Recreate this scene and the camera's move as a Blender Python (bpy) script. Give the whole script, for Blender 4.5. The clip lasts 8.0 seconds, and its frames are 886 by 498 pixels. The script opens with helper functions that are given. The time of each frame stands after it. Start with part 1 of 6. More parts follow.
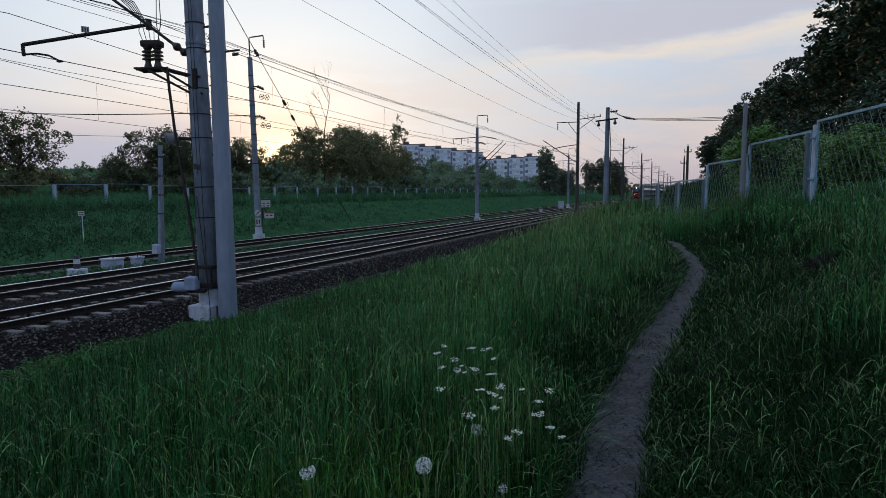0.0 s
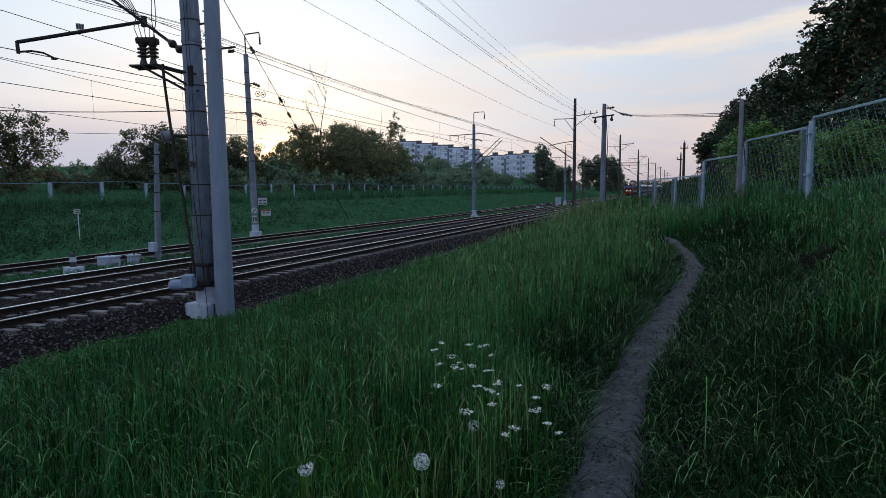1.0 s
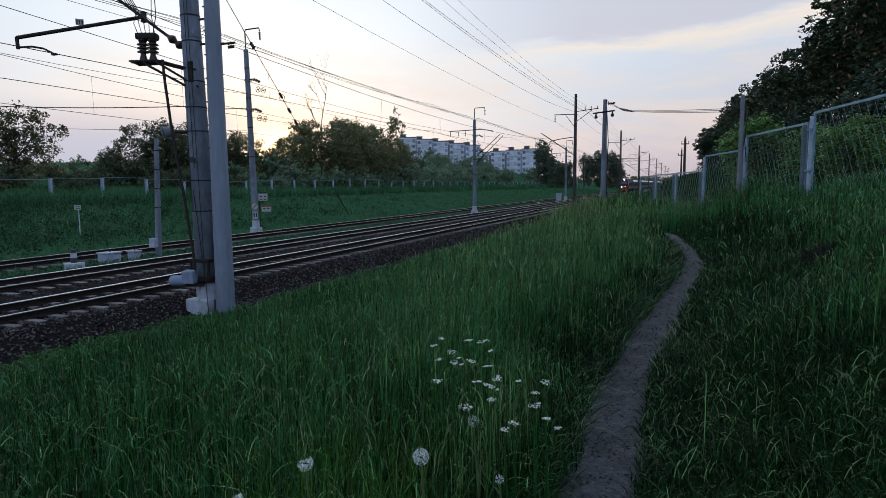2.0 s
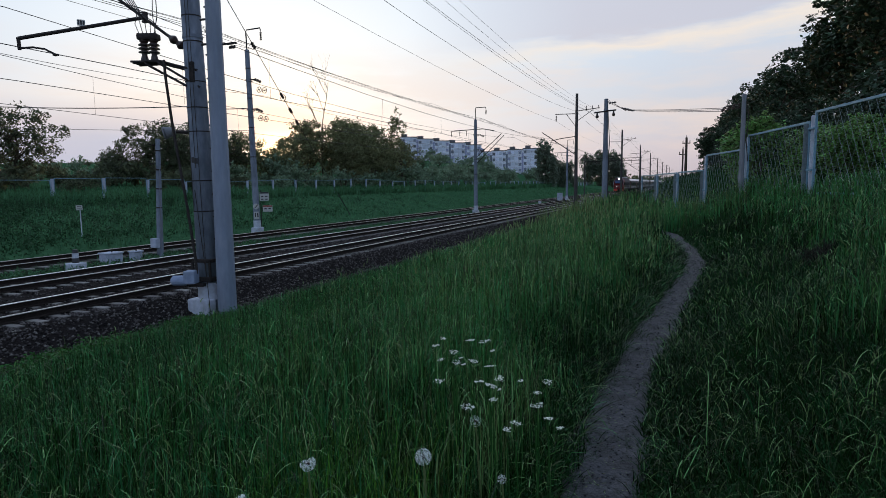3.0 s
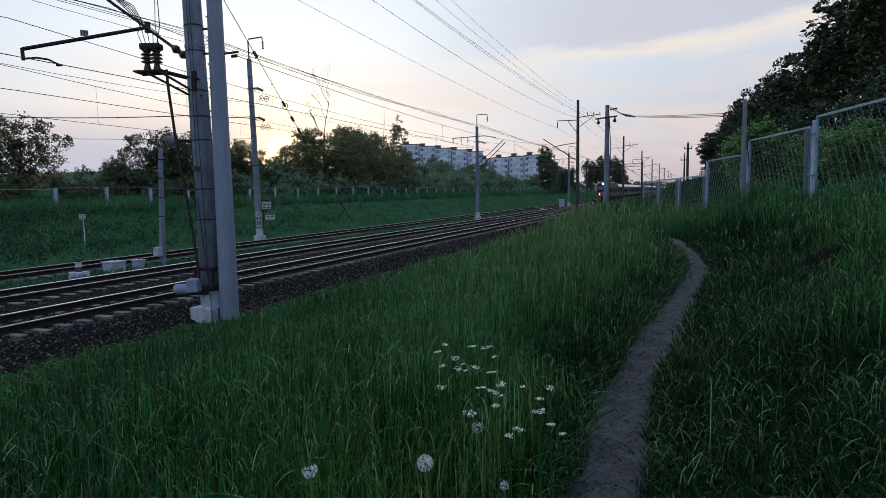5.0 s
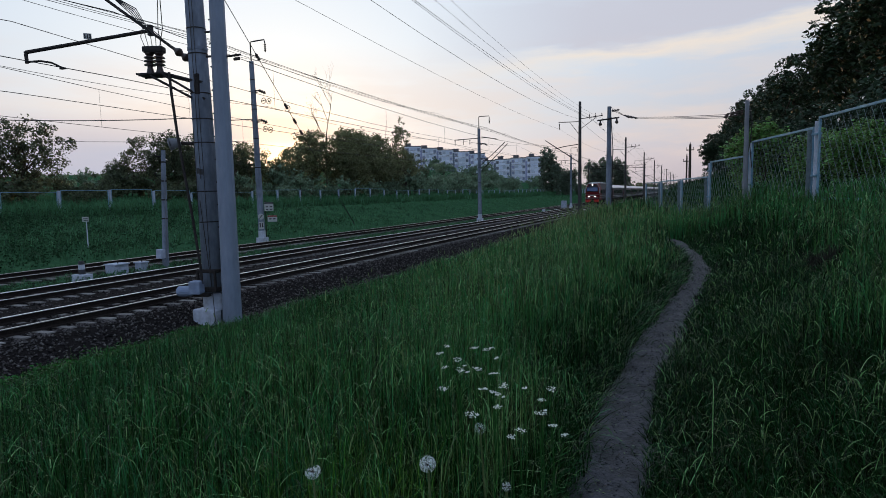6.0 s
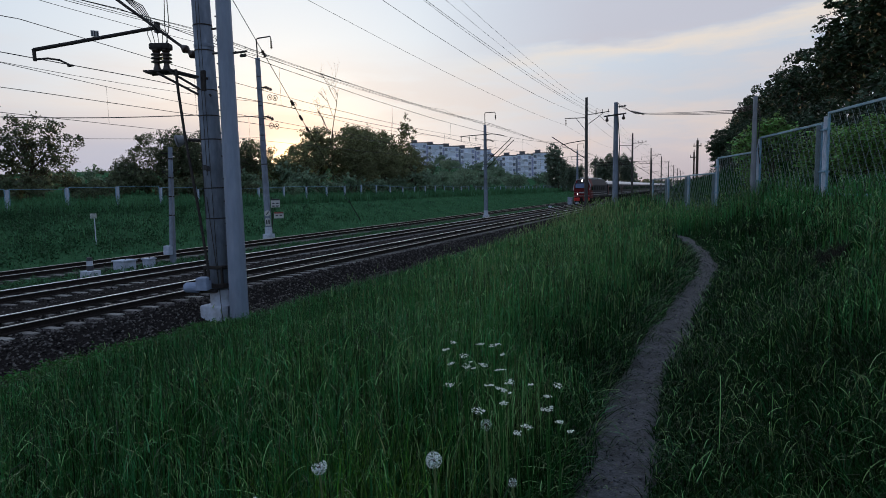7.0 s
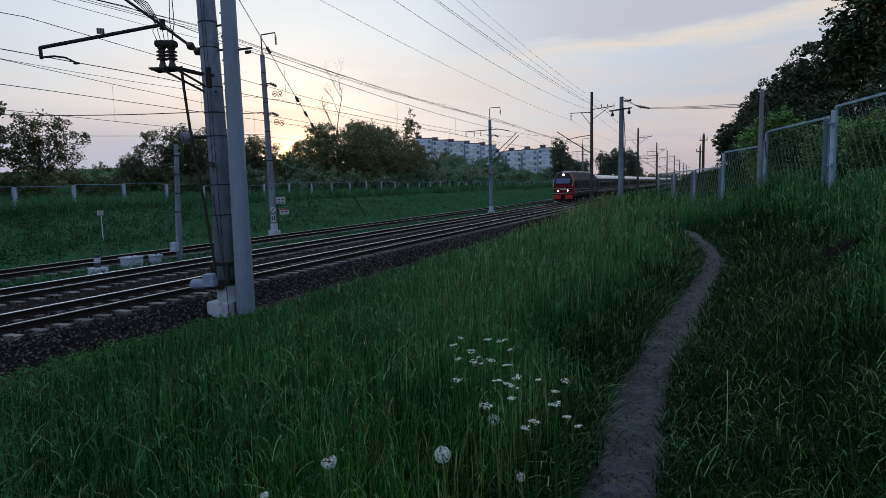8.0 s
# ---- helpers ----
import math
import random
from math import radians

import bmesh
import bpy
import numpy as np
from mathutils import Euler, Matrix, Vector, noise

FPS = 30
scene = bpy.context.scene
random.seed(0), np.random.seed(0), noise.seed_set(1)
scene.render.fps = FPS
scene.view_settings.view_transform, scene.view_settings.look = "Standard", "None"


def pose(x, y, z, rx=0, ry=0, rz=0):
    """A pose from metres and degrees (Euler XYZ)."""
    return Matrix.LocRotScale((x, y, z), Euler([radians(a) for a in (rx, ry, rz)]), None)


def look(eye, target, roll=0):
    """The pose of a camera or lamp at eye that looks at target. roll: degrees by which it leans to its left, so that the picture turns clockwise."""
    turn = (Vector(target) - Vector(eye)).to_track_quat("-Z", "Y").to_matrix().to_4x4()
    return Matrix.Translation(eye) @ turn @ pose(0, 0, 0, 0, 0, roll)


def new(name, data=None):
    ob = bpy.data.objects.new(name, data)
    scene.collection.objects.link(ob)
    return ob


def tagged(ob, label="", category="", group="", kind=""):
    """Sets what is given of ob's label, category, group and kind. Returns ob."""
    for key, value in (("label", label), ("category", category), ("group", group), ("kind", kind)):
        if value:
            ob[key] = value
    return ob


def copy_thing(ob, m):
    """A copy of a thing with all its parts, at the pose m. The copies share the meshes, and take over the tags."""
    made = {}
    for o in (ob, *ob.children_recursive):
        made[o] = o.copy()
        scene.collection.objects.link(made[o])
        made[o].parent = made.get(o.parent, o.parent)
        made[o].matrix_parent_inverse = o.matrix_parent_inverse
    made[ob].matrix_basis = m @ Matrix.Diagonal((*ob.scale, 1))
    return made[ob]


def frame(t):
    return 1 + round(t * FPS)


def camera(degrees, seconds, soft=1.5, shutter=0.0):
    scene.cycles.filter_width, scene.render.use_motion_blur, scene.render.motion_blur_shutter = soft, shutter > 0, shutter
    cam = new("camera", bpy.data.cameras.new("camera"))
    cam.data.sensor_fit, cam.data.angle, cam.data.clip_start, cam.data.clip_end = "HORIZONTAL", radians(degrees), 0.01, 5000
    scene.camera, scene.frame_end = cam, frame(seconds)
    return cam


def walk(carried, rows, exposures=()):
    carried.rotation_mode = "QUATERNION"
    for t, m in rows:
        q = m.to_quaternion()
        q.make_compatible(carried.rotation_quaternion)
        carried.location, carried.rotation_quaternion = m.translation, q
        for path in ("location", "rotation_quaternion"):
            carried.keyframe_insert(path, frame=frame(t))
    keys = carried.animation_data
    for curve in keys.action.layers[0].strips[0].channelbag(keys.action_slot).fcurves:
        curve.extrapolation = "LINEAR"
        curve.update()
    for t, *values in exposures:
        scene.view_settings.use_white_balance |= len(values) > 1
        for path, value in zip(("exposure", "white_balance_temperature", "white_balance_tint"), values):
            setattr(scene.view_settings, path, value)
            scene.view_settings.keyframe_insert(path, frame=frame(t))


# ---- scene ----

# ---------------------------------------------------------------- camera
cam = camera(72.98, 8.0, soft=0.7)
EYE_ROWS = [
    (0, 0.002, -0.002, 2.949, 22.371, -5.41, -0.308),
    (0.5, 0.005, -0.006, 2.951, 22.213, -5.467, -0.485),
    (1, 0.005, -0.007, 2.95, 22.096, -5.705, -0.465),
    (1.5, 0.011, -0.007, 2.949, 22.086, -5.99, -0.436),
    (3, 0.007, -0.009, 2.951, 22.267, -6.123, -0.579),
    (3.5, 0.008, -0.006, 2.948, 22.101, -5.985, -0.457),
    (4, 0.014, -0.009, 2.947, 22.159, -5.68, -0.616),
    (4.5, 0.013, -0.008, 2.947, 22.344, -5.554, -0.83),
    (6, 0.019, -0.021, 2.949, 22.688, -5.283, -1.05),
    (6.5, 0.021, -0.02, 2.949, 22.906, -5.395, -1.206),
    (7, 0.017, -0.018, 2.947, 23.271, -5.604, -1.106),
    (7.5, 0.012, -0.019, 2.947, 23.516, -5.799, -1.214),
    (8, 0.012, -0.031, 2.95, 23.774, -6.014, -1.362),
]


def aim(x, y, z, yaw, pitch, roll):
    a, b = radians(yaw), radians(pitch)
    ahead = Vector((-math.sin(a) * math.cos(b), math.cos(a) * math.cos(b), math.sin(b)))
    return look((x, y, z), Vector((x, y, z)) + ahead, roll)


walk(cam, [(r[0], aim(*r[1:])) for r in EYE_ROWS], exposures=[(0, -0.16), (1.0, 0.0), (4.7, 0.0), (6.5, -0.12), (8.0, -0.2)])

# ---------------------------------------------------------------- sky and sun
SUN_AZ, SUN_EL = 37.6, 3.7          # degrees to the left of +y, above the horizon
SUN_WAY = Vector((-math.sin(radians(SUN_AZ)) * math.cos(radians(SUN_EL)), math.cos(radians(SUN_AZ)) * math.cos(radians(SUN_EL)), math.sin(radians(SUN_EL))))

world = bpy.data.worlds.new("evening_sky")
scene.world = world
world.use_nodes = True


class Net:
    """Short hand for node trees."""

    def __init__(self, tree):
        self.t = tree
        tree.nodes.clear()

    def n(self, kind, **props):
        node = self.t.nodes.new("ShaderNode" + kind)
        for k, v in props.items():
            setattr(node, k, v)
        return node

    def link(self, a, b):
        self.t.links.new(a, b)

    def put(self, sock, v):
        if hasattr(v, "is_output"):
            self.link(v, sock)
        else:
            sock.default_value = v

    def math(self, op, a, b=0.0, clamp=False):
        node = self.n("Math", operation=op, use_clamp=clamp)
        self.put(node.inputs[0], a)
        self.put(node.inputs[1], b)
        return node.outputs[0]

    def vec(self, op, a, b):
        node = self.n("VectorMath", operation=op)
        self.put(node.inputs[0], a)
        self.put(node.inputs[1], b)
        return node.outputs["Value"] if op in ("DOT_PRODUCT", "LENGTH") else node.outputs["Vector"]

    def mix(self, fac, a, b, blend="MIX"):
        node = self.n("Mix", data_type="RGBA", blend_type=blend)
        self.put(node.inputs["Factor"], fac)
        for sock, v in ((node.inputs[6], a), (node.inputs[7], b)):
            self.put(sock, v if hasattr(v, "is_output") else (*v, 1.0)[:4])
        return node.outputs[2]

    def ramp(self, fac, stops):
        node = self.n("ValToRGB")
        e = node.color_ramp.elements
        while len(e) < len(stops):
            e.new(0.5)
        for el, (p, c) in zip(e, stops):
            el.position = p
            el.color = (*c, 1.0) if hasattr(c, "__len__") else (c, c, c, 1.0)
        self.put(node.inputs[0], fac)
        return node.outputs[0]

    def noise(self, vector, scale, detail=4.0, rough=0.55):
        node = self.n("TexNoise")
        node.inputs["Scale"].default_value = scale
        node.inputs["Detail"].default_value = detail
        node.inputs["Roughness"].default_value = rough
        if vector is not None:
            self.link(vector, node.inputs["Vector"])
        return node.outputs["Fac"]


def build_sky():
    w = Net(world.node_tree)
    way = w.n("TexCoord").outputs["Generated"]
    sep = w.n("SeparateXYZ")
    w.link(way, sep.inputs[0])
    up = w.math("MAXIMUM", sep.outputs["Z"], 0.0)
    sky = w.n("TexSky", sky_type="NISHITA", sun_disc=False, sun_elevation=radians(SUN_EL), sun_rotation=radians(-SUN_AZ))
    sky.air_density, sky.dust_density, sky.ozone_density = 1.0, 2.0, 1.5
    nish = w.mix(1.0, sky.outputs[0], (0.10, 0.10, 0.10), "MULTIPLY")
    veil = w.ramp(up, [(0.0, (0.52, 0.46, 0.52)), (0.05, (0.60, 0.54, 0.60)), (0.12, (0.60, 0.62, 0.70)), (0.22, (0.61, 0.70, 0.83)), (0.42, (0.61, 0.72, 0.89)), (1.0, (0.52, 0.61, 0.80))])
    col = w.mix(0.90, nish, veil)
    # the half of the sky away from the sun is dimmer
    facing = w.vec("DOT_PRODUCT", way, tuple(SUN_WAY))
    dim = w.ramp(w.math("ADD", w.math("MULTIPLY", facing, 0.5), 0.5), [(0.0, (0.78, 0.90, 1.08)), (0.45, (0.80, 0.88, 1.0)), (0.80, (1.03, 1.04, 1.06)), (1.0, (1.06, 1.06, 1.06))])
    col = w.mix(1.0, col, dim, "MULTIPLY")
    # brightening towards the low sun
    toward = w.math("MAXIMUM", facing, 0.0)
    for power, colour in ((7.0, (0.23, 0.24, 0.21)), (30.0, (0.19, 0.12, 0.03)), (260.0, (0.45, 0.24, 0.02)), (2500.0, (2.4, 1.4, 0.5))):
        col = w.mix(1.0, col, w.mix(w.math("POWER", toward, power), (0, 0, 0), colour), "ADD")
    # flat evening clouds: streaks low down, a grey bank with a bright lower edge higher up
    az = w.math("ARCTAN2", sep.outputs["X"], sep.outputs["Y"])
    el = w.math("ARCSINE", sep.outputs["Z"])
    comb = w.n("CombineXYZ")
    w.put(comb.inputs[0], az)
    w.put(comb.inputs[1], w.math("MULTIPLY", el, 5.0))
    wisps = w.noise(comb.outputs[0], 3.2, 6.0, 0.55)
    fine = w.noise(comb.outputs[0], 9.0, 5.0, 0.6)
    line = w.math("SUBTRACT", w.math("SUBTRACT", el, 0.217), w.math("MULTIPLY", az, 0.06))
    line = w.math("ADD", line, w.math("MULTIPLY", w.math("SUBTRACT", wisps, 0.5), 0.10))
    line = w.math("ADD", line, w.math("MULTIPLY", w.math("SUBTRACT", fine, 0.5), 0.03))
    span = w.ramp(w.math("ADD", w.math("MULTIPLY", az, 0.5), 0.5), [(0.28, 0.0), (0.42, 1.0), (0.80, 1.0), (0.95, 0.0)])
    bank = w.math("MULTIPLY", w.ramp(w.math("ADD", w.math("MULTIPLY", line, 4.0), 0.5), [(0.50, 0.0), (0.60, 1.0), (0.78, 0.9), (0.95, 0.2)]), span)
    edge = w.math("MULTIPLY", w.ramp(w.math("ADD", w.math("MULTIPLY", line, 4.0), 0.5), [(0.39, 0.0), (0.50, 1.0), (0.575, 0.0)]), span)
    col = w.mix(w.math("MULTIPLY", bank, 0.70), col, (0.60, 0.58, 0.66))
    col = w.mix(w.math("MULTIPLY", edge, 0.75), col, (0.96, 0.83, 0.70))
    low = w.ramp(el, [(0.02, 0.0), (0.07, 1.0), (0.15, 0.7), (0.24, 0.0)])
    streak = w.math("MULTIPLY", w.ramp(wisps, [(0.44, 0.0), (0.58, 1.0)]), low)
    cloud = w.mix(w.math("MULTIPLY", streak, 0.52), col, (0.92, 0.73, 0.62))
    # grey-lilac bank low down beyond the sun
    beyond = w.math("MULTIPLY", w.math("SUBTRACT", -0.62, az), 5.5, clamp=True)
    lowly = w.ramp(el, [(0.0, 1.0), (0.075, 0.9), (0.130, 0.0)])
    veil_left = w.math("MULTIPLY", w.math("MULTIPLY", beyond, lowly), w.ramp(wisps, [(0.30, 0.95), (0.70, 0.70)]))
    cloud = w.mix(veil_left, cloud, (0.50, 0.53, 0.67))
    bg = w.n("Background")
    bg.inputs["Strength"].default_value = 1.0
    w.link(cloud, bg.inputs["Color"])
    out = w.n("OutputWorld")
    w.link(bg.outputs[0], out.inputs[0])


build_sky()

sun = new("sun", bpy.data.lights.new("sun", "SUN"))
sun.data.energy, sun.data.angle, sun.data.color = 1.2, radians(2.0), (1.0, 0.54, 0.24)
sun.matrix_world = look((0, 0, 60), Vector((0, 0, 60)) - SUN_WAY)


# ---------------------------------------------------------------- materials
def surface(name, a, b, scale=6.0, rough=0.8, metal=0.0, bump=0.0, bump_scale=None, c=None, c_scale=0.7, c_amount=0.5,
            island=0.0, objects=0.0, stretch=None, through_light=0.0, spec=None, detail=5.0):
    """Two-tone grain a-b, a third tone c in large stains, relief, and variation piece by piece."""
    m = bpy.data.materials.new(name)
    m.use_nodes = True
    w = Net(m.node_tree)
    pos = w.n("TexCoord").outputs["Object"]
    if stretch:
        mp = w.n("Mapping")
        mp.inputs["Scale"].default_value = stretch
        w.link(pos, mp.inputs[0])
        pos = mp.outputs[0]
    col = w.mix(w.ramp(w.noise(pos, scale, detail, 0.6), [(0.3, 0.0), (0.7, 1.0)]), a, b)
    if c:
        col = w.mix(w.math("MULTIPLY", w.ramp(w.noise(pos, c_scale, 4.0), [(0.45, 0.0), (0.65, 1.0)]), c_amount), col, c)
    hsv = None
    for amount, kind, sock in ((island, "NewGeometry", "Random Per Island"), (objects, "ObjectInfo", "Random")):
        if amount:
            r = w.n(kind).outputs[sock]
            hsv = w.n("HueSaturation")
            w.put(hsv.inputs["Value"], w.math("ADD", 1.0 - amount, w.math("MULTIPLY", r, 2 * amount)))
            w.put(hsv.inputs["Hue"], w.math("ADD", 0.5 - 0.05 * amount, w.math("MULTIPLY", r, 0.1 * amount)))
            w.link(col, hsv.inputs["Color"])
            col = hsv.outputs[0]
    p = w.n("BsdfPrincipled")
    w.link(col, p.inputs["Base Color"])
    p.inputs["Roughness"].default_value = rough
    p.inputs["Metallic"].default_value = metal
    p.inputs["Specular IOR Level"].default_value = (0.12 if rough > 0.65 else 0.4) if spec is None else spec
    if bump:
        bp = w.n("Bump")
        bp.inputs["Strength"].default_value = bump
        bp.inputs["Distance"].default_value = 0.02
        w.link(w.noise(pos, bump_scale or scale * 3, 4.0), bp.inputs["Height"])
        w.link(bp.outputs[0], p.inputs["Normal"])
    out = w.n("OutputMaterial")
    if through_light:
        tr = w.n("BsdfTranslucent")
        w.link(col, tr.inputs[0])
        ms = w.n("MixShader")
        ms.inputs[0].default_value = through_light
        w.link(p.outputs[0], ms.inputs[1])
        w.link(tr.outputs[0], ms.inputs[2])
        w.link(ms.outputs[0], out.inputs[0])
    else:
        w.link(p.outputs[0], out.inputs[0])
    return m


def glow(name, colour, strength):
    m = bpy.data.materials.new(name)
    m.use_nodes = True
    p = m.node_tree.nodes["Principled BSDF"]
    p.inputs["Base Color"].default_value = (*colour, 1)
    p.inputs["Emission Color"].default_value = (*colour, 1)
    p.inputs["Emission Strength"].default_value = strength
    return m


M_SOIL = surface("grassy_soil", (0.008, 0.026, 0.008), (0.018, 0.050, 0.015), 3.0, 1.0, bump=0.6, bump_scale=14, c=(0.018, 0.022, 0.012), c_scale=0.25, c_amount=0.35, spec=0.0)
M_DIRT = surface("trodden_earth", (0.026, 0.027, 0.030), (0.090, 0.093, 0.101), 26.0, 0.75, bump=0.8, bump_scale=55, c=(0.020, 0.020, 0.022), c_scale=5.5, c_amount=0.7, detail=9.0, spec=0.32)
# Distance haze over the far bank is put into this paler, bluer green
M_FARSOIL = surface("haze_paled_bank", (0.024, 0.073, 0.034), (0.059, 0.140, 0.067), 2.4, 1.0, bump=1.0, bump_scale=7, c=(0.018, 0.054, 0.025), c_scale=0.35, c_amount=0.6, spec=0.0, detail=8.0)
M_BALLAST = surface("ballast_bed", (0.005, 0.0045, 0.0045), (0.028, 0.024, 0.023), 24.0, 1.0, bump=1.0, bump_scale=26, c=(0.010, 0.0075, 0.007), c_scale=0.8, c_amount=0.5, spec=0.05)
M_STONE = surface("crushed_stone", (0.014, 0.011, 0.011), (0.122, 0.108, 0.104), 14.0, 0.9, island=0.95, spec=0.15)
M_SLEEPER = surface("sleeper_concrete", (0.190, 0.178, 0.166), (0.300, 0.284, 0.264), 9.0, 0.95, bump=0.3, c=(0.080, 0.070, 0.062), c_scale=3.0, c_amount=0.55, objects=0.30, spec=0.1)
M_OILED = surface("oil_stained_sleeper", (0.022, 0.019, 0.017), (0.060, 0.053, 0.048), 9.0, 0.9, bump=0.3, c=(0.014, 0.012, 0.011), c_scale=3.0, c_amount=0.7, objects=0.4, spec=0.1)
M_RUST = surface("rusty_rail_side", (0.013, 0.010, 0.009), (0.030, 0.023, 0.020), 16.0, 0.9, metal=0.0)
M_POLISH = surface("polished_rail_head", (0.88, 0.87, 0.86), (0.95, 0.94, 0.93), 30.0, 0.30, metal=1.0)
# Near rails: their weaker glint is put into a darker head colour
M_DIM_HEAD = surface("dimmer_rail_head", (0.44, 0.42, 0.40), (0.60, 0.58, 0.56), 30.0, 0.28, metal=0.95)
M_DULLRAIL = surface("dull_rail_head", (0.36, 0.32, 0.29), (0.52, 0.48, 0.44), 30.0, 0.38, metal=0.9)
# Poles seen against the sky: the backlit darkness is in the base colour
M_SILHOUETTE_POLE = surface("silhouette_pole", (0.050, 0.046, 0.044), (0.095, 0.088, 0.084), 7.0, 0.9, bump=0.3, bump_scale=30, c=(0.13, 0.125, 0.12), c_scale=0.8, c_amount=0.5, stretch=(1, 1, 0.3))
M_CONC = surface("pole_concrete", (0.17, 0.18, 0.20), (0.26, 0.27, 0.29), 7.0, 0.9, bump=0.3, bump_scale=40, c=(0.12, 0.12, 0.13), c_scale=1.2, c_amount=0.6, stretch=(1, 1, 0.35))
M_WEATHER = surface("weathered_concrete", (0.160, 0.188, 0.236), (0.258, 0.294, 0.350), 9.0, 0.95, bump=0.35, bump_scale=40, c=(0.090, 0.099, 0.116), c_scale=1.6, c_amount=0.65, stretch=(1, 1, 0.35))
M_GALV = surface("painted_mast", (0.185, 0.225, 0.295), (0.250, 0.290, 0.365), 5.0, 0.55, metal=0.1, bump=0.08, c=(0.14, 0.165, 0.205), c_scale=1.0, c_amount=0.55, stretch=(1, 1, 0.3))
M_IRON = surface("dark_iron", (0.030, 0.028, 0.028), (0.065, 0.055, 0.050), 14.0, 0.7, metal=0.5)
M_WIRE = surface("wire", (0.035, 0.033, 0.033), (0.06, 0.055, 0.05), 5.0, 0.6, metal=0.4)
M_INSUL = surface("brown_porcelain", (0.030, 0.019, 0.016), (0.055, 0.033, 0.026), 12.0, 0.3)
M_WHITE = surface("whitewash", (0.43, 0.47, 0.55), (0.58, 0.61, 0.68), 8.0, 0.8, bump=0.2, c=(0.25, 0.26, 0.28), c_scale=3.0, c_amount=0.5)
M_FENCE = surface("fence_paint", (0.120, 0.245, 0.325), (0.200, 0.350, 0.450), 9.0, 0.5, metal=0.1, bump=0.1, c=(0.11, 0.150, 0.185), c_scale=3.0, c_amount=0.45)
M_BOX = surface("pale_blue_paint", (0.36, 0.40, 0.50), (0.46, 0.50, 0.60), 7.0, 0.7, bump=0.15, c=(0.25, 0.26, 0.29), c_scale=2.5, c_amount=0.5)
M_DRIVE = surface("drive_box_paint", (0.215, 0.265, 0.370), (0.290, 0.345, 0.455), 7.0, 0.7, bump=0.15, c=(0.16, 0.18, 0.22), c_scale=2.5, c_amount=0.5)
M_MESH = surface("fence_rods", (0.15, 0.19, 0.20), (0.24, 0.28, 0.29), 12.0, 0.45, metal=0.3)
M_BARK = surface("bark", (0.050, 0.040, 0.030), (0.11, 0.09, 0.07), 9.0, 0.95, bump=0.7, stretch=(1, 1, 0.25))
# Low-sun glare on the middle trees is put into this warmer, lighter olive
M_LEAF_GLARE = surface("leaves", (0.125, 0.145, 0.070), (0.215, 0.215, 0.105), 0.6, 0.5, island=0.5, through_light=0.5, spec=0.25)
# Scrub on the hill: its haze is painted in as lighter, bluer leaves
M_HAZE_SCRUB = surface("haze_paled_scrub", (0.130, 0.195, 0.125), (0.215, 0.290, 0.185), 0.6, 0.55, island=0.5, through_light=0.4, spec=0.2)
M_LEAF_BRIGHT = surface("bush_leaves", (0.095, 0.195, 0.048), (0.195, 0.330, 0.095), 0.6, 0.45, island=0.8, through_light=0.35, spec=0.35)
M_LEAF_DARK = surface("bank_tree_leaves", (0.062, 0.080, 0.046), (0.120, 0.140, 0.076), 0.6, 0.5, island=0.5, through_light=0.55, spec=0.25)
# Distant oval trees: aerial haze is tinted into the leaves
M_LEAF_HAZE = surface("haze_tinted_leaves", (0.095, 0.130, 0.092), (0.170, 0.215, 0.150), 0.6, 0.5, island=0.5, through_light=0.5, spec=0.25)
M_LEAF_WOOD = surface("wood_leaves", (0.022, 0.044, 0.024), (0.042, 0.074, 0.038), 0.6, 0.55, island=0.6, through_light=0.12, spec=0.2)
M_GRASS = surface("tall_grass", (0.009, 0.052, 0.009), (0.052, 0.190, 0.040), 0.45, 0.45, island=0.95, through_light=0.12, spec=0.28)
# Shade beside the path and below the wood is put into this colour
M_GRASS_SHADE = surface("shade_dark_grass", (0.003, 0.018, 0.003), (0.012, 0.052, 0.008), 0.6, 0.5, island=0.85, through_light=0.08, spec=0.12)
M_DRY = surface("dead_stalks", (0.014, 0.011, 0.008), (0.048, 0.036, 0.026), 9.0, 0.9, island=0.6, spec=0.1)
M_BANKWEED = surface("bank_weeds", (0.014, 0.046, 0.019), (0.034, 0.084, 0.036), 0.8, 0.6, island=0.35, through_light=0.3, spec=0.1)
M_GLAZE = surface("pale_balcony_glazing", (0.58, 0.64, 0.74), (0.70, 0.76, 0.85), 1.5, 0.3, objects=0.25, spec=0.5)
M_DARK_TUFT = surface("dark_tuft_stalks", (0.014, 0.014, 0.013), (0.060, 0.052, 0.045), 3.0, 0.9, island=0.7, spec=0.05)
M_WEED = surface("leafy_weeds", (0.012, 0.060, 0.010), (0.042, 0.145, 0.024), 1.5, 0.5, island=0.6, through_light=0.2, spec=0.2)
M_TUFT = surface("yellow_green_tuft", (0.050, 0.150, 0.018), (0.130, 0.290, 0.040), 1.2, 0.45, island=0.7, through_light=0.25, spec=0.3)
# Sky highlights on bent blades are put into this lighter colour
M_BLADE = surface("light_grass_blades", (0.056, 0.130, 0.030), (0.190, 0.300, 0.105), 1.2, 0.4, island=0.9, through_light=0.2, spec=0.4)
# Greyer and lighter than the meadow: haze mixed into the blade colour
M_FARGRASS = surface("haze_paled_grass", (0.042, 0.122, 0.055), (0.090, 0.214, 0.097), 0.25, 0.6, island=0.40, through_light=0.25, spec=0.05)
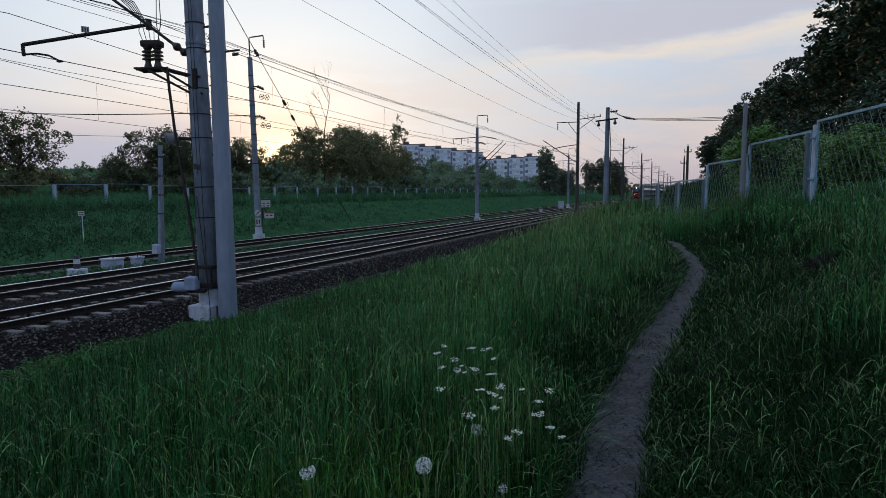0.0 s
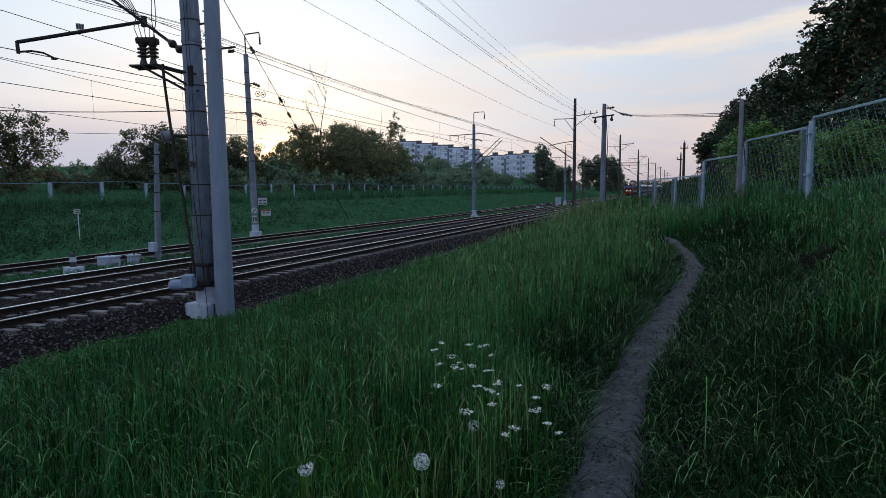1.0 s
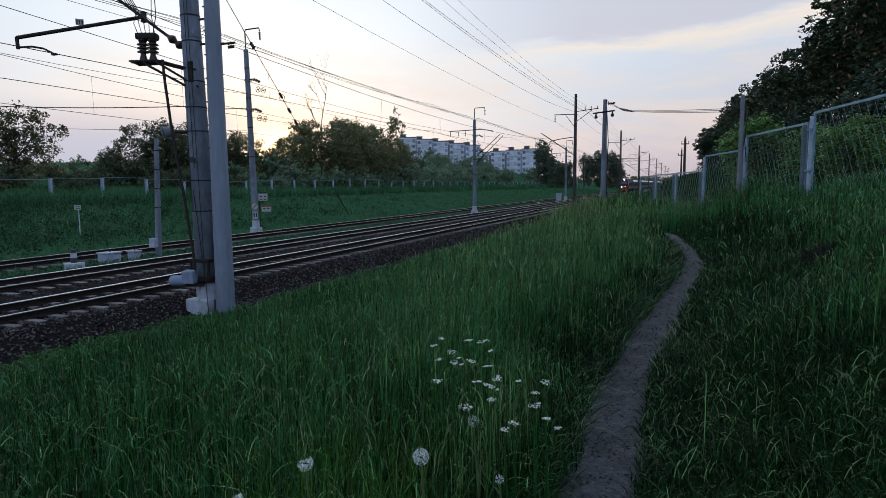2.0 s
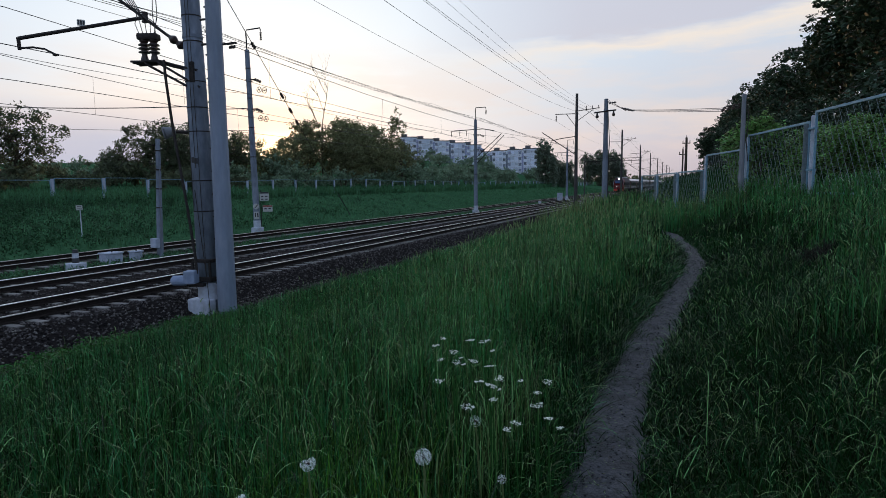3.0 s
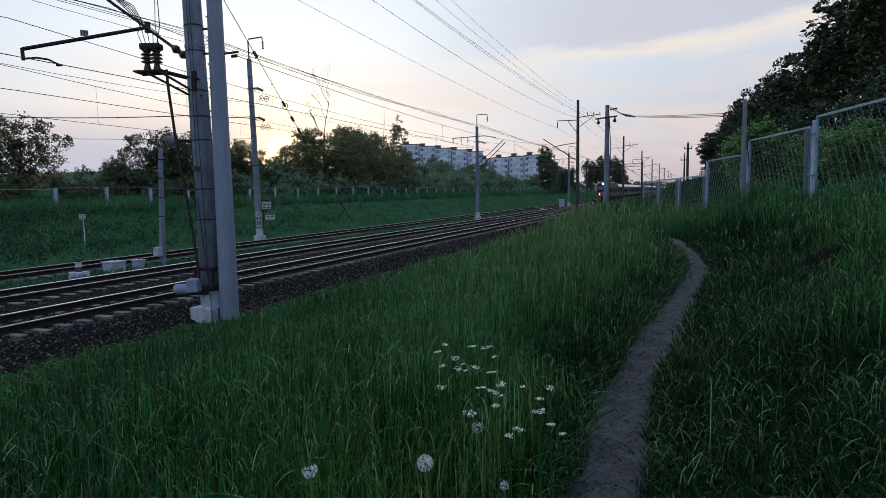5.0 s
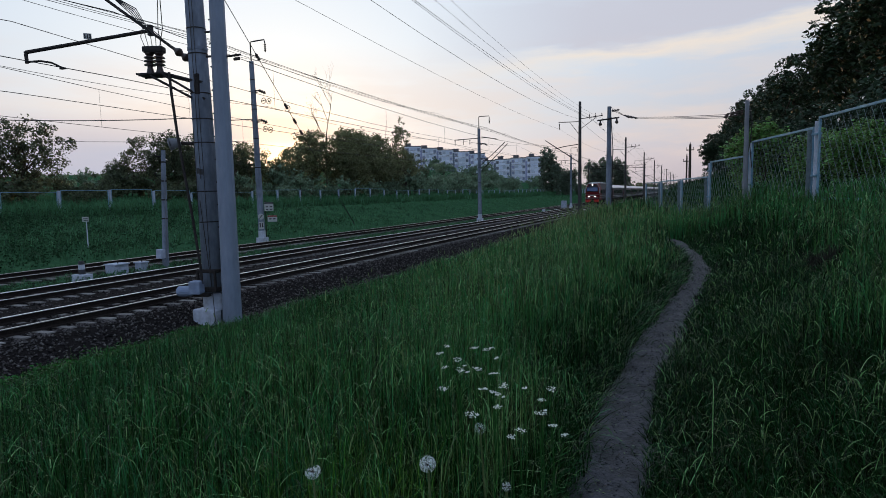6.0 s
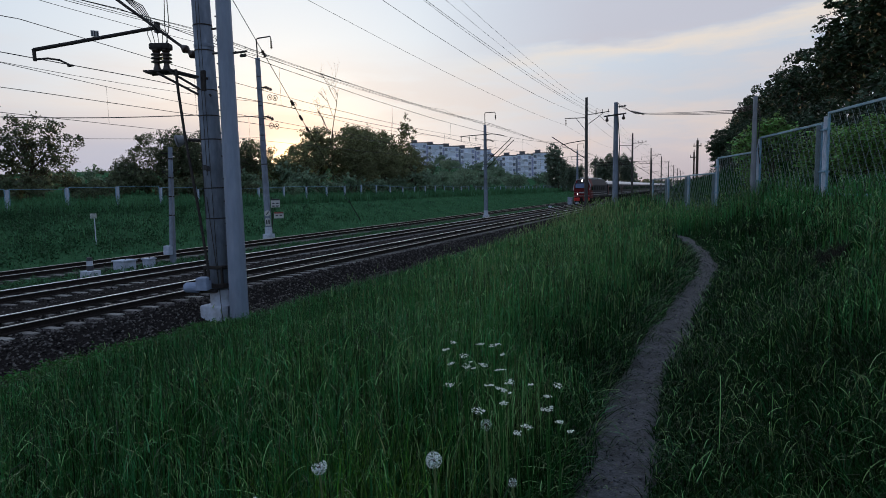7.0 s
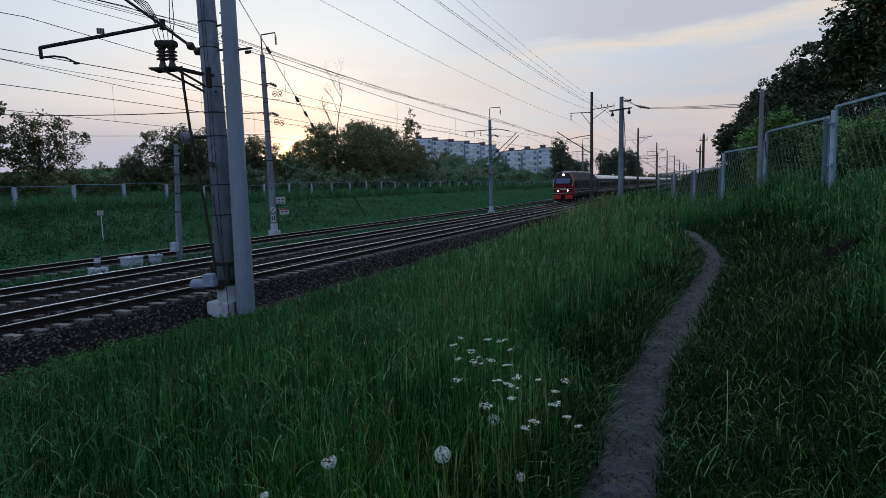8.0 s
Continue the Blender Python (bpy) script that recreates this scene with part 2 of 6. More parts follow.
M_STRAW = surface("seed_stalks", (0.12, 0.19, 0.07), (0.24, 0.30, 0.13), 3.0, 0.7, island=0.5, through_light=0.3)
M_PETAL = surface("white_petals", (0.76, 0.79, 0.70), (0.86, 0.88, 0.80), 30.0, 0.8, through_light=0.3)
M_FLUFF = surface("seed_fluff", (0.74, 0.82, 0.80), (0.86, 0.91, 0.90), 40.0, 0.9, through_light=0.4)
M_RED = surface("loco_red", (0.120, 0.009, 0.011), (0.165, 0.013, 0.014), 3.0, 0.55, c=(0.075, 0.009, 0.010), c_scale=1.0, c_amount=0.4, spec=0.15)
M_BRIGHTRED = surface("signal_red", (0.50, 0.020, 0.015), (0.58, 0.030, 0.020), 4.0, 0.4)
M_GREY = surface("coach_grey", (0.026, 0.027, 0.032), (0.046, 0.047, 0.054), 3.0, 0.6, c=(0.018, 0.018, 0.021), c_scale=0.8, c_amount=0.5, spec=0.12)
M_ROOFGREY = surface("coach_roof", (0.55, 0.56, 0.58), (0.68, 0.69, 0.71), 3.0, 0.35, metal=0.5, c=(0.42, 0.42, 0.44), c_scale=0.8, c_amount=0.4)
M_STRIPE = surface("pale_stripe", (0.30, 0.30, 0.31), (0.38, 0.38, 0.39), 5.0, 0.4)
M_UNDER = surface("underframe", (0.014, 0.013, 0.013), (0.030, 0.028, 0.027), 6.0, 0.8)
M_GLASS = surface("dark_glass", (0.012, 0.016, 0.022), (0.020, 0.025, 0.032), 2.0, 0.06, spec=0.8)
M_BLUE = surface("cab_blue_glass", (0.025, 0.050, 0.13), (0.040, 0.075, 0.17), 2.0, 0.08, spec=0.8)
M_PANEL = surface("facade_panels", (0.74, 0.79, 0.88), (0.84, 0.88, 0.95), 0.6, 0.9, c=(0.60, 0.64, 0.73), c_scale=0.12, c_amount=0.6, objects=0.12)
M_PANE = surface("window_panes", (0.17, 0.21, 0.29), (0.27, 0.32, 0.42), 1.5, 0.15, objects=0.7, spec=0.6)
M_SLATE = surface("roof_felt", (0.10, 0.10, 0.11), (0.17, 0.165, 0.17), 0.8, 0.9)
M_LAMP = glow("headlamp", (1.0, 0.92, 0.74), 14.0)
M_SIGN = surface("enamel_sign", (0.42, 0.42, 0.40), (0.52, 0.52, 0.50), 10.0, 0.5)
M_MARK = surface("dark_marking", (0.03, 0.03, 0.035), (0.05, 0.05, 0.055), 10.0, 0.6)
M_SIGNRED = surface("red_marking", (0.20, 0.050, 0.040), (0.27, 0.070, 0.050), 10.0, 0.6)


# ---------------------------------------------------------------- builders
def mesh_of(name, bm, mats):
    me = bpy.data.meshes.new(name)
    bm.to_mesh(me)
    bm.free()
    for m in mats if isinstance(mats, (list, tuple)) else [mats]:
        me.materials.append(m)
    return me


def part(name, bm, material, parent, label="", smooth=False):
    """Links a bmesh as one mesh object under a thing or a part."""
    me = bm if isinstance(bm, bpy.types.Mesh) else mesh_of(name, bm, material)
    if smooth:
        me.shade_smooth()
    ob = new(name, me)
    ob.parent = parent
    return tagged(ob, label)


def thing(name, at, label, category, group="", kind="", rz=0.0):
    ob = new(name)
    ob.empty_display_size = 0.3
    ob.matrix_basis = pose(*at, 0, 0, rz)
    return tagged(ob, label, category, group, kind)


def raw(name, verts, faces, mats, idx=None):
    """A mesh from numpy arrays, all faces with equally many corners."""
    verts, faces = np.asarray(verts, np.float32), np.asarray(faces, np.int32)
    me = bpy.data.meshes.new(name)
    k = faces.shape[1]
    me.vertices.add(len(verts))
    me.vertices.foreach_set("co", verts.ravel())
    me.loops.add(faces.size)
    me.loops.foreach_set("vertex_index", faces.ravel())
    me.polygons.add(len(faces))
    me.polygons.foreach_set("loop_start", np.arange(0, faces.size, k, dtype=np.int32))
    for m in mats if isinstance(mats, (list, tuple)) else [mats]:
        me.materials.append(m)
    if idx is not None:
        me.polygons.foreach_set("material_index", np.asarray(idx, np.int32))
    me.update(calc_edges=True)
    return me


def box(bm, c, s, bevel=0.0, turn=None):
    m = Matrix.Translation(c) @ (turn.to_4x4() if turn else Matrix()) @ Matrix.Diagonal((*s, 1))
    r = bmesh.ops.create_cube(bm, size=1.0, matrix=m)
    if bevel:
        edges = {e for v in r["verts"] for e in v.link_edges}
        bmesh.ops.bevel(bm, geom=list(edges), offset=bevel, segments=2, affect="EDGES", profile=0.6)
    return bm


def rod(bm, a, b, r, r2=None, seg=8):
    a, b = Vector(a), Vector(b)
    d = b - a
    m = Matrix.Translation((a + b) / 2) @ d.to_track_quat("Z", "Y").to_matrix().to_4x4()
    bmesh.ops.create_cone(bm, cap_ends=True, segments=seg, radius1=r, radius2=r if r2 is None else r2, depth=d.length, matrix=m)
    return bm


def strand(bm, pts, r, seg=4):
    """A thin tube along points, in one piece."""
    pts = [Vector(p) for p in pts]
    rings = []
    for i, p in enumerate(pts):
        d = (pts[min(i + 1, len(pts) - 1)] - pts[max(i - 1, 0)]).normalized()
        s = d.cross(Vector((0, 0, 1)) if abs(d.z) < 0.9 else Vector((1, 0, 0))).normalized()
        t = s.cross(d)
        rings.append([bm.verts.new(p + (s * math.cos(k * math.tau / seg) + t * math.sin(k * math.tau / seg)) * r) for k in range(seg)])
    for q, w in zip(rings, rings[1:]):
        for k in range(seg):
            bm.faces.new((q[k], q[(k + 1) % seg], w[(k + 1) % seg], w[k]))
    return bm


def prism(bm, outline, axis, lo, hi):
    """An outline of (a, b) pairs swept along an axis from lo to hi."""
    def at(a, b, s):
        return {"x": (s, a, b), "y": (a, s, b), "z": (a, b, s)}[axis]
    lows = [bm.verts.new(at(a, b, lo)) for a, b in outline]
    highs = [bm.verts.new(at(a, b, hi)) for a, b in outline]
    n = len(outline)
    for i in range(n):
        bm.faces.new((lows[i], lows[(i + 1) % n], highs[(i + 1) % n], highs[i]))
    bm.faces.new(lows[::-1])
    bm.faces.new(highs)
    bmesh.ops.recalc_face_normals(bm, faces=bm.faces)
    return bm


# ---------------------------------------------------------------- ground
A_X, B_X, C_X = -15.46, -19.92, -25.28       # track centre lines
GX = [-3000, -300, -200, -100, -62, -47, -40, -31, -28.5, -27.6, -23, -22, -13.6, -12.9, -12.2, -11.4]
GZ = [8.0, 7.5, 6.2, 4.4, 3.4, 2.15, 1.45, 0.0, -0.45, -0.42, -0.42, -0.45, -0.62, -0.72, -0.70, -0.62]
BX = [-11.4, -8.0, -4.0, -1.2, -0.55, 0.0, 0.45, 1.2, 2.0, 3.2, 6.0, 12.0, 30.0, 60.0, 3000.0]
BZ = [-0.62, 0.15, 0.90, 1.34, 1.36, 1.30, 1.34, 1.62, 2.05, 2.55, 3.1, 4.3, 8.0, 11.0, 12.0]


def bank_shift(y):
    return np.clip((y - 30.0) * 0.28, 0.0, 3.5)


def path_x(y):
    return np.interp(y, [-10, 0, 3.2, 4.9, 6.5, 9.25, 11.7, 13.5, 15.5, 18.5, 30, 60], [-0.3, -0.3, -0.37, -0.41, -0.31, -0.09, 0.13, 0.17, 0.02, -0.37, -3.2, -9.0])


def ground_z(x, y):
    x, y = np.asarray(x, float), np.asarray(y, float)
    near = np.interp(x, GX, GZ)
    xe = -11.4 + (x + 11.4) * 11.4 / (11.4 - bank_shift(y))
    xe = np.where(x > -11.4, np.where(xe > 6, 6 + (xe - 6) * 0.6, xe), xe)
    off = np.where(np.abs(y) < 25, path_x(np.clip(y, 0, 20)) , 0.0) * np.exp(-((xe) / 4.0) ** 2)
    bank = np.interp(xe - off, BX, BZ)
    z = np.where(x > -11.4, bank, near)
    u, q = np.clip((y - 105.0) / 110.0, 0, 1), np.clip((-50.0 - x) / 55.0, 0, 1)
    z = z + 8.5 * u * u * (3 - 2 * u) * q * q * (3 - 2 * q) * np.clip((420 - y) / 100.0, 0, 1)
    u, q = np.clip((y - 12.0) / 28.0, 0, 1), np.clip((x + 10.6) / 4.0, 0, 1)
    z = z + 0.50 * u * u * (3 - 2 * u) * q * q * (3 - 2 * q)
    lump = 0.06 * np.sin(x * 1.7 + y * 0.6) * np.sin(y * 1.1 - x * 0.4) + 0.03 * np.sin(x * 4.1 + 1.0) * np.sin(y * 3.3)
    keep = np.clip((x + 12.0) / 2.0, 0, 1) * np.clip((np.abs(x - path_x(np.clip(y, 0, 20))) - 0.3) / 0.8, 0, 1) + np.clip((-29 - x) / 4.0, 0, 1)
    z = z - 0.12 * np.exp(-(((x - 1.61) / 0.28) ** 2 + ((y - 9.12) / 0.36) ** 2) ** 2)
    return z + lump * np.clip(keep, 0, 1)


def build_ground():
    xs = np.unique(np.concatenate([[-3000, -1500, -700, -400, -300, -200, -140], np.arange(-100, -30, 3.0), np.arange(-30, -13, 1.0), np.arange(-13, 6, 0.25),
                                   np.arange(6, 40, 2.0), [50, 60, 100, 200, 500, 1200, 3000]]))
    ys = np.unique(np.concatenate([[-1500, -600, -200, -80, -40, -20], np.arange(-10, 26, 0.3), np.arange(26, 70, 1.0), np.arange(70, 200, 6.0), [220, 260, 320, 400, 520, 700, 1000, 1600, 3500]]))
    X, Y = np.meshgrid(xs, ys)
    Z = ground_z(X, Y)
    n, m = len(ys), len(xs)
    v = np.stack([X, Y, Z], -1).reshape(-1, 3)
    i = (np.arange(n - 1)[:, None] * m + np.arange(m - 1)).ravel()
    # Faces beyond the side track take the haze-paled green
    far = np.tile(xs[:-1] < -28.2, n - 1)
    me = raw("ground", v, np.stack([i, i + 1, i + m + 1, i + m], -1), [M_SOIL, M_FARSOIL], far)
    me.shade_smooth()
    tagged(new("ground", me), "grassy ground rising in banks on both sides of the railway", "ground", kind="structure")


def build_path():
    rng = np.random.default_rng(5)
    ys = np.arange(-14.0, 22.0, 0.08)
    rows = []
    for k, y in enumerate(ys):
        w = 0.205 - 0.01 * math.exp(-((y - 4.2) / 1.3) ** 2) - 0.03 * math.exp(-((y - 11.0) / 2.0) ** 2) + 0.03 * math.sin(y * 2.1) + 0.02 * math.sin(y * 5.3 + 1)
        c = float(path_x(y))
        rows.append([(c - 0.03 * math.exp(-((y - 4.2) / 1.3) ** 2) + w * s + rng.normal(0, 0.012), y) for s in (-1.15, -0.8, -0.4, 0, 0.4, 0.8, 1.15)])
    P = np.array(rows)
    lift = np.array([-0.01, 0.022, 0.026, 0.022, 0.026, 0.022, -0.01])
    Z = ground_z(P[..., 0], P[..., 1]) + lift + rng.normal(0, 0.004, P.shape[:2])
    v = np.concatenate([P, Z[..., None]], -1).reshape(-1, 3)
    i = (np.arange(len(ys) - 1)[:, None] * 7 + np.arange(6)).ravel()
    me = raw("footpath", v, np.stack([i, i + 1, i + 8, i + 7], -1), M_DIRT)
    me.shade_smooth()
    tagged(new("footpath", me), "narrow trodden earth footpath winding through the tall grass", "footpath", kind="structure")


def build_ballast():
    bm = bmesh.new()
    prism(bm, [(-22.6, -0.62), (-21.7, -0.215), (-13.75, -0.215), (-12.7, -0.655), (-11.65, -0.595), (-11.5, -0.80), (-12.7, -0.85)], "y", -40, 900)
    me = mesh_of("ballast", bm, M_BALLAST)
    tagged(new("ballast", me), "dark crushed stone ballast bed under two tracks", "ballast", kind="structure")
    bm = bmesh.new()
    prism(bm, [(-27.6, -0.50), (-26.9, -0.24), (-23.7, -0.24), (-23.0, -0.50)], "y", -40, 900)
    tagged(new("ballast", mesh_of("ballast", bm, M_BALLAST)), "overgrown ballast bed of the side track", "ballast", kind="structure")
    # loose stones along the shoulder
    rng = np.random.default_rng(8)
    n = 26000
    x = np.where(rng.random(n) < 0.62, rng.uniform(-14.3, -11.5, n), rng.uniform(-21.8, -13.5, n))
    y = 4 + 42 * rng.random(n) ** 1.5
    top = np.interp(x, [-13.75, -12.7, -11.65, -11.5], [-0.215, -0.655, -0.595, -0.60])
    y = np.where((x < -13.8) & (np.abs(np.mod(y - 6.0 + 0.28, 0.56) - 0.28) < 0.15), y + 0.28, y)
    s = rng.uniform(0.018, 0.052, n)
    base = np.array([(1, 0, 0), (-1, 0, 0), (0, 1, 0), (0, -1, 0), (0, 0, 0.8), (0, 0, -0.8)], float)
    tri = np.array([(0, 2, 4), (2, 1, 4), (1, 3, 4), (3, 0, 4), (2, 0, 5), (1, 2, 5), (3, 1, 5), (0, 3, 5)])
    v = base[None] * s[:, None, None] * rng.uniform(0.6, 1.3, (n, 6, 1))
    a = rng.uniform(0, math.tau, n)
    ca, sa = np.cos(a)[:, None], np.sin(a)[:, None]
    v = np.stack([v[..., 0] * ca - v[..., 1] * sa, v[..., 0] * sa + v[..., 1] * ca, v[..., 2]], -1)
    v += np.stack([x, y, top + s * 0.3], -1)[:, None]
    f = tri[None] + (np.arange(n) * 6)[:, None, None]
    tagged(new("ballast_stones", raw("ballast_stones", v.reshape(-1, 3), f.reshape(-1, 3), M_STONE)), "loose broken grey-brown ballast stones beside the rails", "gravel", kind="stuff")


# ---------------------------------------------------------------- tracks
def rail_mesh(bm, x, lo, hi, top=0.0):
    prism(bm, [(x - 0.070, top - 0.18), (x + 0.070, top - 0.18), (x + 0.066, top - 0.165), (x + 0.010, top - 0.14), (x + 0.010, top - 0.045),
               (x + 0.036, top - 0.036), (x + 0.036, top - 0.008), (x - 0.036, top - 0.008), (x - 0.036, top - 0.036), (x - 0.010, top - 0.045),
               (x - 0.010, top - 0.14), (x - 0.066, top - 0.165)], "y", lo, hi)


def build_track(cx, label, near, spacing, shiny):
    t = thing("railway_track", (cx, 0, 0), label, "railway track", "railway tracks")
    for k, side in enumerate((0.76, -0.76)):
        bm = bmesh.new()
        rail_mesh(bm, side, -40, 900)
        r = part("rail", bm, M_RUST, t)
        bm = bmesh.new()
        head = [(side + 0.0372, -0.022), (side + 0.0368, -0.014), (side + 0.0335, -0.006), (side + 0.026, -0.001), (side + 0.012, 0.0015), (side, 0.002)]
        prism(bm, head + [(2 * side - a, b) for a, b in head[-2::-1]], "y", -40, 900)
        part("rail_head", bm, (M_POLISH if k else M_DIM_HEAD) if shiny else M_DULLRAIL, r, "worn bright running surface" if shiny else "dull rusty running surface")
    bm = bmesh.new()
    prism(bm, [(-1.35, -0.34), (1.35, -0.34), (1.33, -0.184), (0.55, -0.20), (-0.55, -0.20), (-1.33, -0.184)], "y", -0.10, 0.10)
    bm.normal_update()
    for f in bm.faces:
        if f.normal.z > 0.9 and abs(f.calc_center_median().x) < 0.1:
            f.material_index = 1
    me = mesh_of("sleeper", bm, [M_SLEEPER, M_OILED])
    for y in np.arange(6.0, 6.0 + spacing * near, spacing):
        s = part("sleeper", me, None, t)
        s.location = (random.uniform(-0.02, 0.02), y + random.uniform(-0.015, 0.015), random.uniform(-0.006, 0.0))
    bm = bmesh.new()
    y = 6.0 + spacing * near
    ends = []
    while y < 420:
        box(bm, (0, y, -0.265), (1.7, 0.20, 0.13))
        for s in (-1.1, 1.1):
            ends += [(s, y)]
        y += spacing
    tagged(part("far_sleepers", bm, M_OILED, t), kind="stuff")
    bm = bmesh.new()
    for x, y in ends:
        box(bm, (x, y, -0.25), (0.49, 0.20, 0.13))
    tagged(part("far_sleeper_ends", bm, M_SLEEPER, t), kind="stuff")


# ---------------------------------------------------------------- poles and masts
def bands(bm, zs, r_at, h=0.05, grow=0.02, seg=16):
    for z in zs:
        rod(bm, (0, 0, z - h / 2), (0, 0, z + h / 2), r_at(z) + grow, seg=seg)
    return bm


def lean(t, along, degrees):
    """Tips a standing thing over by a few degrees towards a direction in plan."""
    axis = Vector((0, 0, 1)).cross(Vector(along).normalized())
    t.matrix_basis = t.matrix_basis @ Matrix.Rotation(radians(degrees), 4, axis)


def plain_pole(x, y, base, top, r0, r1, label, plinth=False, white=False, seg=14, mat=None, group="catenary poles", arm=None):
    t = thing("catenary_pole", (x, y, base), label, "pole", group)
    h = top - base
    bm = bmesh.new()
    rod(bm, (0, 0, -0.4), (0, 0, h), r0, r1, seg)
    part("shaft", bm, mat or M_WEATHER, t, smooth=False)
    for k in (0.42, 0.58, 0.74, 0.9):
        bm = bmesh.new()
        bands(bm, [h * k], lambda z: r0 + (r1 - r0) * z / h, 0.06, 0.015, seg)
        part("clamp_band", bm, M_IRON, t)
    if plinth:
        bm = bmesh.new()
        box(bm, (0, 0, 0.15), (0.62, 0.62, 0.42), 0.03)
        part("plinth", bm, M_WHITE, t, "whitewashed concrete footing")
        bm = bmesh.new()
        rod(bm, (0, 0, 0.3), (0, 0, 0.85), r0 + 0.015, r0 + 0.012, seg)
        part("painted_foot", bm, M_WHITE, t, "whitewashed foot of the pole")
    return t, h


build_ground()
build_path()
build_ballast()
build_track(A_X, "straight railway track with concrete sleepers and polished rails", 200, 0.56, True)
build_track(B_X, "second railway track with concrete sleepers and polished rails", 200, 0.56, True)
build_track(C_X, "overgrown side track with dull rusty rails", 60, 0.60, False)


def lathe(bm, a, b, profile, seg=12):
    """One turned body from a to b; profile: (share of the length, radius)."""
    a, b = Vector(a), Vector(b)
    d = (b - a).normalized()
    s = d.cross(Vector((0, 0, 1)) if abs(d.z) < 0.9 else Vector((1, 0, 0))).normalized()
    t = s.cross(d)
    rings = []
    for u, r in profile:
        p = a.lerp(b, u)
        rings.append([bm.verts.new(p + (s * math.cos(k * math.tau / seg) + t * math.sin(k * math.tau / seg)) * r) for k in range(seg)])
    for q, w in zip(rings, rings[1:]):
        for k in range(seg):
            bm.faces.new((q[k], q[(k + 1) % seg], w[(k + 1) % seg], w[k]))
    bm.faces.new(rings[0][::-1])
    bm.faces.new(rings[-1])
    bmesh.ops.recalc_face_normals(bm, faces=bm.faces)
    return bm


def insulator_string(bm, a, b, n, r=0.07):
    """A ribbed insulator: n sheds on a core."""
    prof = [(0.0, r * 0.35)]
    for k in range(n):
        prof += [((k + 0.22) / n, r * 0.38), ((k + 0.28) / n, r), ((k + 0.40) / n, r * 0.95), ((k + 0.78) / n, r * 0.42)]
    return lathe(bm, a, b, prof + [(1.0, r * 0.35)], 10)


def near_pole():
    """The tall concrete pole beside the rails that carries the swinging arm."""
    bx, by, bz = -12.57, 13.15, -0.72
    t = thing("catenary_pole", (bx, by, bz), "tall weathered concrete pole on a whitewashed footing beside the track", "pole", "catenary poles")
    # Fittings are pushed out from the eye to keep their place in view
    far = 1.0205

    def rel(x, y, z):
        return (x * far - bx, y * far - by, 2.95 + (z - 2.95) * far - bz)

    def off(u, v, z):
        """u to the camera's right, v away from it, z over the rails; fitted to the view."""
        return rel(-12.45 + 0.925 * u - 0.38 * v, 12.75 + 0.38 * u + 0.925 * v, z)

    def axis(z, r=0.0, a=0.0):
        return (-0.0180 * z + r * math.cos(a), -0.0074 * z + r * math.sin(a), z)
    rad = lambda z: 0.330 - 0.0095 * z
    bm = bmesh.new()
    rod(bm, axis(-0.3), axis(11.2), rad(0), rad(11.2), 24)
    part("shaft", bm, M_WEATHER, t, smooth=True)
    bm = bmesh.new()
    box(bm, (-0.10, -0.06, 0.16), (0.76, 0.76, 0.74), 0.05)
    part("plinth", bm, M_WHITE, t, "whitewashed concrete footing block")
    bm = bmesh.new()
    rod(bm, axis(0.50), axis(0.98), rad(0) + 0.012, seg=24)
    part("painted_foot", bm, M_WHITE, t, "whitewashed foot of the shaft")
    bm = bmesh.new()
    box(bm, (0.0, -0.02, 1.10), (0.70, 0.70, 0.13), 0.02)
    box(bm, (0.0, -0.02, 1.62), (0.68, 0.68, 0.10), 0.02)
    for s in (-1, 1):
        box(bm, (s * 0.31, -0.33, 1.38), (0.06, 0.06, 0.55), 0.01)
        box(bm, (s * 0.31, 0.30, 1.38), (0.06, 0.06, 0.55), 0.01)
    part("clamp_collar", bm, M_IRON, t, "rusty iron clamp collar")
    for z in (3.0, 3.85, 5.2, 5.85, 6.55, 7.62, 8.3):
        bm = bmesh.new()
        rod(bm, axis(z - 0.014), axis(z + 0.014), rad(z) + 0.009, seg=24)
        part("band", bm, M_IRON, t)
    bm = bmesh.new()
    rod(bm, axis(7.72), axis(7.80), rad(7.7) + 0.012, seg=24)
    part("steel_band", bm, M_GALV, t, "pale steel band")
    for a, z0, z1 in ((-1.35, 4.2, 10.6), (-1.05, 1.2, 9.4), (-1.9, 3.0, 5.6)):
        bm = bmesh.new()
        strand(bm, [axis(z, rad(z) + 0.02, a) for z in np.linspace(z0, z1, 7)], 0.011)
        part("cable", bm, M_WIRE, t, "thin black cable down the shaft")
    bm = bmesh.new()
    strand(bm, [axis(3.6, rad(3.6) + 0.02, -1.6), axis(2.0, rad(2) + 0.03, -1.2), axis(1.0, rad(1) + 0.05, -1.0), axis(0.2, rad(0) + 0.2, -0.9)], 0.014)
    part("cable", bm, M_WIRE, t, "loose black cable at the foot of the shaft")
    # faded stencil on the shaft, as plain bars
    bm = bmesh.new()
    for k in (0, 1):
        a = -1.65 + 0.34 * k
        box(bm, axis(4.42 - 0.03 * k, rad(4.4) + 0.002, a), (0.012, 0.10, 0.15), 0, Euler((0, 0, a)).to_matrix())
    part("marking", bm, M_MARK, t, "faded dark stencil marks")
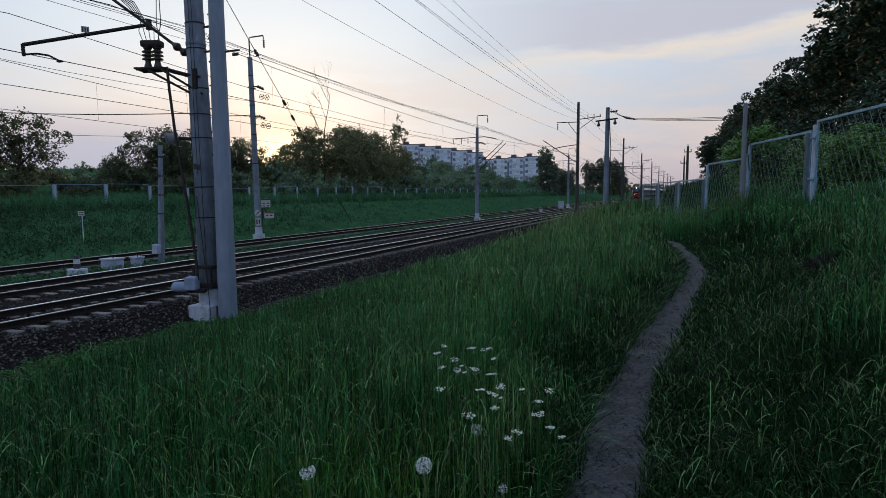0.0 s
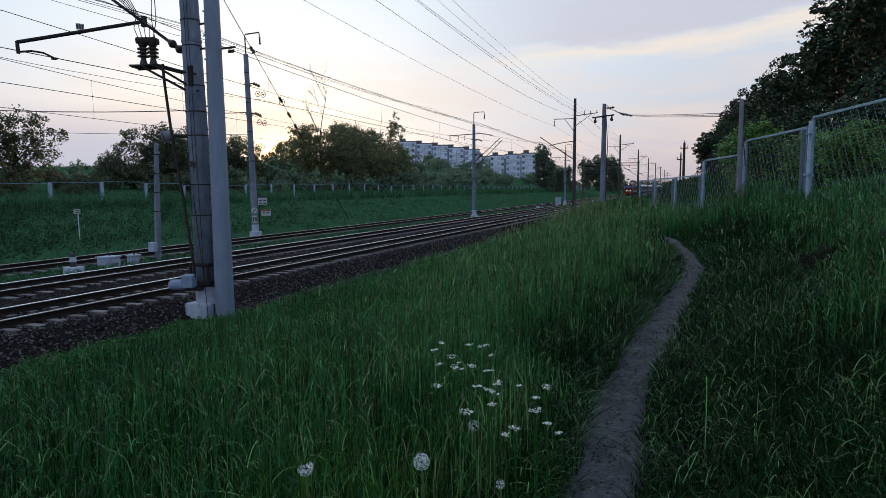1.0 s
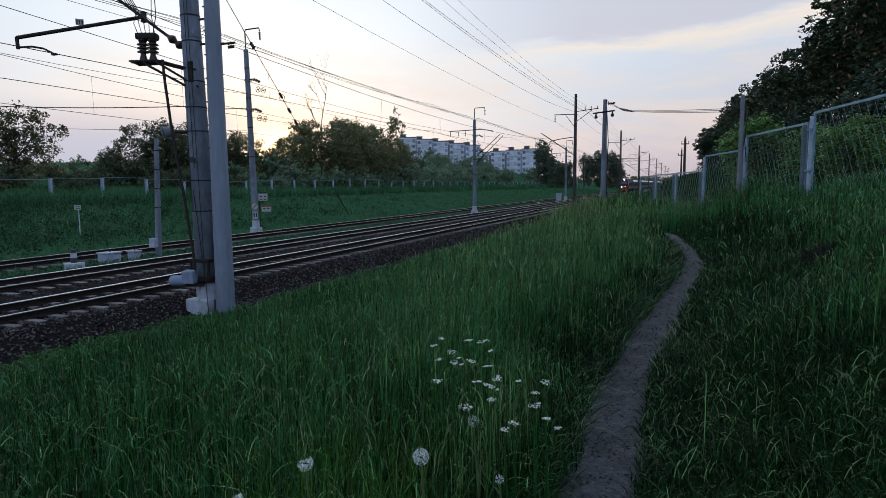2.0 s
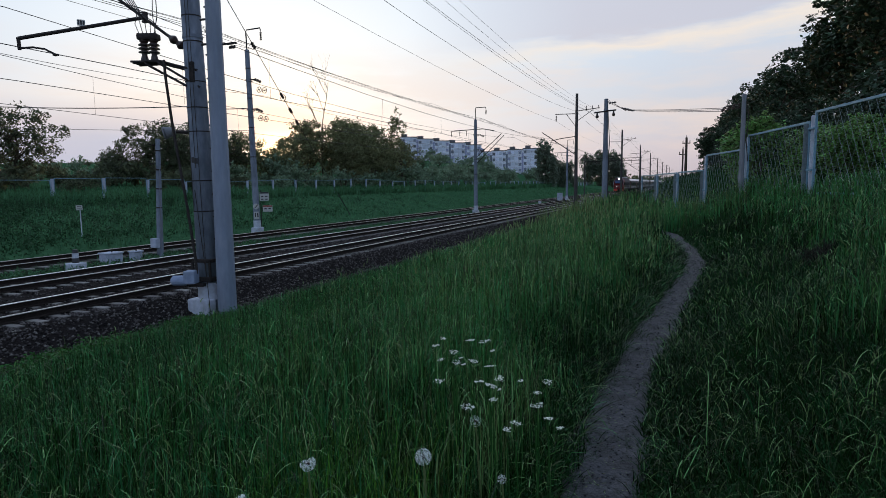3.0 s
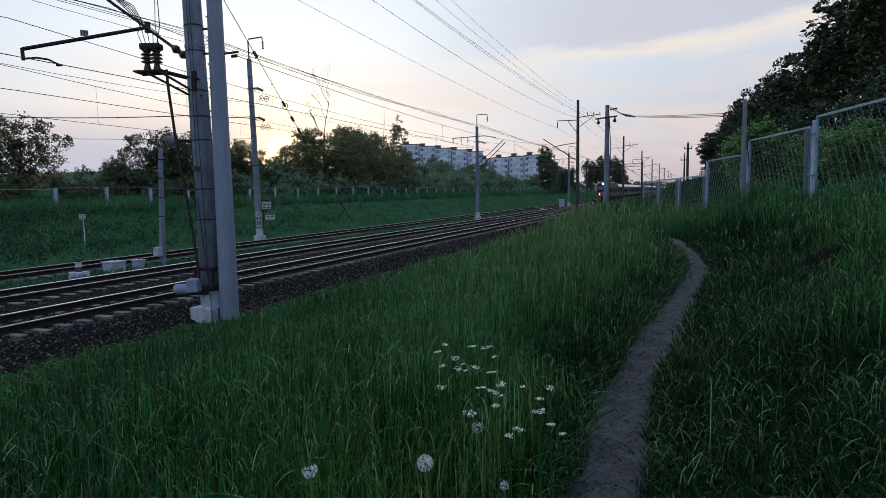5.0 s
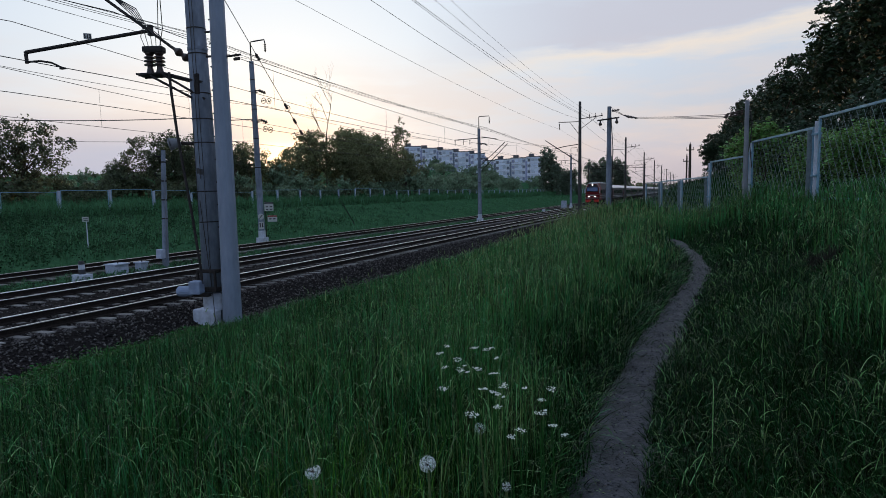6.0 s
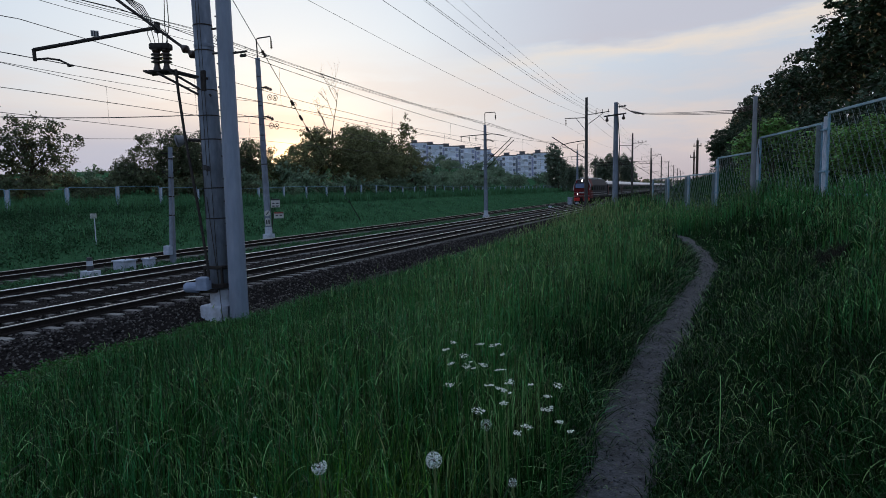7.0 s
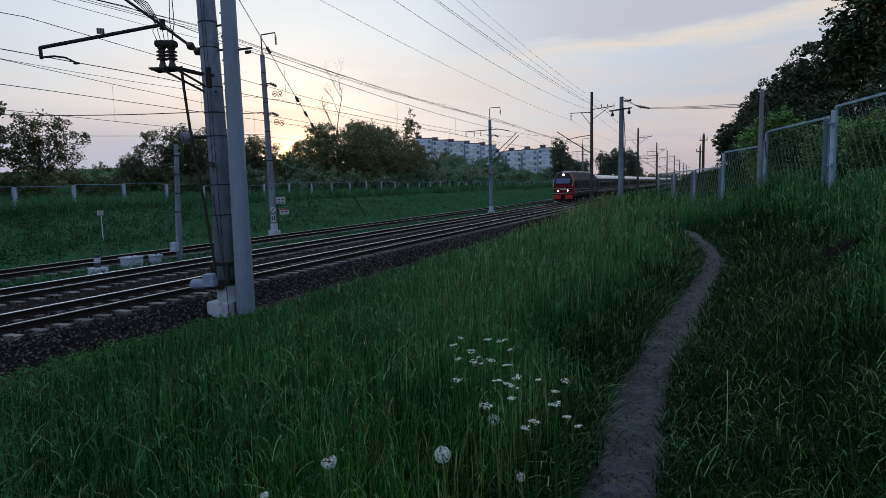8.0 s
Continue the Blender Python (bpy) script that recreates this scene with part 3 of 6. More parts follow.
    # bracket with insulators
    for pts in ([off(-1.50, -0.16, 6.26), off(-0.84, -0.16, 6.31), off(-0.16, -0.12, 6.13), off(0.20, -0.16, 6.05)], [off(-1.50, 0.2, 6.26), off(-0.84, 0.2, 6.29), off(-0.1, 0.25, 6.10)],
                [off(-1.19, -0.16, 6.24), off(-0.10, -0.14, 5.64)], [off(-0.84, -0.18, 6.26), off(0.24, -0.12, 5.60)]):
        bm = bmesh.new()
        strand(bm, pts, 0.036, 6)
        part("bracket_bar", bm, M_IRON, t, "rusty angle-iron bracket bar")
    bm = bmesh.new()
    box(bm, off(-1.15, 0.02, 6.29), (0.84, 0.42, 0.05), 0.01, Euler((0, 0, radians(22))).to_matrix())
    part("bracket_plate", bm, M_IRON, t)
    bm = bmesh.new()
    box(bm, off(0.07, -0.16, 6.0), (0.12, 0.10, 0.55), 0.01)
    part("bracket_clamp", bm, M_IRON, t)
    for u in (-1.25, -0.99):
        bm = bmesh.new()
        lathe(bm, off(u, 0.0, 6.30), off(u, 0.0, 6.90), [(0.0, 0.105), (0.12, 0.10), (0.30, 0.070), (0.38, 0.072), (0.40, 0.150), (0.44, 0.148), (0.50, 0.075), (0.54, 0.075), (0.56, 0.155),
                                                         (0.60, 0.150), (0.66, 0.078), (0.70, 0.078), (0.72, 0.150), (0.76, 0.145), (0.82, 0.080), (0.90, 0.115), (1.0, 0.120)], 16)
        part("insulator", bm, M_INSUL, t, "brown ribbed porcelain insulator")
    bm = bmesh.new()
    box(bm, off(-1.12, 0.0, 6.95), (0.56, 0.30, 0.18), 0.06, Euler((0, 0, radians(22))).to_matrix())
    part("cap", bm, M_IRON, t)
    for k in range(5):
        u = -1.36 + 0.10 * k
        bm = bmesh.new()
        strand(bm, [off(u, 0.0, 7.02), off(u - 0.10 + 0.035 * k, 0.0, 7.30), off(-1.42 + 0.02 * k, 0.05, 7.55 + 0.02 * k), off(-1.75 + 0.04 * k, 0.1, 7.95 + 0.03 * k), off(-2.35, 0.2, 8.5)], 0.013)
        part("jumper_wire", bm, M_WIRE, t)
    for u, w, r in ((-0.96, -0.86, 0.016), (-0.92, -0.98, 0.014)):
        bm = bmesh.new()
        strand(bm, [off(u, 0, 7.03), off(w, 0, 7.5), off(-0.90, 0, 9.2)], r)
        part("jumper_wire", bm, M_WIRE, t)
    # down lead to the ground box
    bm = bmesh.new()
    strand(bm, [off(-0.66, -0.20, 6.31), off(-0.61, -0.24, 5.73), off(-0.48, -0.30, 4.57), off(-0.16, -0.40, 2.38), off(0.0, -0.44, 1.0), off(0.01, -0.44, 0.62)], 0.038, 6)
    part("down_lead", bm, M_IRON, t, "dark protective tube down to the ground")
    # swinging arm over the near track
    bm = bmesh.new()
    lathe(bm, off(-0.10, 0.0, 6.60), off(-0.62, 0.0, 7.01), [(0.0, 0.035), (0.14, 0.045), (0.30, 0.115), (0.36, 0.112), (0.50, 0.055), (0.66, 0.118), (0.72, 0.112), (0.88, 0.045), (1.0, 0.035)], 14)
    part("stay_insulator", bm, M_INSUL, t, "dark stay insulator")
    bm = bmesh.new()
    strand(bm, [off(-0.55, 0.0, 6.95), off(-1.34, 0.1, 7.54), off(-2.13, 0.2, 8.12), off(-2.9, 0.3, 8.7)], 0.040, 8)
    part("stay", bm, M_IRON, t)
    bm = bmesh.new()
    strand(bm, [rel(-13.90, 12.62, 7.58), rel(-15.82, 10.42, 6.74)], 0.050, 8)
    box(bm, rel(-13.90, 12.62, 7.58), (0.12, 0.12, 0.30), 0.02)
    strand(bm, [rel(-15.82, 10.42, 6.76), rel(-15.80, 10.42, 6.46)], 0.045, 8)
    strand(bm, [rel(-15.84, 10.42, 6.50), rel(-15.58, 10.62, 6.54), rel(-15.30, 10.72, 6.49), rel(-15.08, 10.85, 6.36)], 0.028, 6)
    box(bm, rel(-15.08, 10.85, 6.35), (0.16, 0.08, 0.05), 0.01)
    part("arm", bm, M_IRON, t, "black tubular registration arm")
    bm = bmesh.new()
    box(bm, rel(-14.88, 11.46, 7.27), (0.19, 0.02, 0.16), 0.0, Euler((0, 0, radians(52))).to_matrix())
    pl = part("number_plate", bm, M_SIGN, t, "small white plate with dark bars")
    bm = bmesh.new()
    for k in (-1, 0, 1):
        box(bm, rel(-14.88 + 0.06 * k * 0.62 + 0.012, 11.46 + 0.06 * k * 0.79 - 0.010, 7.27), (0.030, 0.012, 0.11), 0.0, Euler((0, 0, radians(52))).to_matrix())
    part("marking", bm, M_MARK, pl)
    # lamp on a short arm behind the shaft
    bm = bmesh.new()
    strand(bm, [off(0.0, 0.3, 4.50), off(-0.45, 0.42, 4.47), off(-0.78, 0.45, 4.50)], 0.045, 8)
    lamp = part("lamp_arm", bm, M_IRON, t)
    bm = bmesh.new()
    rod(bm, off(-0.74, 0.45, 4.53), off(-0.98, 0.35, 4.46), 0.10, 0.17, 16)
    rod(bm, off(-0.98, 0.35, 4.46), off(-1.02, 0.34, 4.45), 0.18, 0.17, 16)
    part("lamp_shade", bm, M_CONC, lamp, "pale conical lamp shade")
    # box at the foot
    bm = bmesh.new()
    box(bm, off(-0.12, -0.50, 0.54), (0.31, 0.36, 0.36), 0.03, Euler((0, 0, radians(22))).to_matrix())
    drive = part("drive_box", bm, M_DRIVE, t, "pale blue-grey drive box")
    bm = bmesh.new()
    rod(bm, off(-0.27, -0.50, 0.44), off(-0.60, -0.50, 0.44), 0.15, 0.145, 16)
    rod(bm, off(-0.60, -0.50, 0.44), off(-0.66, -0.50, 0.44), 0.145, 0.08, 16)
    part("motor_housing", bm, M_DRIVE, drive, "rounded motor housing")
    bm = bmesh.new()
    box(bm, off(-0.02, -0.30, 0.30), (0.4, 0.34, 0.08), 0.01, Euler((0, 0, radians(22))).to_matrix())
    part("drive_bracket", bm, M_IRON, t)



def steel_mast():
    t = thing("steel_mast", (-11.86, 12.99, -0.72), "smooth pale blue-grey tapered steel mast in the grass", "pole")
    bm = bmesh.new()
    rod(bm, (0, 0, -0.3), (0, 0, 11.5), 0.265, 0.185, 12)
    part("shaft", bm, M_GALV, t)
    for z in np.arange(1.0, 11, 0.62):
        bm = bmesh.new()
        rod(bm, (-0.24 + 0.006 * z, -0.06, z), (-0.29 + 0.006 * z, -0.08, z), 0.022, seg=6)
        part("step_bolt", bm, M_IRON, t)
    bm = bmesh.new()
    box(bm, (0.36, 0.10, 7.47), (0.56, 0.05, 0.05), 0.01)
    box(bm, (0.50, 0.10, 7.37), (0.20, 0.05, 0.08), 0.02)
    part("bracket", bm, M_IRON, t)
    for k in range(2):
        bm = bmesh.new()
        rod(bm, (-0.45, 0.0, 7.50 + 0.65 * k), (-0.2, 0, 7.50 + 0.65 * k), 0.03, seg=6)
        part("tie_rod", bm, M_IRON, t)


def strut_pole(x, y, top, label, side, hook=True, base=-0.3, r0=0.24, r1=0.16, plinth=True, gantry=False):
    """Concrete pole with a bent top bracket and two insulator arms."""
    t, h = plain_pole(x, y, base, top, r0, r1, label, plinth=plinth)
    if hook:
        bm = bmesh.new()
        strand(bm, [(0, 0, h - 0.2), (0, 0, h + 1.25), (side * 0.08, 0, h + 1.33), (side * 1.2, 0, h + 1.33), (side * 1.25, 0, h + 1.1)], 0.045, 6)
        part("hook_bracket", bm, M_IRON, t)
        bm = bmesh.new()
        insulator_string(bm, (side * 1.25, 0, h + 1.05), (side * 1.25, 0, h + 0.5), 4, 0.09)
        part("insulator", bm, M_INSUL, t)
    for z in (h * 0.84, h * 0.68):
        bm = bmesh.new()
        rod(bm, (side * -0.3, 0, z), (side * 0.45, 0, z), 0.05, seg=6)
        rod(bm, (0, 0, z - 0.16), (side * 0.4, 0, z - 0.10), 0.035, seg=6)
        part("cross_arm", bm, M_IRON, t)
        bm = bmesh.new()
        insulator_string(bm, (side * 0.5, 0, z), (side * 0.95, 0.15, z - 0.22), 3, 0.13)
        part("insulator", bm, M_INSUL, t)
    if gantry:
        bm = bmesh.new()
        strand(bm, [(0, 0, 6.2), (3.05, 0, 8.85)], 0.042, 6)
        part("cantilever", bm, M_IRON, t)
        bm = bmesh.new()
        strand(bm, [(-0.9, 0, 5.35), (0, 0, 5.5), (3.35, 0, 8.65)], 0.042, 6)
        part("cantilever", bm, M_IRON, t)
        bm = bmesh.new()
        strand(bm, [(-3.0, 0, 9.35), (0.9, 0, 9.45), (2.2, 0, 9.2)], 0.05, 6)
        part("cross_beam", bm, M_IRON, t)
        for x in (-2.9, -1.9, -1.1):
            bm = bmesh.new()
            insulator_string(bm, (x, 0, 9.3), (x, 0, 8.75), 3, 0.07)
            part("insulator", bm, M_INSUL, t)
    return t


def tall_pole(x, y, top, label, right_arm=True):
    t, h = plain_pole(x, y, -0.5, top, 0.23, 0.15, label, mat=M_SILHOUETTE_POLE)
    bm = bmesh.new()
    strand(bm, [(0, 0, h - 2.3), (-2.5, 0, h - 2.25)], 0.05, 6)
    strand(bm, [(0, 0, h - 3.9), (-1.2, 0, h - 2.3)], 0.035, 6)
    part("bracket", bm, M_IRON, t)
    bm = bmesh.new()
    insulator_string(bm, (-2.4, 0, h - 2.4), (-2.4, 0, h - 3.1), 4, 0.09)
    part("insulator", bm, M_INSUL, t)
    bm = bmesh.new()
    strand(bm, [(0, 0, h - 4.9), (-1.8, 0, h - 5.1), (-3.0, 0, h - 5.35)], 0.05, 6)
    strand(bm, [(0, 0, h - 7.1), (-4.1, 0, h - 4.3)], 0.055, 6)
    part("cantilever", bm, M_IRON, t, "slanting tubular cantilever")
    if right_arm:
        bm = bmesh.new()
        strand(bm, [(0, 0, h - 2.0), (2.6, 0, h - 1.75)], 0.05, 6)
        strand(bm, [(0, 0, h - 3.2), (1.9, 0, h - 1.9)], 0.035, 6)
        part("bracket", bm, M_IRON, t)
        for k in (1.1, 1.8, 2.5):
            bm = bmesh.new()
            insulator_string(bm, (k, 0, h - 1.85), (k, 0, h - 1.45), 3, 0.07)
            part("insulator", bm, M_INSUL, t)
    return t


near_pole()
steel_mast()
t = strut_pole(-28.5, 34.6, 12.4, "concrete pole with bent top bracket beyond the side track", 1)
lean(t, (-0.925, -0.38, 0), 0.95)
for z in (10.1, 8.15):
    for x in (0.85, 1.3):
        bm = bmesh.new()
        cz = z - 0.2 * x
        strand(bm, [(x + 0.19 * math.cos(a), 0, cz + 0.19 * math.sin(a)) for a in np.linspace(0, math.tau, 17)], 0.022, 5)
        for a in (0.4, 1.97, 3.54, 5.11):
            rod(bm, (x, 0, cz), (x + 0.19 * math.cos(a), 0, cz + 0.19 * math.sin(a)), 0.014, seg=4)
        rod(bm, (x, -0.05, cz), (x, 0.05, cz), 0.05, seg=10)
        part("tension_pulley", bm, M_IRON, t, "dark iron tension pulley")
facing = Euler((0, 0, radians(38))).to_matrix()
front = facing @ Vector((0, -1, 0))
bm = bmesh.new()
rod(bm, front * 0.22 + Vector((0, 0, 1.85)), front * 0.262 + Vector((0, 0, 1.85)), 0.21, seg=20)
disc = part("round_mark", bm, M_SIGN, t, "pale round mark with a dark slash")
bm = bmesh.new()
box(bm, front * 0.268 + Vector((0, 0, 1.85)), (0.34, 0.010, 0.055), 0, facing @ Euler((0, radians(-48), 0)).to_matrix())
part("slash", bm, M_MARK, disc)
bm = bmesh.new()
box(bm, front * 0.235 + Vector((0, 0, 1.22)), (0.34, 0.04, 0.52), 0.01, facing)
patch = part("painted_patch", bm, M_SIGN, t, "pale painted patch with dark bars")
for x in (-0.08, 0.08):
    bm = bmesh.new()
    box(bm, front * 0.258 + facing @ Vector((x, 0, 0)) + Vector((0, 0, 1.24)), (0.09, 0.010, 0.30), 0, facing)
    part("marking", bm, M_MARK, patch)
strut_pole(-22.5, 65.0, 10.2, "concrete pole with a whitewashed foot between the tracks", 1, gantry=True)
strut_pole(-22.6, 121.0, 10.2, "distant concrete pole between the tracks", 1, gantry=True)
strut_pole(-22.6, 176.0, 10.2, "distant concrete pole between the tracks", 1, gantry=True)
for y, top in ((72.0, 13.36), (123.7, 13.3), (171.5, 13.1), (218.0, 13.0), (268.0, 13.0), (320.0, 13.0), (375.0, 13.0), (430.0, 13.0)):
    tall_pole(-12.4, y, top, "tall dark pole with feeder brackets beside the tracks", True)

def portal():
    t = thing("portal_gantry", (0, 181.0, -0.4), "distant steel portal gantry spanning the tracks", "gantry")
    for x in (-28.6, -12.9):
        bm = bmesh.new()
        rod(bm, (x, 0, -0.2), (x, 0, 11.1), 0.20, 0.15, 8)
        part("leg", bm, M_SILHOUETTE_POLE, t)
    for z in (9.75, 10.5):
        bm = bmesh.new()
        strand(bm, [(-29.0, 0, z), (-12.5, 0, z)], 0.07, 6)
        part("chord", bm, M_IRON, t)
    for k in range(16):
        bm = bmesh.new()
        x = -28.8 + k
        strand(bm, [(x, 0, 9.75 if k % 2 else 10.5), (x + 1.0, 0, 10.5 if k % 2 else 9.75)], 0.04, 5)
        part("brace", bm, M_IRON, t)
    for x in (-25.28, -19.92, -15.46):
        bm = bmesh.new()
        insulator_string(bm, (x, 0, 9.72), (x, 0, 8.9), 4, 0.10)
        part("insulator", bm, M_INSUL, t)


portal()
t = thing("dwarf_signal", (-22.3, 96.0, -0.45), "small white dwarf signal on a low base beside the tracks", "signal")
bm = bmesh.new()
box(bm, (0, 0, 0.1), (0.7, 0.5, 0.2), 0.02)
part("base", bm, M_CONC, t)
bm = bmesh.new()
box(bm, (0, 0, 0.38), (0.5, 0.32, 0.38), 0.06)
part("head", bm, M_WHITE, t)

# slim post between the tracks, with a relay box and a lamp arm
t, h = plain_pole(-23.5, 21.4, -0.35, 5.25, 0.16, 0.10, "slim concrete post with a small box at its foot", group="")
bm = bmesh.new()
box(bm, (-0.07, -0.22, 0.66), (0.36, 0.26, 0.44), 0.03)
part("relay_box", bm, M_BOX, t, "pale painted relay box")
for z in (h - 0.32, h - 1.2):
    bm = bmesh.new()
    strand(bm, [(0.14, 0.06, z), (-0.34, -0.16, z + 0.03), (-0.36, -0.17, z + 0.12)], 0.028, 6)
    if z < h - 1:
        strand(bm, [(-0.34, -0.16, z), (-0.02, -0.01, z - 0.3)], 0.02, 5)
    part("cross_arm", bm, M_IRON, t)
bm = bmesh.new()
strand(bm, [(0.17, -0.1, h - 1.3), (0.19, -0.11, 0.4)], 0.018, 5)
part("conduit", bm, M_CONC, t)
lean(t, (0.925, 0.38, 0), 2.1)


# wooden-looking crossarm pole by the end of the fence
def cross_pole():
    x, y = -5.85, 46.5
    base = float(ground_z(x, y))
    t = thing("power_pole", (x, y, base), "thick grey concrete power pole with a crossarm of insulators", "pole")
    h = 9.15 - base
    bm = bmesh.new()
    rod(bm, (0, 0, -0.4), (0, 0, h), 0.235, 0.14, 14)
    part("shaft", bm, M_WEATHER, t)
    bm = bmesh.new()
    box(bm, (-0.05, -0.16, h - 0.92), (1.6, 0.09, 0.10), 0.01, Euler((0, radians(-5), 0)).to_matrix())
    part("cross_arm", bm, M_IRON, t)
    for k, dz in ((-0.62, -0.05), (0.56, 0.04)):
        bm = bmesh.new()
        rod(bm, (k, -0.16, h - 1.15 + dz), (k, -0.16, h - 0.95 + dz), 0.08, 0.05, 10)
        bmesh.ops.create_uvsphere(bm, u_segments=10, v_segments=6, radius=0.125, matrix=Matrix.Translation((k, -0.16, h - 1.22 + dz)))
        part("insulator", bm, M_INSUL, t, "round dark hanging insulator")
    bm = bmesh.new()
    insulator_string(bm, (0.2, -0.1, h - 0.35), (0.75, -0.2, h - 0.30), 3, 0.09)
    part("strain_insulator", bm, M_INSUL, t)
    for k in range(3):
        bm = bmesh.new()
        insulator_string(bm, (1.1 + 0.15 * k, -0.4 - 0.4 * k, h - 0.75 - 0.12 * k), (1.75 + 0.2 * k, -0.7 - 0.4 * k, h - 0.95 - 0.10 * k), 3, 0.07)
        strand(bm, [(0.1, -0.1, h - 0.05 - 0.1 * k), (1.1 + 0.15 * k, -0.4 - 0.4 * k, h - 0.75 - 0.12 * k)], 0.012, 4)
        part("strain_insulator", bm, M_INSUL, t)
    bm = bmesh.new()
    strand(bm, [(0.16, -0.2, h - 0.8), (0.3, -0.2, h - 3), (0.27, -0.22, h - 5), (0.24, -0.2, 0.4)], 0.03, 5)
    part("cable", bm, M_WIRE, t)


cross_pole()

# slim pole in the line of the fence
fx, fy = 1.56, 21.75
fz = float(ground_z(fx, fy))
t = thing("power_pole", (fx, fy, fz), "slim grey pole standing in the fence line with strain insulators", "pole")
bm = bmesh.new()
rod(bm, (0, 0, -0.3), (0, 0, 5.74 - fz), 0.088, 0.066, 10)
part("shaft", bm, M_CONC, t)
for k in range(3):
    bm = bmesh.new()
    insulator_string(bm, (-0.08, 0, 5.45 - fz - 0.06 * k), (-0.62 - 0.04 * k, 0.25, 5.36 - fz - 0.05 * k), 4, 0.035)
    part("insulator", bm, M_INSUL, t)
bm = bmesh.new()
strand(bm, [(0.07, -0.05, 5.5 - fz), (0.15, -0.08, 5.0 - fz), (0.10, -0.06, 4.3 - fz), (0.17, -0.08, 3.6 - fz)], 0.014)
part("cable", bm, M_WIRE, t)

for x, y, top in ((-0.35, 65.5, 7.4), (-0.66, 66.8, 6.35)):
    z = float(ground_z(x, y))
    t = thing("telegraph_pole", (x, y, z), "dark wooden telegraph pole with a short crossarm", "pole", "telegraph poles")
    bm = bmesh.new()
    r = 0.15 if top > 7 else 0.10
    rod(bm, (0, 0, -0.3), (0, 0, top - z), r, r * 0.75, 10)
    part("shaft", bm, M_BARK, t)
    bm = bmesh.new()
    box(bm, (0, 0, top - z - 0.55), (0.75, 0.08, 0.09), 0.01)
    part("cross_arm", bm, M_IRON, t)
    for k in (-0.32, 0.32, 0.0):
        bm = bmesh.new()
        insulator_string(bm, (k, 0, top - z - 0.5 + (0.5 if k == 0 else 0)), (k, 0, top - z - 0.28 + (0.5 if k == 0 else 0)), 2, 0.06)
        part("insulator", bm, M_INSUL, t)


# ---------------------------------------------------------------- overhead wires
def wire(pts, r, label, sag=0.0, steps=8, group="overhead wires"):
    """A wire hung from point to point."""
    line = []
    for a, b in zip(pts, pts[1:]):
        a, b = Vector(a), Vector(b)
        for k in range(steps):
            u = k / steps
            line.append(a.lerp(b, u) - Vector((0, 0, 4 * sag * u * (1 - u))))
    line.append(Vector(pts[-1]))
    bm = bmesh.new()
    strand(bm, line, r, 4)
    return tagged(new("overhead_wire", mesh_of("overhead_wire", bm, M_WIRE)), label, "wire", group)


SPANS = [-42.0, 12.75, 72.0, 123.7, 171.5, 218.0, 268.0, 320.0, 375.0, 430.0]
for cx, zc, zm in ((A_X, 6.41, 8.32), (B_X, 6.34, 8.60), (C_X, 6.3, 8.4)):
    wire([(cx + (0.25 if k % 2 else -0.25), y, zc) for k, y in enumerate(SPANS)], 0.011, "copper contact wire above a railway track", 0.06)
    wire([(cx, y, zm) for y in SPANS], 0.012, "sagging messenger wire above a railway track", 0.95)
    bm = bmesh.new()
    for a, b in zip(SPANS, SPANS[1:5]):
        for u in (0.12, 0.28, 0.42, 0.58, 0.72, 0.88):
            y = a + (b - a) * u
            strand(bm, [(cx, y, zm - 0.95 * 4 * u * (1 - u)), (cx + 0.02, y, zc - 0.2 * u * (1 - u))], 0.006)
    tagged(new("dropper_wires", mesh_of("dropper_wires", bm, M_WIRE)), "thin vertical droppers hanging between the track wires", "wire", kind="stuff")
for x, z0, z, r, sag in ((-14.8, 11.1, 10.3, 0.009, 0.52), (-12.5, 11.55, 11.35, 0.012, 0.93), (-10.9, 11.4, 11.15, 0.012, 0.55), (-10.8, 11.35, 11.1, 0.010, 0.74), (-9.9, 11.45, 11.0, 0.008, 0.90), (-9.3, 11.5, 11.0, 0.008, 0.98)):
    wire([(x, y, z0 if y < 20 else z) for y in SPANS], r, "feeder wire strung along the tall poles", sag)
FAR = [-25.0, 5.0, 34.6, 65.0, 92.0, 121.0, 176.0, 240.0, 320.0, 430.0]
for x, z, r, sag in ((-27.5, 12.2, 0.012, 0.4), (-27.4, 9.2, 0.011, 0.5)):
    wire([(x, y, z) for y in FAR], r, "line wire on the poles beyond the tracks", sag)
MID = [-25.0, 22.0, 65.0, 121.0, 176.0, 240.0, 320.0, 430.0]
for x, dz, sag in ((-22.2, 0.0, 0.26), (-21.9, 0.10, 0.32), (-21.6, 0.05, 0.44), (-21.3, -0.20, 0.28)):
    wire([(x, y, (10.0 if y < 0 else 10.55 if y < 50 else 10.2) + dz) for y in MID], 0.011, "line wire strung between the middle poles", sag)
for k in range(3):
    wire([(fx - 0.62, fy + 0.25, 5.36 - 0.05 * k), (-4.1 + 0.2 * k, 45.8 - 0.4 * k, 8.2 - 0.10 * k)], 0.010, "thin wire between the fence pole and the power pole", 0.04)
wire([(-62.0, 19.5, 10.1), (-46.0, 27.5, 8.75), (-31.5, 31.5, 8.35), (-28.5, 34.6, 8.45)], 0.030, "thick black cable slung towards the far pole", 0.12)
wire([(-70.0, 31.0, 9.3), (-28.5, 34.6, 6.9)], 0.016, "thin wire slung towards the far pole", 0.3)
G0, G1 = Vector((-29.13, 48.39, 0.25)), Vector((-21.2, 22.1, 14.2))
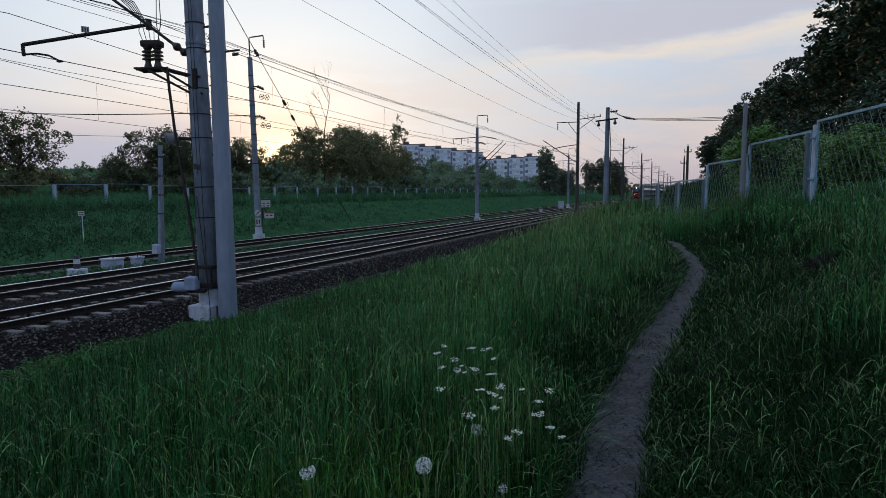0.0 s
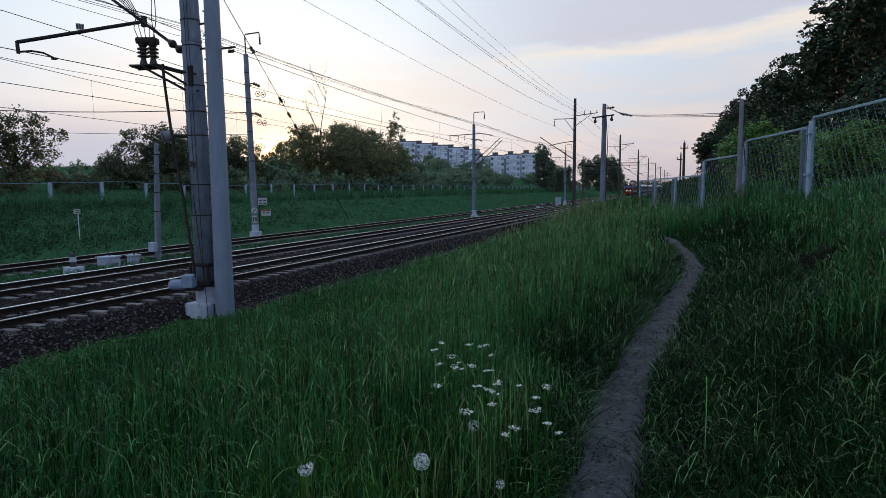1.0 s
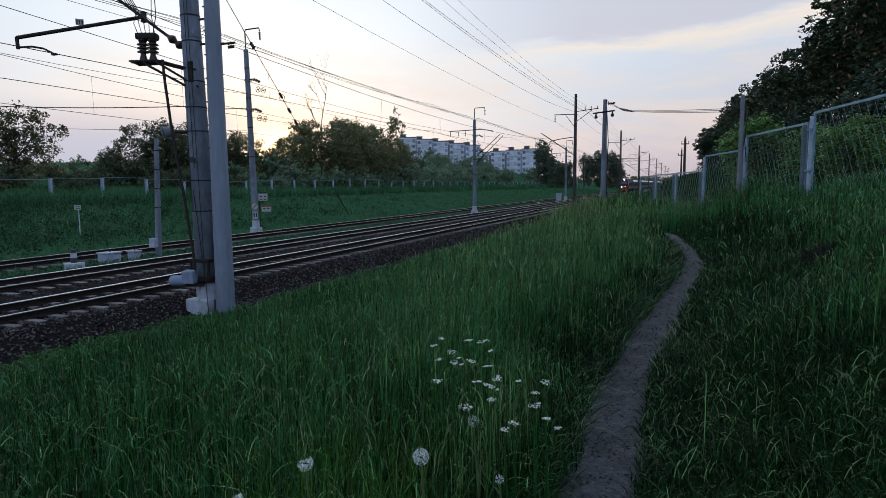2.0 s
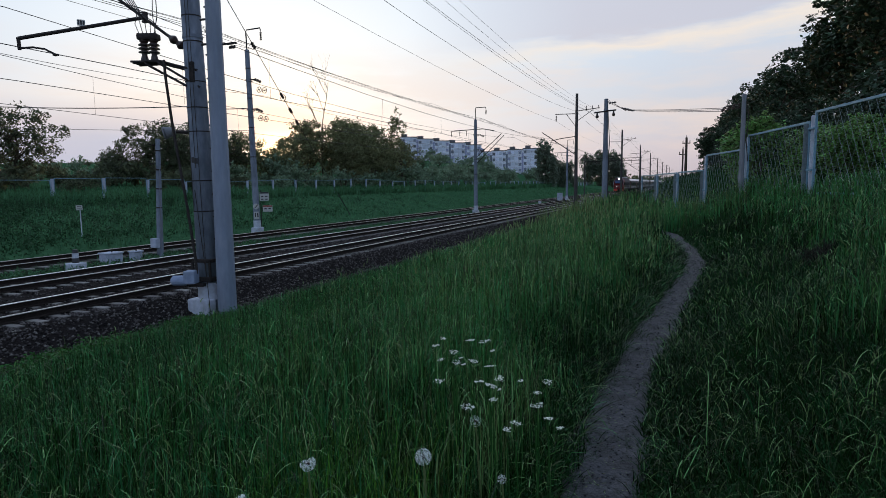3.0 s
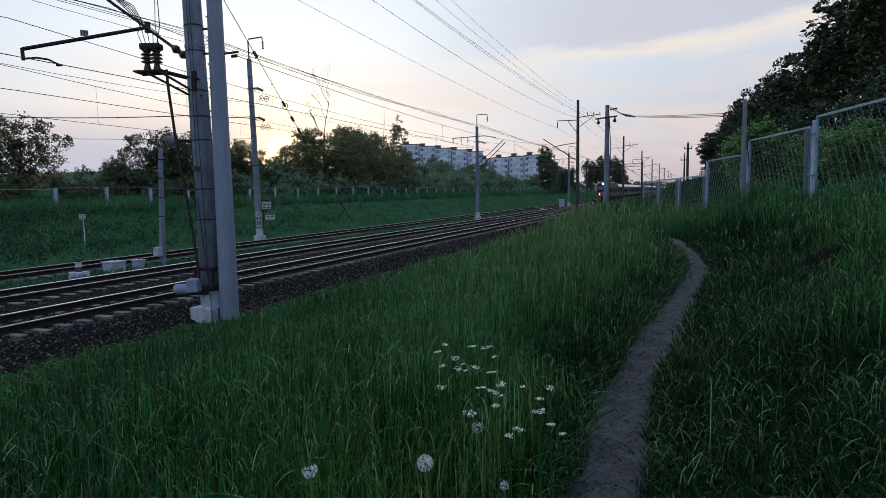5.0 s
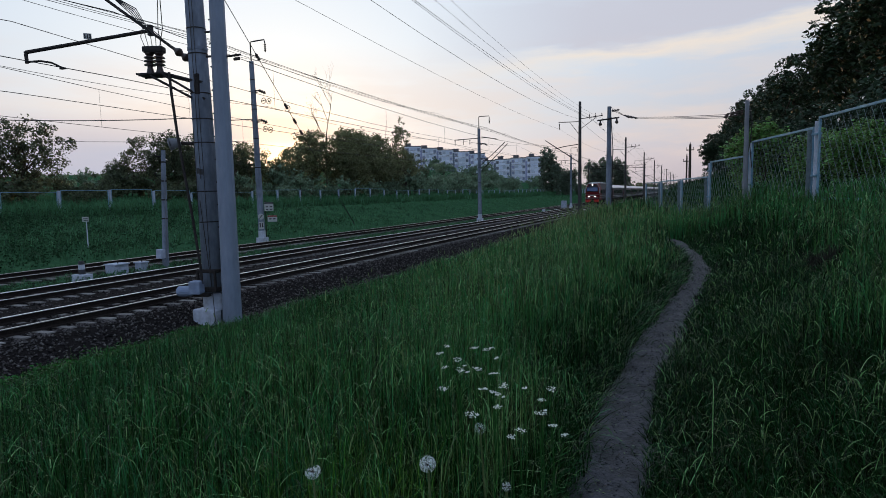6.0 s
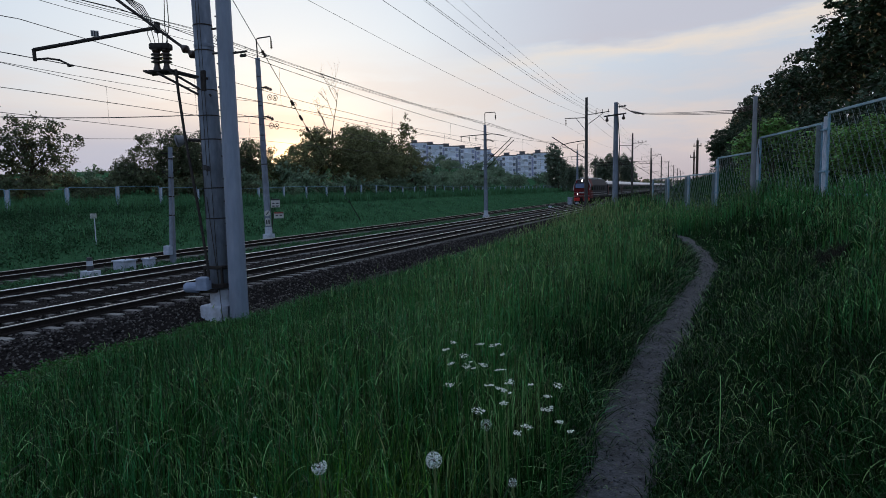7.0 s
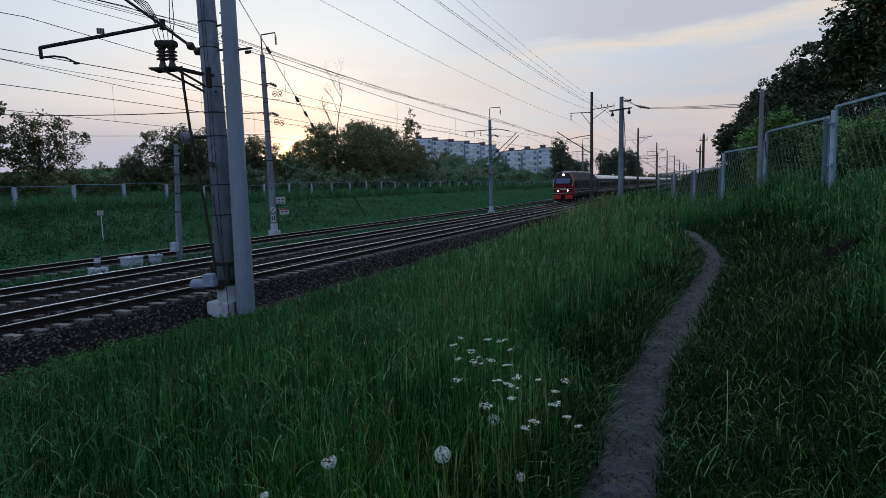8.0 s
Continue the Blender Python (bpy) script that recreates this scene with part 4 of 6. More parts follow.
wire([G0, G1], 0.022, "slanting guy wire with insulators anchored in the bank", 0.0)
wire([G0, G0.lerp(G1, 0.14)], 0.045, "thick lower end of the guy wire at its anchor", 0.0)
t = thing("guy_insulators", G0, "dark insulators strung on the slanting guy wire", "insulator")
for u in (0.755, 0.60, 0.545, 0.50):
    bm = bmesh.new()
    d = G1 - G0
    insulator_string(bm, d * u, d * (u + 0.018), 3, 0.10)
    if u == 0.60:
        strand(bm, [d * u + Vector((0.2 * math.cos(a), 0, 0.2 * math.sin(a))) for a in np.linspace(0, math.tau, 17)], 0.022, 5)
    part("insulator", bm, M_INSUL, t)


# ---------------------------------------------------------------- small lineside things
def lineside():
    for x, y, sx, sy, sz in ((-23.35, 18.62, 0.64, 0.66, 0.52), (-23.3, 19.85, 0.36, 0.42, 0.46)):
        t = thing("cable_box", (x, y, -0.42), "low whitewashed concrete cable box between the tracks", "box", "cable boxes")
        bm = bmesh.new()
        box(bm, (0, 0, sz / 2), (sx, sy, sz), 0.03)
        part("body", bm, M_BOX, t)
        bm = bmesh.new()
        box(bm, (0, 0, sz + 0.025), (sx + 0.08, sy + 0.08, 0.06), 0.015)
        part("lid", bm, M_BOX, t)
        bm = bmesh.new()
        rod(bm, (sx * 0.1, 0, sz + 0.05), (sx * 0.1, 0, sz + 0.14), 0.03, seg=8)
        part("knob", bm, M_IRON, t)
    # dwarf marker
    t = thing("marker_post", (-22.9, 16.65, -0.45), "short black and white marker post on a white slab", "marker post")
    bm = bmesh.new()
    box(bm, (0, 0, 0.20), (0.62, 0.5, 0.40), 0.03)
    part("slab", bm, M_WHITE, t, "whitewashed slab")
    bm = bmesh.new()
    rod(bm, (0, 0, 0.40), (0, 0, 0.60), 0.13, 0.12, 12)
    part("post", bm, M_MARK, t, "black painted post")
    bm = bmesh.new()
    rod(bm, (0, 0, 0.80), (0, 0, 0.94), 0.12, 0.10, 12)
    part("cap", bm, M_MARK, t, "black cap")
    bm = bmesh.new()
    rod(bm, (0, 0, 0.60), (0, 0, 0.80), 0.12, 0.12, 12)
    part("white_band", bm, M_WHITE, t, "white painted band")
    # sign in the grass
    gz = float(ground_z(-32.0, 23.76))
    t = thing("track_sign", (-32.0, 23.76, gz), "small white rectangular sign on a thin white post in the grass", "sign")
    bm = bmesh.new()
    rod(bm, (0, 0, -0.2), (0, 0, 1.86 - gz + 0.12), 0.028, seg=8)
    part("post", bm, M_WHITE, t)
    bm = bmesh.new()
    box(bm, (0, -0.05, 1.86 - gz), (0.33, 0.03, 0.28), 0.01, Euler((0, 0, radians(40))).to_matrix())
    pl = part("plate", bm, M_SIGN, t)
    bm = bmesh.new()
    for k in (-1, 1):
        box(bm, (0.03 + 0.02, -0.075, 1.86 - gz + 0.06 * k), (0.21, 0.012, 0.030), 0, Euler((0, 0, radians(40))).to_matrix())
    part("marking", bm, M_MARK, pl)
    # plates beside the far pole
    t = thing("distance_sign", (-28.33, 34.86, -0.4), "pair of small marked plates on a thin post beside the pole", "sign")
    bm = bmesh.new()
    rod(bm, (0, 0, -0.2), (0, 0, 3.1), 0.03, seg=8)
    part("post", bm, M_IRON, t)
    turn = Euler((0, 0, radians(38))).to_matrix()
    for x, z, w, h, head, mat, n in ((0.36, 2.66, 0.62, 0.62, "dark header bar", M_MARK, 2), (0.62, 1.80, 0.66, 0.46, "dull red header bar", M_SIGNRED, 1)):
        bm = bmesh.new()
        box(bm, (x, -0.05, z), (w, 0.03, h), 0.01, turn)
        pl = part("plate", bm, M_SIGN, t)
        for k in range(n):
            for q in (-0.14, 0.14):
                bm = bmesh.new()
                box(bm, Vector((x, -0.05, z - 0.02 - 0.19 * k)) + turn @ Vector((q, -0.022, 0)), (0.17, 0.012, 0.08), 0, turn)
                part("marking", bm, M_MARK, pl)
        bm = bmesh.new()
        box(bm, Vector((x, -0.05, z + h / 2 - 0.06)) + turn @ Vector((0, -0.022, 0)), (w - 0.02, 0.012, 0.11), 0, turn)
        part("header_bar", bm, mat, pl, head)
        bm = bmesh.new()
        rod(bm, (0, 0, z), Vector((x, -0.05, z)) + turn @ Vector((0, 0.02, 0)), 0.025, seg=6)
        part("bracket", bm, M_IRON, t)
    # relay cabinet by the far tracks
    t = thing("relay_cabinet", (-22.4, 113.0, -0.4), "pale grey metal relay cabinet beside the far tracks", "cabinet")
    bm = bmesh.new()
    box(bm, (0, 0, 0.90), (0.9, 0.7, 1.3), 0.04)
    part("body", bm, M_BOX, t)
    bm = bmesh.new()
    box(bm, (0, 0, 0.15), (0.8, 0.6, 0.3), 0.02)
    part("base", bm, M_CONC, t)
    bm = bmesh.new()
    box(bm, (0, 0, 1.58), (1.0, 0.8, 0.07), 0.02)
    part("roof", bm, M_BOX, t)
    bm = bmesh.new()
    box(bm, (0, -0.36, 0.90), (0.74, 0.03, 1.1), 0.01)
    d = part("door", bm, M_BOX, t)
    bm = bmesh.new()
    box(bm, (0.28, -0.39, 0.90), (0.05, 0.05, 0.16), 0.01)
    part("handle", bm, M_IRON, d)


lineside()


# ---------------------------------------------------------------- fences
def panel_parts(t, a, b, z0, z1, mesh_step, frame_r):
    """A framed panel of crossing rods between two points of a fence (in the fence's space)."""
    a, b = Vector(a), Vector(b)
    u = (b - a).normalized()
    L = (b - a).length
    H = z1 - z0

    def at(s, z):
        p = a + u * s
        return (p.x, p.y, z0 + z)
    bm = bmesh.new()
    side = Vector((u.y, -u.x, 0))
    ang = Euler((0, 0, math.atan2(u.y, u.x))).to_matrix()
    for z in (frame_r, H - frame_r):
        box(bm, at(L / 2, z), (L, 0.045, frame_r * 2), 0.006, ang)
    for s in (frame_r, L - frame_r):
        box(bm, at(s, H / 2), (frame_r * 2, 0.05, H), 0.006, ang)
    fr = part("panel_frame", bm, M_FENCE, t)
    if mesh_step:
        bm = bmesh.new()
        slope = 1.75
        run = H / slope
        n = int((L + run) / mesh_step)
        for k in range(n + 1):
            for sgn in (1, -1):
                s0 = -run + k * mesh_step
                p, q = (s0, 0.0), (s0 + run, H)
                lo, hi = max(p[0], 0.0), min(q[0], L)
                if hi - lo < 0.03:
                    continue
                z_lo, z_hi = (lo - s0) * slope, (hi - s0) * slope
                if sgn < 0:
                    z_lo, z_hi = H - z_lo, H - z_hi
                o = side * (0.008 * sgn)
                strand(bm, [Vector(at(lo, z_lo)) + o, Vector(at(hi, z_hi)) + o], 0.0042, 4)
        tagged(part("mesh_infill", bm, M_MESH, fr, "thin crossing rods"), kind="stuff")


def right_fence():
    ox, oy = 2.84, 17.6
    t = thing("fence", (ox, oy, 0), "pale blue-grey steel mesh panel fence on weathered white posts", "fence", "fences")
    step = 4.62
    d = Vector((-0.242, 0.970, 0))
    tops = {-3: 5.2, -2: 4.95, -1: 4.68, 0: 4.46, 1: 4.04, 2: 3.45, 3: 3.43, 4: 3.40}
    for k, top in tops.items():
        a, b = d * (step * k + 0.13), d * (step * (k + 1) - 0.13)
        panel_parts(t, a, b, top - 2.05, top, 0.30, 0.030)
        # folded side channels
        bm = bmesh.new()
        ang = Euler((0, 0, math.atan2(d.y, d.x))).to_matrix()
        p = a + d * 0.07
        box(bm, (p.x, p.y, top - 1.05), (0.012, 0.26, 1.95), 0.0, ang)
        part("side_channel", bm, M_MESH, t, "dark folded steel channel")
    for k in range(-3, 6):
        p = d * (step * k)
        top = max(tops.get(k, 0), tops.get(k - 1, 0)) - (0.06 if k != 0 else 0.10)
        g = float(ground_z(ox + p.x, oy + p.y))
        bm = bmesh.new()
        box(bm, (p.x, p.y, (top + g - 0.3) / 2), (0.085, 0.085, top - g + 0.3), 0.012)
        post = part("post", bm, M_WHITE, t, "weathered whitewashed post")
        for z in (top - 0.32, top - 1.35):
            bm = bmesh.new()
            box(bm, (p.x, p.y, z), (0.32, 0.12, 0.05), 0.01, Euler((0, 0, math.atan2(d.y, d.x))).to_matrix())
            part("bracket", bm, M_FENCE, post)


def left_fence():
    t = thing("fence", (-45, 0, 0), "long pale panel fence half hidden in grass on the far bank", "fence", "fences")
    bm = bmesh.new()
    box(bm, (0, 0, 0), (0.17, 0.17, 2.1), 0.015)
    post = mesh_of("post", bm, M_BOX)
    for k in range(70):
        y = 9.35 + 4.39 * k
        top = 3.62 + 0.12 * math.sin(k * 1.3) + 0.1 * math.sin(k * 0.37) + 0.36 * math.exp(-((k - 14) / 2.6) ** 2)
        if k < 46:
            panel_parts(t, (0, y + 0.15, 0), (0, y + 4.24, 0), top - 1.75, top, 0, 0.020)
        p = part("post", post, None, t)
        p.location = (0, y, top - 1.09)


right_fence()
left_fence()


# ---------------------------------------------------------------- trees and bushes
def leaf_cloud(rng, centres, radii, per, size, flat=1.0):
    """Small bent leaves round cluster centres: vertices and quads."""
    n = len(centres) * per
    c = np.repeat(centres, per, 0)
    r = np.repeat(radii, per)
    d = rng.normal(0, 1, (n, 3))
    d /= np.linalg.norm(d, axis=1)[:, None]
    p = c + d * (r * rng.random(n) ** 0.5)[:, None] * (1, 1, 0.8)
    u = rng.normal(0, 1, (n, 3)) * (1, 1, flat)
    u /= np.linalg.norm(u, axis=1)[:, None]
    w = np.cross(u, rng.normal(0, 1, (n, 3)) * (flat, flat, 1))
    w /= np.linalg.norm(w, axis=1)[:, None]
    s = size * rng.uniform(0.6, 1.4, n)[:, None]
    v = np.stack([p - u * s, p + w * s * 0.55, p + u * s, p - w * s * 0.55], 1)
    f = (np.arange(n) * 4)[:, None] + np.arange(4)
    return v.reshape(-1, 3), f


def make_tree(name, seed, h, r, clear, trunk_r, clusters, per, leaf, mat, label, category="tree", squash=1.0, lean=0.0, cluster_r=0.9, open_crown=0.3, flat=1.0):
    """Tapered trunk with limbs and an uneven crown of leaf clusters; stands at the origin until copied."""
    rng = np.random.default_rng(seed)
    t = thing(name, (0, 0, 0), label, category)
    ch = h - clear
    C = []
    lobes = [(rng.uniform(-0.45, 0.45) * r, rng.uniform(-0.45, 0.45) * r, clear + ch * rng.uniform(0.25, 0.85), rng.uniform(0.35, 0.6)) for _ in range(7)]
    while len(C) < clusters:
        lx, ly, lz, lr = lobes[rng.integers(len(lobes))]
        d = rng.normal(0, 1, 3)
        d /= np.linalg.norm(d)
        k = open_crown + (1 - open_crown) * rng.random() ** 0.5
        p = np.array([lx + d[0] * r * lr * k, ly + d[1] * r * lr * k, lz + d[2] * ch * 0.34 * k * squash])
        rad = math.hypot(p[0], p[1])
        top = h - (rad / (r * 1.15)) ** 2 * ch * 0.55
        if clear * 0.6 < p[2] < top and rad < r:
            C.append(p)
    C = np.array(C)
    R = cluster_r * rng.uniform(0.55, 1.25, len(C)) * (0.35 + 0.08 * r)
    v, f = leaf_cloud(rng, C, R, per, leaf, flat)
    me = raw("crown", v, f, mat)
    part("crown", me, None, t)
    bm = bmesh.new()
    zt = clear + ch * 0.62
    spine = [Vector((lean * z + 0.08 * r * math.sin(z * 0.9 + seed), 0.06 * r * math.cos(z * 0.7 + seed), z)) for z in np.linspace(-0.3, zt, 7)]
    for k, (a, b) in enumerate(zip(spine, spine[1:])):
        rod(bm, a, b, trunk_r * (1 - 0.12 * k), trunk_r * (1 - 0.12 * (k + 1)), 8)
    limbs = 26 if h > 5 else 8
    for p in C[:: max(1, len(C) // limbs)]:
        a = spine[int(np.clip(rng.integers(2, 7), 2, 6))]
        b = Vector(p)
        m = a.lerp(b, 0.5) + Vector((0, 0, -0.08 * (b - a).length))
        rod(bm, a, m, trunk_r * 0.30, trunk_r * 0.18, 4)
        rod(bm, m, b, trunk_r * 0.18, trunk_r * 0.05, 3)
    part("trunk", bm, M_BARK, t)
    return t


def stand(proto, x, y, scale=1.0, rz=0.0, sink=0.05, label="", used=[]):
    """Copies a tree to a place on the ground; the first copy is the tree itself."""
    m = pose(x, y, float(ground_z(x, y)) - sink, 0, 0, rz)
    if proto.name in used:
        ob = copy_thing(proto, m)
    else:
        used.append(proto.name)
        ob = proto
        ob.matrix_basis = m
    ob.scale = (scale, scale, scale)
    return tagged(ob, label)


def far_bank_trees():
    broad = [make_tree("tree", 11, 8.0, 5.0, 0.8, 0.22, 210, 38, 0.125, M_LEAF_DARK, "dark leafy tree on the far bank against the evening sky"),
             make_tree("tree", 12, 8.5, 4.6, 0.6, 0.22, 220, 38, 0.125, M_LEAF_DARK, "broad dark leafy tree on the far bank"),
             make_tree("tree", 13, 8.0, 5.2, 0.4, 0.20, 220, 38, 0.135, M_LEAF_GLARE, "bushy round-headed tree on the far bank"),
             make_tree("tree", 14, 8.4, 4.8, 0.4, 0.20, 220, 38, 0.130, M_LEAF_GLARE, "bushy tree on the far bank with sun glare in its olive leaf colour")]
    shrub = [make_tree("bush", 21, 3.6, 2.8, 0.1, 0.08, 46, 15, 0.20, M_HAZE_SCRUB, "low leafy bush on the far bank, haze in its grey-green leaf colour", "bush"),
             make_tree("bush", 22, 3.0, 3.0, 0.1, 0.08, 46, 15, 0.20, M_HAZE_SCRUB, "low spreading bush on the far bank, haze in its grey-green leaf colour", "bush")]
    shrub.append(make_tree("bush", 23, 3.2, 2.9, 0.1, 0.08, 46, 15, 0.20, M_LEAF_DARK, "low dark-leaved bush on the far bank", "bush"))
    spots = [(0, -62.0, 49.9, 0.47), (1, -62.5, 51.9, 0.56), (0, -59.5, 38.0, 0.98), (1, -61, 33.5, 1.1), (0, -66, 27, 1.1), (0, -60.5, 54.6, 0.95), (1, -60, 57.2, 1.02), (2, -63, 60.5, 0.85), (1, -60, 67.5, 0.92), (2, -61, 71.5, 0.95),
             (3, -60, 77.5, 0.66), (2, -60, 83, 1.02), (3, -61, 88, 1.30), (2, -58, 94, 1.42), (3, -60, 98.5, 1.45), (2, -60, 104, 1.50), (3, -61, 110, 1.42), (2, -57, 116, 1.15), (3, -55, 90, 0.95), (2, -55, 101, 1.0),
             (2, -62, 124, 0.95), (1, -62, 132, 0.8)]
    for k, (i, x, y, s) in enumerate(spots):
        stand(broad[i], x, y, s, k * 47)
    rng = random.Random(4)
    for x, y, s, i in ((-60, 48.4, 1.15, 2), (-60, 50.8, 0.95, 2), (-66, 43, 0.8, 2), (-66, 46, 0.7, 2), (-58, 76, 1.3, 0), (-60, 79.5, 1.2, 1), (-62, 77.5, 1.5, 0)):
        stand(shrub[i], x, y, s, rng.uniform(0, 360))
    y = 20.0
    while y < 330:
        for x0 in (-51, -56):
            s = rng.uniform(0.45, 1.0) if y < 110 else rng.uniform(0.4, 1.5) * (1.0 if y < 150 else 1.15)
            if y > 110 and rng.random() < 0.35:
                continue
            # Nearer bushes get dark leaves, farther ones the haze-paled scrub
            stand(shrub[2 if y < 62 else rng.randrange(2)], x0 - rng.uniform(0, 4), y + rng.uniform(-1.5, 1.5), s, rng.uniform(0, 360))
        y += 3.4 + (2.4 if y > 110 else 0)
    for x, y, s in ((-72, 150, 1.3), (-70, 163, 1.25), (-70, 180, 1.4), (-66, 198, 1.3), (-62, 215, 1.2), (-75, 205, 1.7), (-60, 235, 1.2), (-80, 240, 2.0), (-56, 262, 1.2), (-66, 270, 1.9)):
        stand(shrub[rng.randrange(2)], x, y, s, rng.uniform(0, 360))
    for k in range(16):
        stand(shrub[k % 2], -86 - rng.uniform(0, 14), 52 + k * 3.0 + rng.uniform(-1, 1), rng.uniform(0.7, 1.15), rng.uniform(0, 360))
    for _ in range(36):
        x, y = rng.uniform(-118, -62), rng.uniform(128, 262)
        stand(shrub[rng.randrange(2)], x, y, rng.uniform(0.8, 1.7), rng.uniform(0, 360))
    slim = make_tree("tree", 31, 14.5, 3.3, 3.0, 0.16, 130, 22, 0.15, M_LEAF_GLARE, "tall slender tree with a thin open crown", open_crown=0.1)
    stand(slim, -60, 117.5, 1.15, 20)
    oval = make_tree("tree", 32, 14.5, 4.3, 0.8, 0.25, 210, 42, 0.26, M_LEAF_HAZE, "dense oval tree beside the railway, dull green leaves tinted for haze", cluster_r=1.3)
    for x, y, s in ((-43.5, 199, 1.2), (-41, 212, 0.7), (-47, 226, 0.8), (-46, 300, 1.2), (-40, 305, 1.45), (-36, 312, 1.4), (-32, 322, 1.1), (-52, 285, 0.85), (-43, 228, 0.42), (-40, 229, 0.36), (-46, 226, 0.45)):
        stand(oval, x, y, s, x * 31)
    # leafless tree
    t = thing("bare_tree", (-60, 90.8, float(ground_z(-60, 90.8))), "dead leafless tree with thin bare branches", "tree")
    rng = random.Random(9)
    bm = bmesh.new()

    def branch(p, d, length, r, depth):
        q = p + d * length
        mid = p.lerp(q, 0.5) + Vector((rng.uniform(-1, 1), rng.uniform(-1, 1), 0)) * length * 0.05
        rod(bm, p, mid, r, r * 0.8, 5)
        rod(bm, mid, q, r * 0.8, r * 0.6, 5)
        if depth:
            for _ in range(3 if depth > 1 else 2):
                e = (d + Vector((rng.uniform(-0.75, 0.75), rng.uniform(-0.75, 0.75), rng.uniform(-0.1, 0.45)))).normalized()
                branch(p.lerp(q, rng.uniform(0.45, 1.0)), e, length * rng.uniform(0.5, 0.72), r * 0.55, depth - 1)
    branch(Vector((0, 0, -0.2)), Vector((0.02, 0, 1)), 10.5, 0.14, 0)
    branch(Vector((0, 0, 9.5)), Vector((0.16, 0.1, 1)).normalized(), 6.2, 0.085, 4)
    branch(Vector((0, 0, 8.0)), Vector((-0.42, 0.1, 1)).normalized(), 6.0, 0.065, 3)
    part("trunk", bm, M_BARK, t)


def near_wood():
    """The wood on the bank behind the mesh fence."""
    big = [make_tree("tree", 41, 12.0, 4.2, 0.8, 0.25, 300, 27, 0.175, M_LEAF_WOOD, "tall dark leafy tree at the edge of the wood", cluster_r=0.75, flat=0.6),
           make_tree("tree", 42, 13.0, 4.6, 0.6, 0.28, 300, 27, 0.175, M_LEAF_WOOD, "tall dense dark tree at the edge of the wood", cluster_r=0.75, flat=0.6),
           make_tree("tree", 43, 12.5, 4.4, 0.5, 0.26, 300, 27, 0.175, M_LEAF_WOOD, "leafy tree at the edge of the wood", cluster_r=0.75, flat=0.6)]
    spots = [(0, 13.6, 36.0, 0.95), (1, 11.4, 45.0, 1.08), (2, 11.8, 51.5, 1.22), (1, 11.6, 59.0, 1.10), (0, 12.2, 68.0, 1.05), (2, 11.8, 77.0, 1.05), (1, 12.2, 87.0, 1.10), (0, 12.4, 99.0, 1.15), (1, 12.4, 113.0, 1.2),
             (2, 12.6, 130.0, 1.28), (1, 13.0, 150.0, 1.35), (0, 13.4, 175.0, 1.45), (1, 14.0, 205.0, 1.55), (2, 15.0, 245.0, 1.7), (1, 16.0, 295.0, 1.9),
             (1, 18.0, 47.0, 1.4), (0, 18.5, 62.0, 1.45), (2, 15.5, 30.0, 0.95), (0, 19.5, 39.0, 1.3)]
    spots += [(0, 7.0, 112.0, 0.72), (1, 6.2, 136.0, 0.8), (2, 7.0, 165.0, 0.95)]
    spots = [(i, x + 0.8 - (1.7 if y > 84 else 0) - (1.6 if y > 125 else 0), y, s) for i, x, y, s in spots]
    for k, (i, x, y, s) in enumerate(spots):
        stand(big[i], x, y, s, k * 67)
    bush = [make_tree("bush", 51, 3.4, 2.0, 0.1, 0.05, 140, 34, 0.098, M_LEAF_BRIGHT, "green leafy bush behind the mesh fence", "bush", cluster_r=0.75, flat=0.3),
            make_tree("bush", 52, 4.2, 2.2, 0.1, 0.06, 150, 34, 0.100, M_LEAF_BRIGHT, "tall green bush with layered leaves behind the mesh fence", "bush", cluster_r=0.75, flat=0.3),
            make_tree("bush", 53, 4.0, 2.3, 0.1, 0.06, 110, 36, 0.11, M_LEAF_WOOD, "dark leafy bush at the foot of the wood", "bush", flat=0.6)]
    for k, (i, x, y, s) in enumerate([(0, 4.0, 19.2, 0.50), (0, 5.6, 19.8, 0.50), (0, 3.6, 22.2, 0.55), (0, 5.2, 23.0, 0.58), (2, 7.6, 24.5, 0.9), (1, 2.6, 27.5, 0.78), (0, 2.4, 31.0, 0.55), (2, 6.8, 30.0, 1.0), (2, 4.8, 35.0, 0.9),
                                      (0, 2.6, 37.0, 0.6), (2, 5.8, 46.0, 1.1), (2, 4.4, 54.0, 1.0), (2, 5.5, 64.0, 1.2), (2, 5.2, 76.0, 1.1), (2, 5.8, 90.0, 1.25), (2, 6.2, 110.0, 1.4), (2, 7.0, 135.0, 1.6), (2, 9.0, 27.5, 1.1), (2, 9.5, 33.0, 1.3),
                                      (0, 7.2, 20.5, 0.5), (2, 9.4, 23.0, 0.9), (0, 4.4, 25.5, 0.62), (2, 6.0, 26.5, 0.75), (2, 8.4, 20.0, 0.7)]):
        stand(bush[i], x, y, s, k * 83)
    # distant woods on the horizon
    rng = np.random.default_rng(77)
    C = np.stack([rng.uniform(-260, 200, 700), rng.uniform(620, 900, 700), rng.uniform(1, 9, 700)], -1)
    v, f = leaf_cloud(rng, C, rng.uniform(3, 6, 700), 14, 1.6)
    tagged(new("far_woods", raw("far_woods", v, f, M_LEAF_DARK)), "dark band of distant woods along the horizon", "woods", kind="stuff")


far_bank_trees()
near_wood()


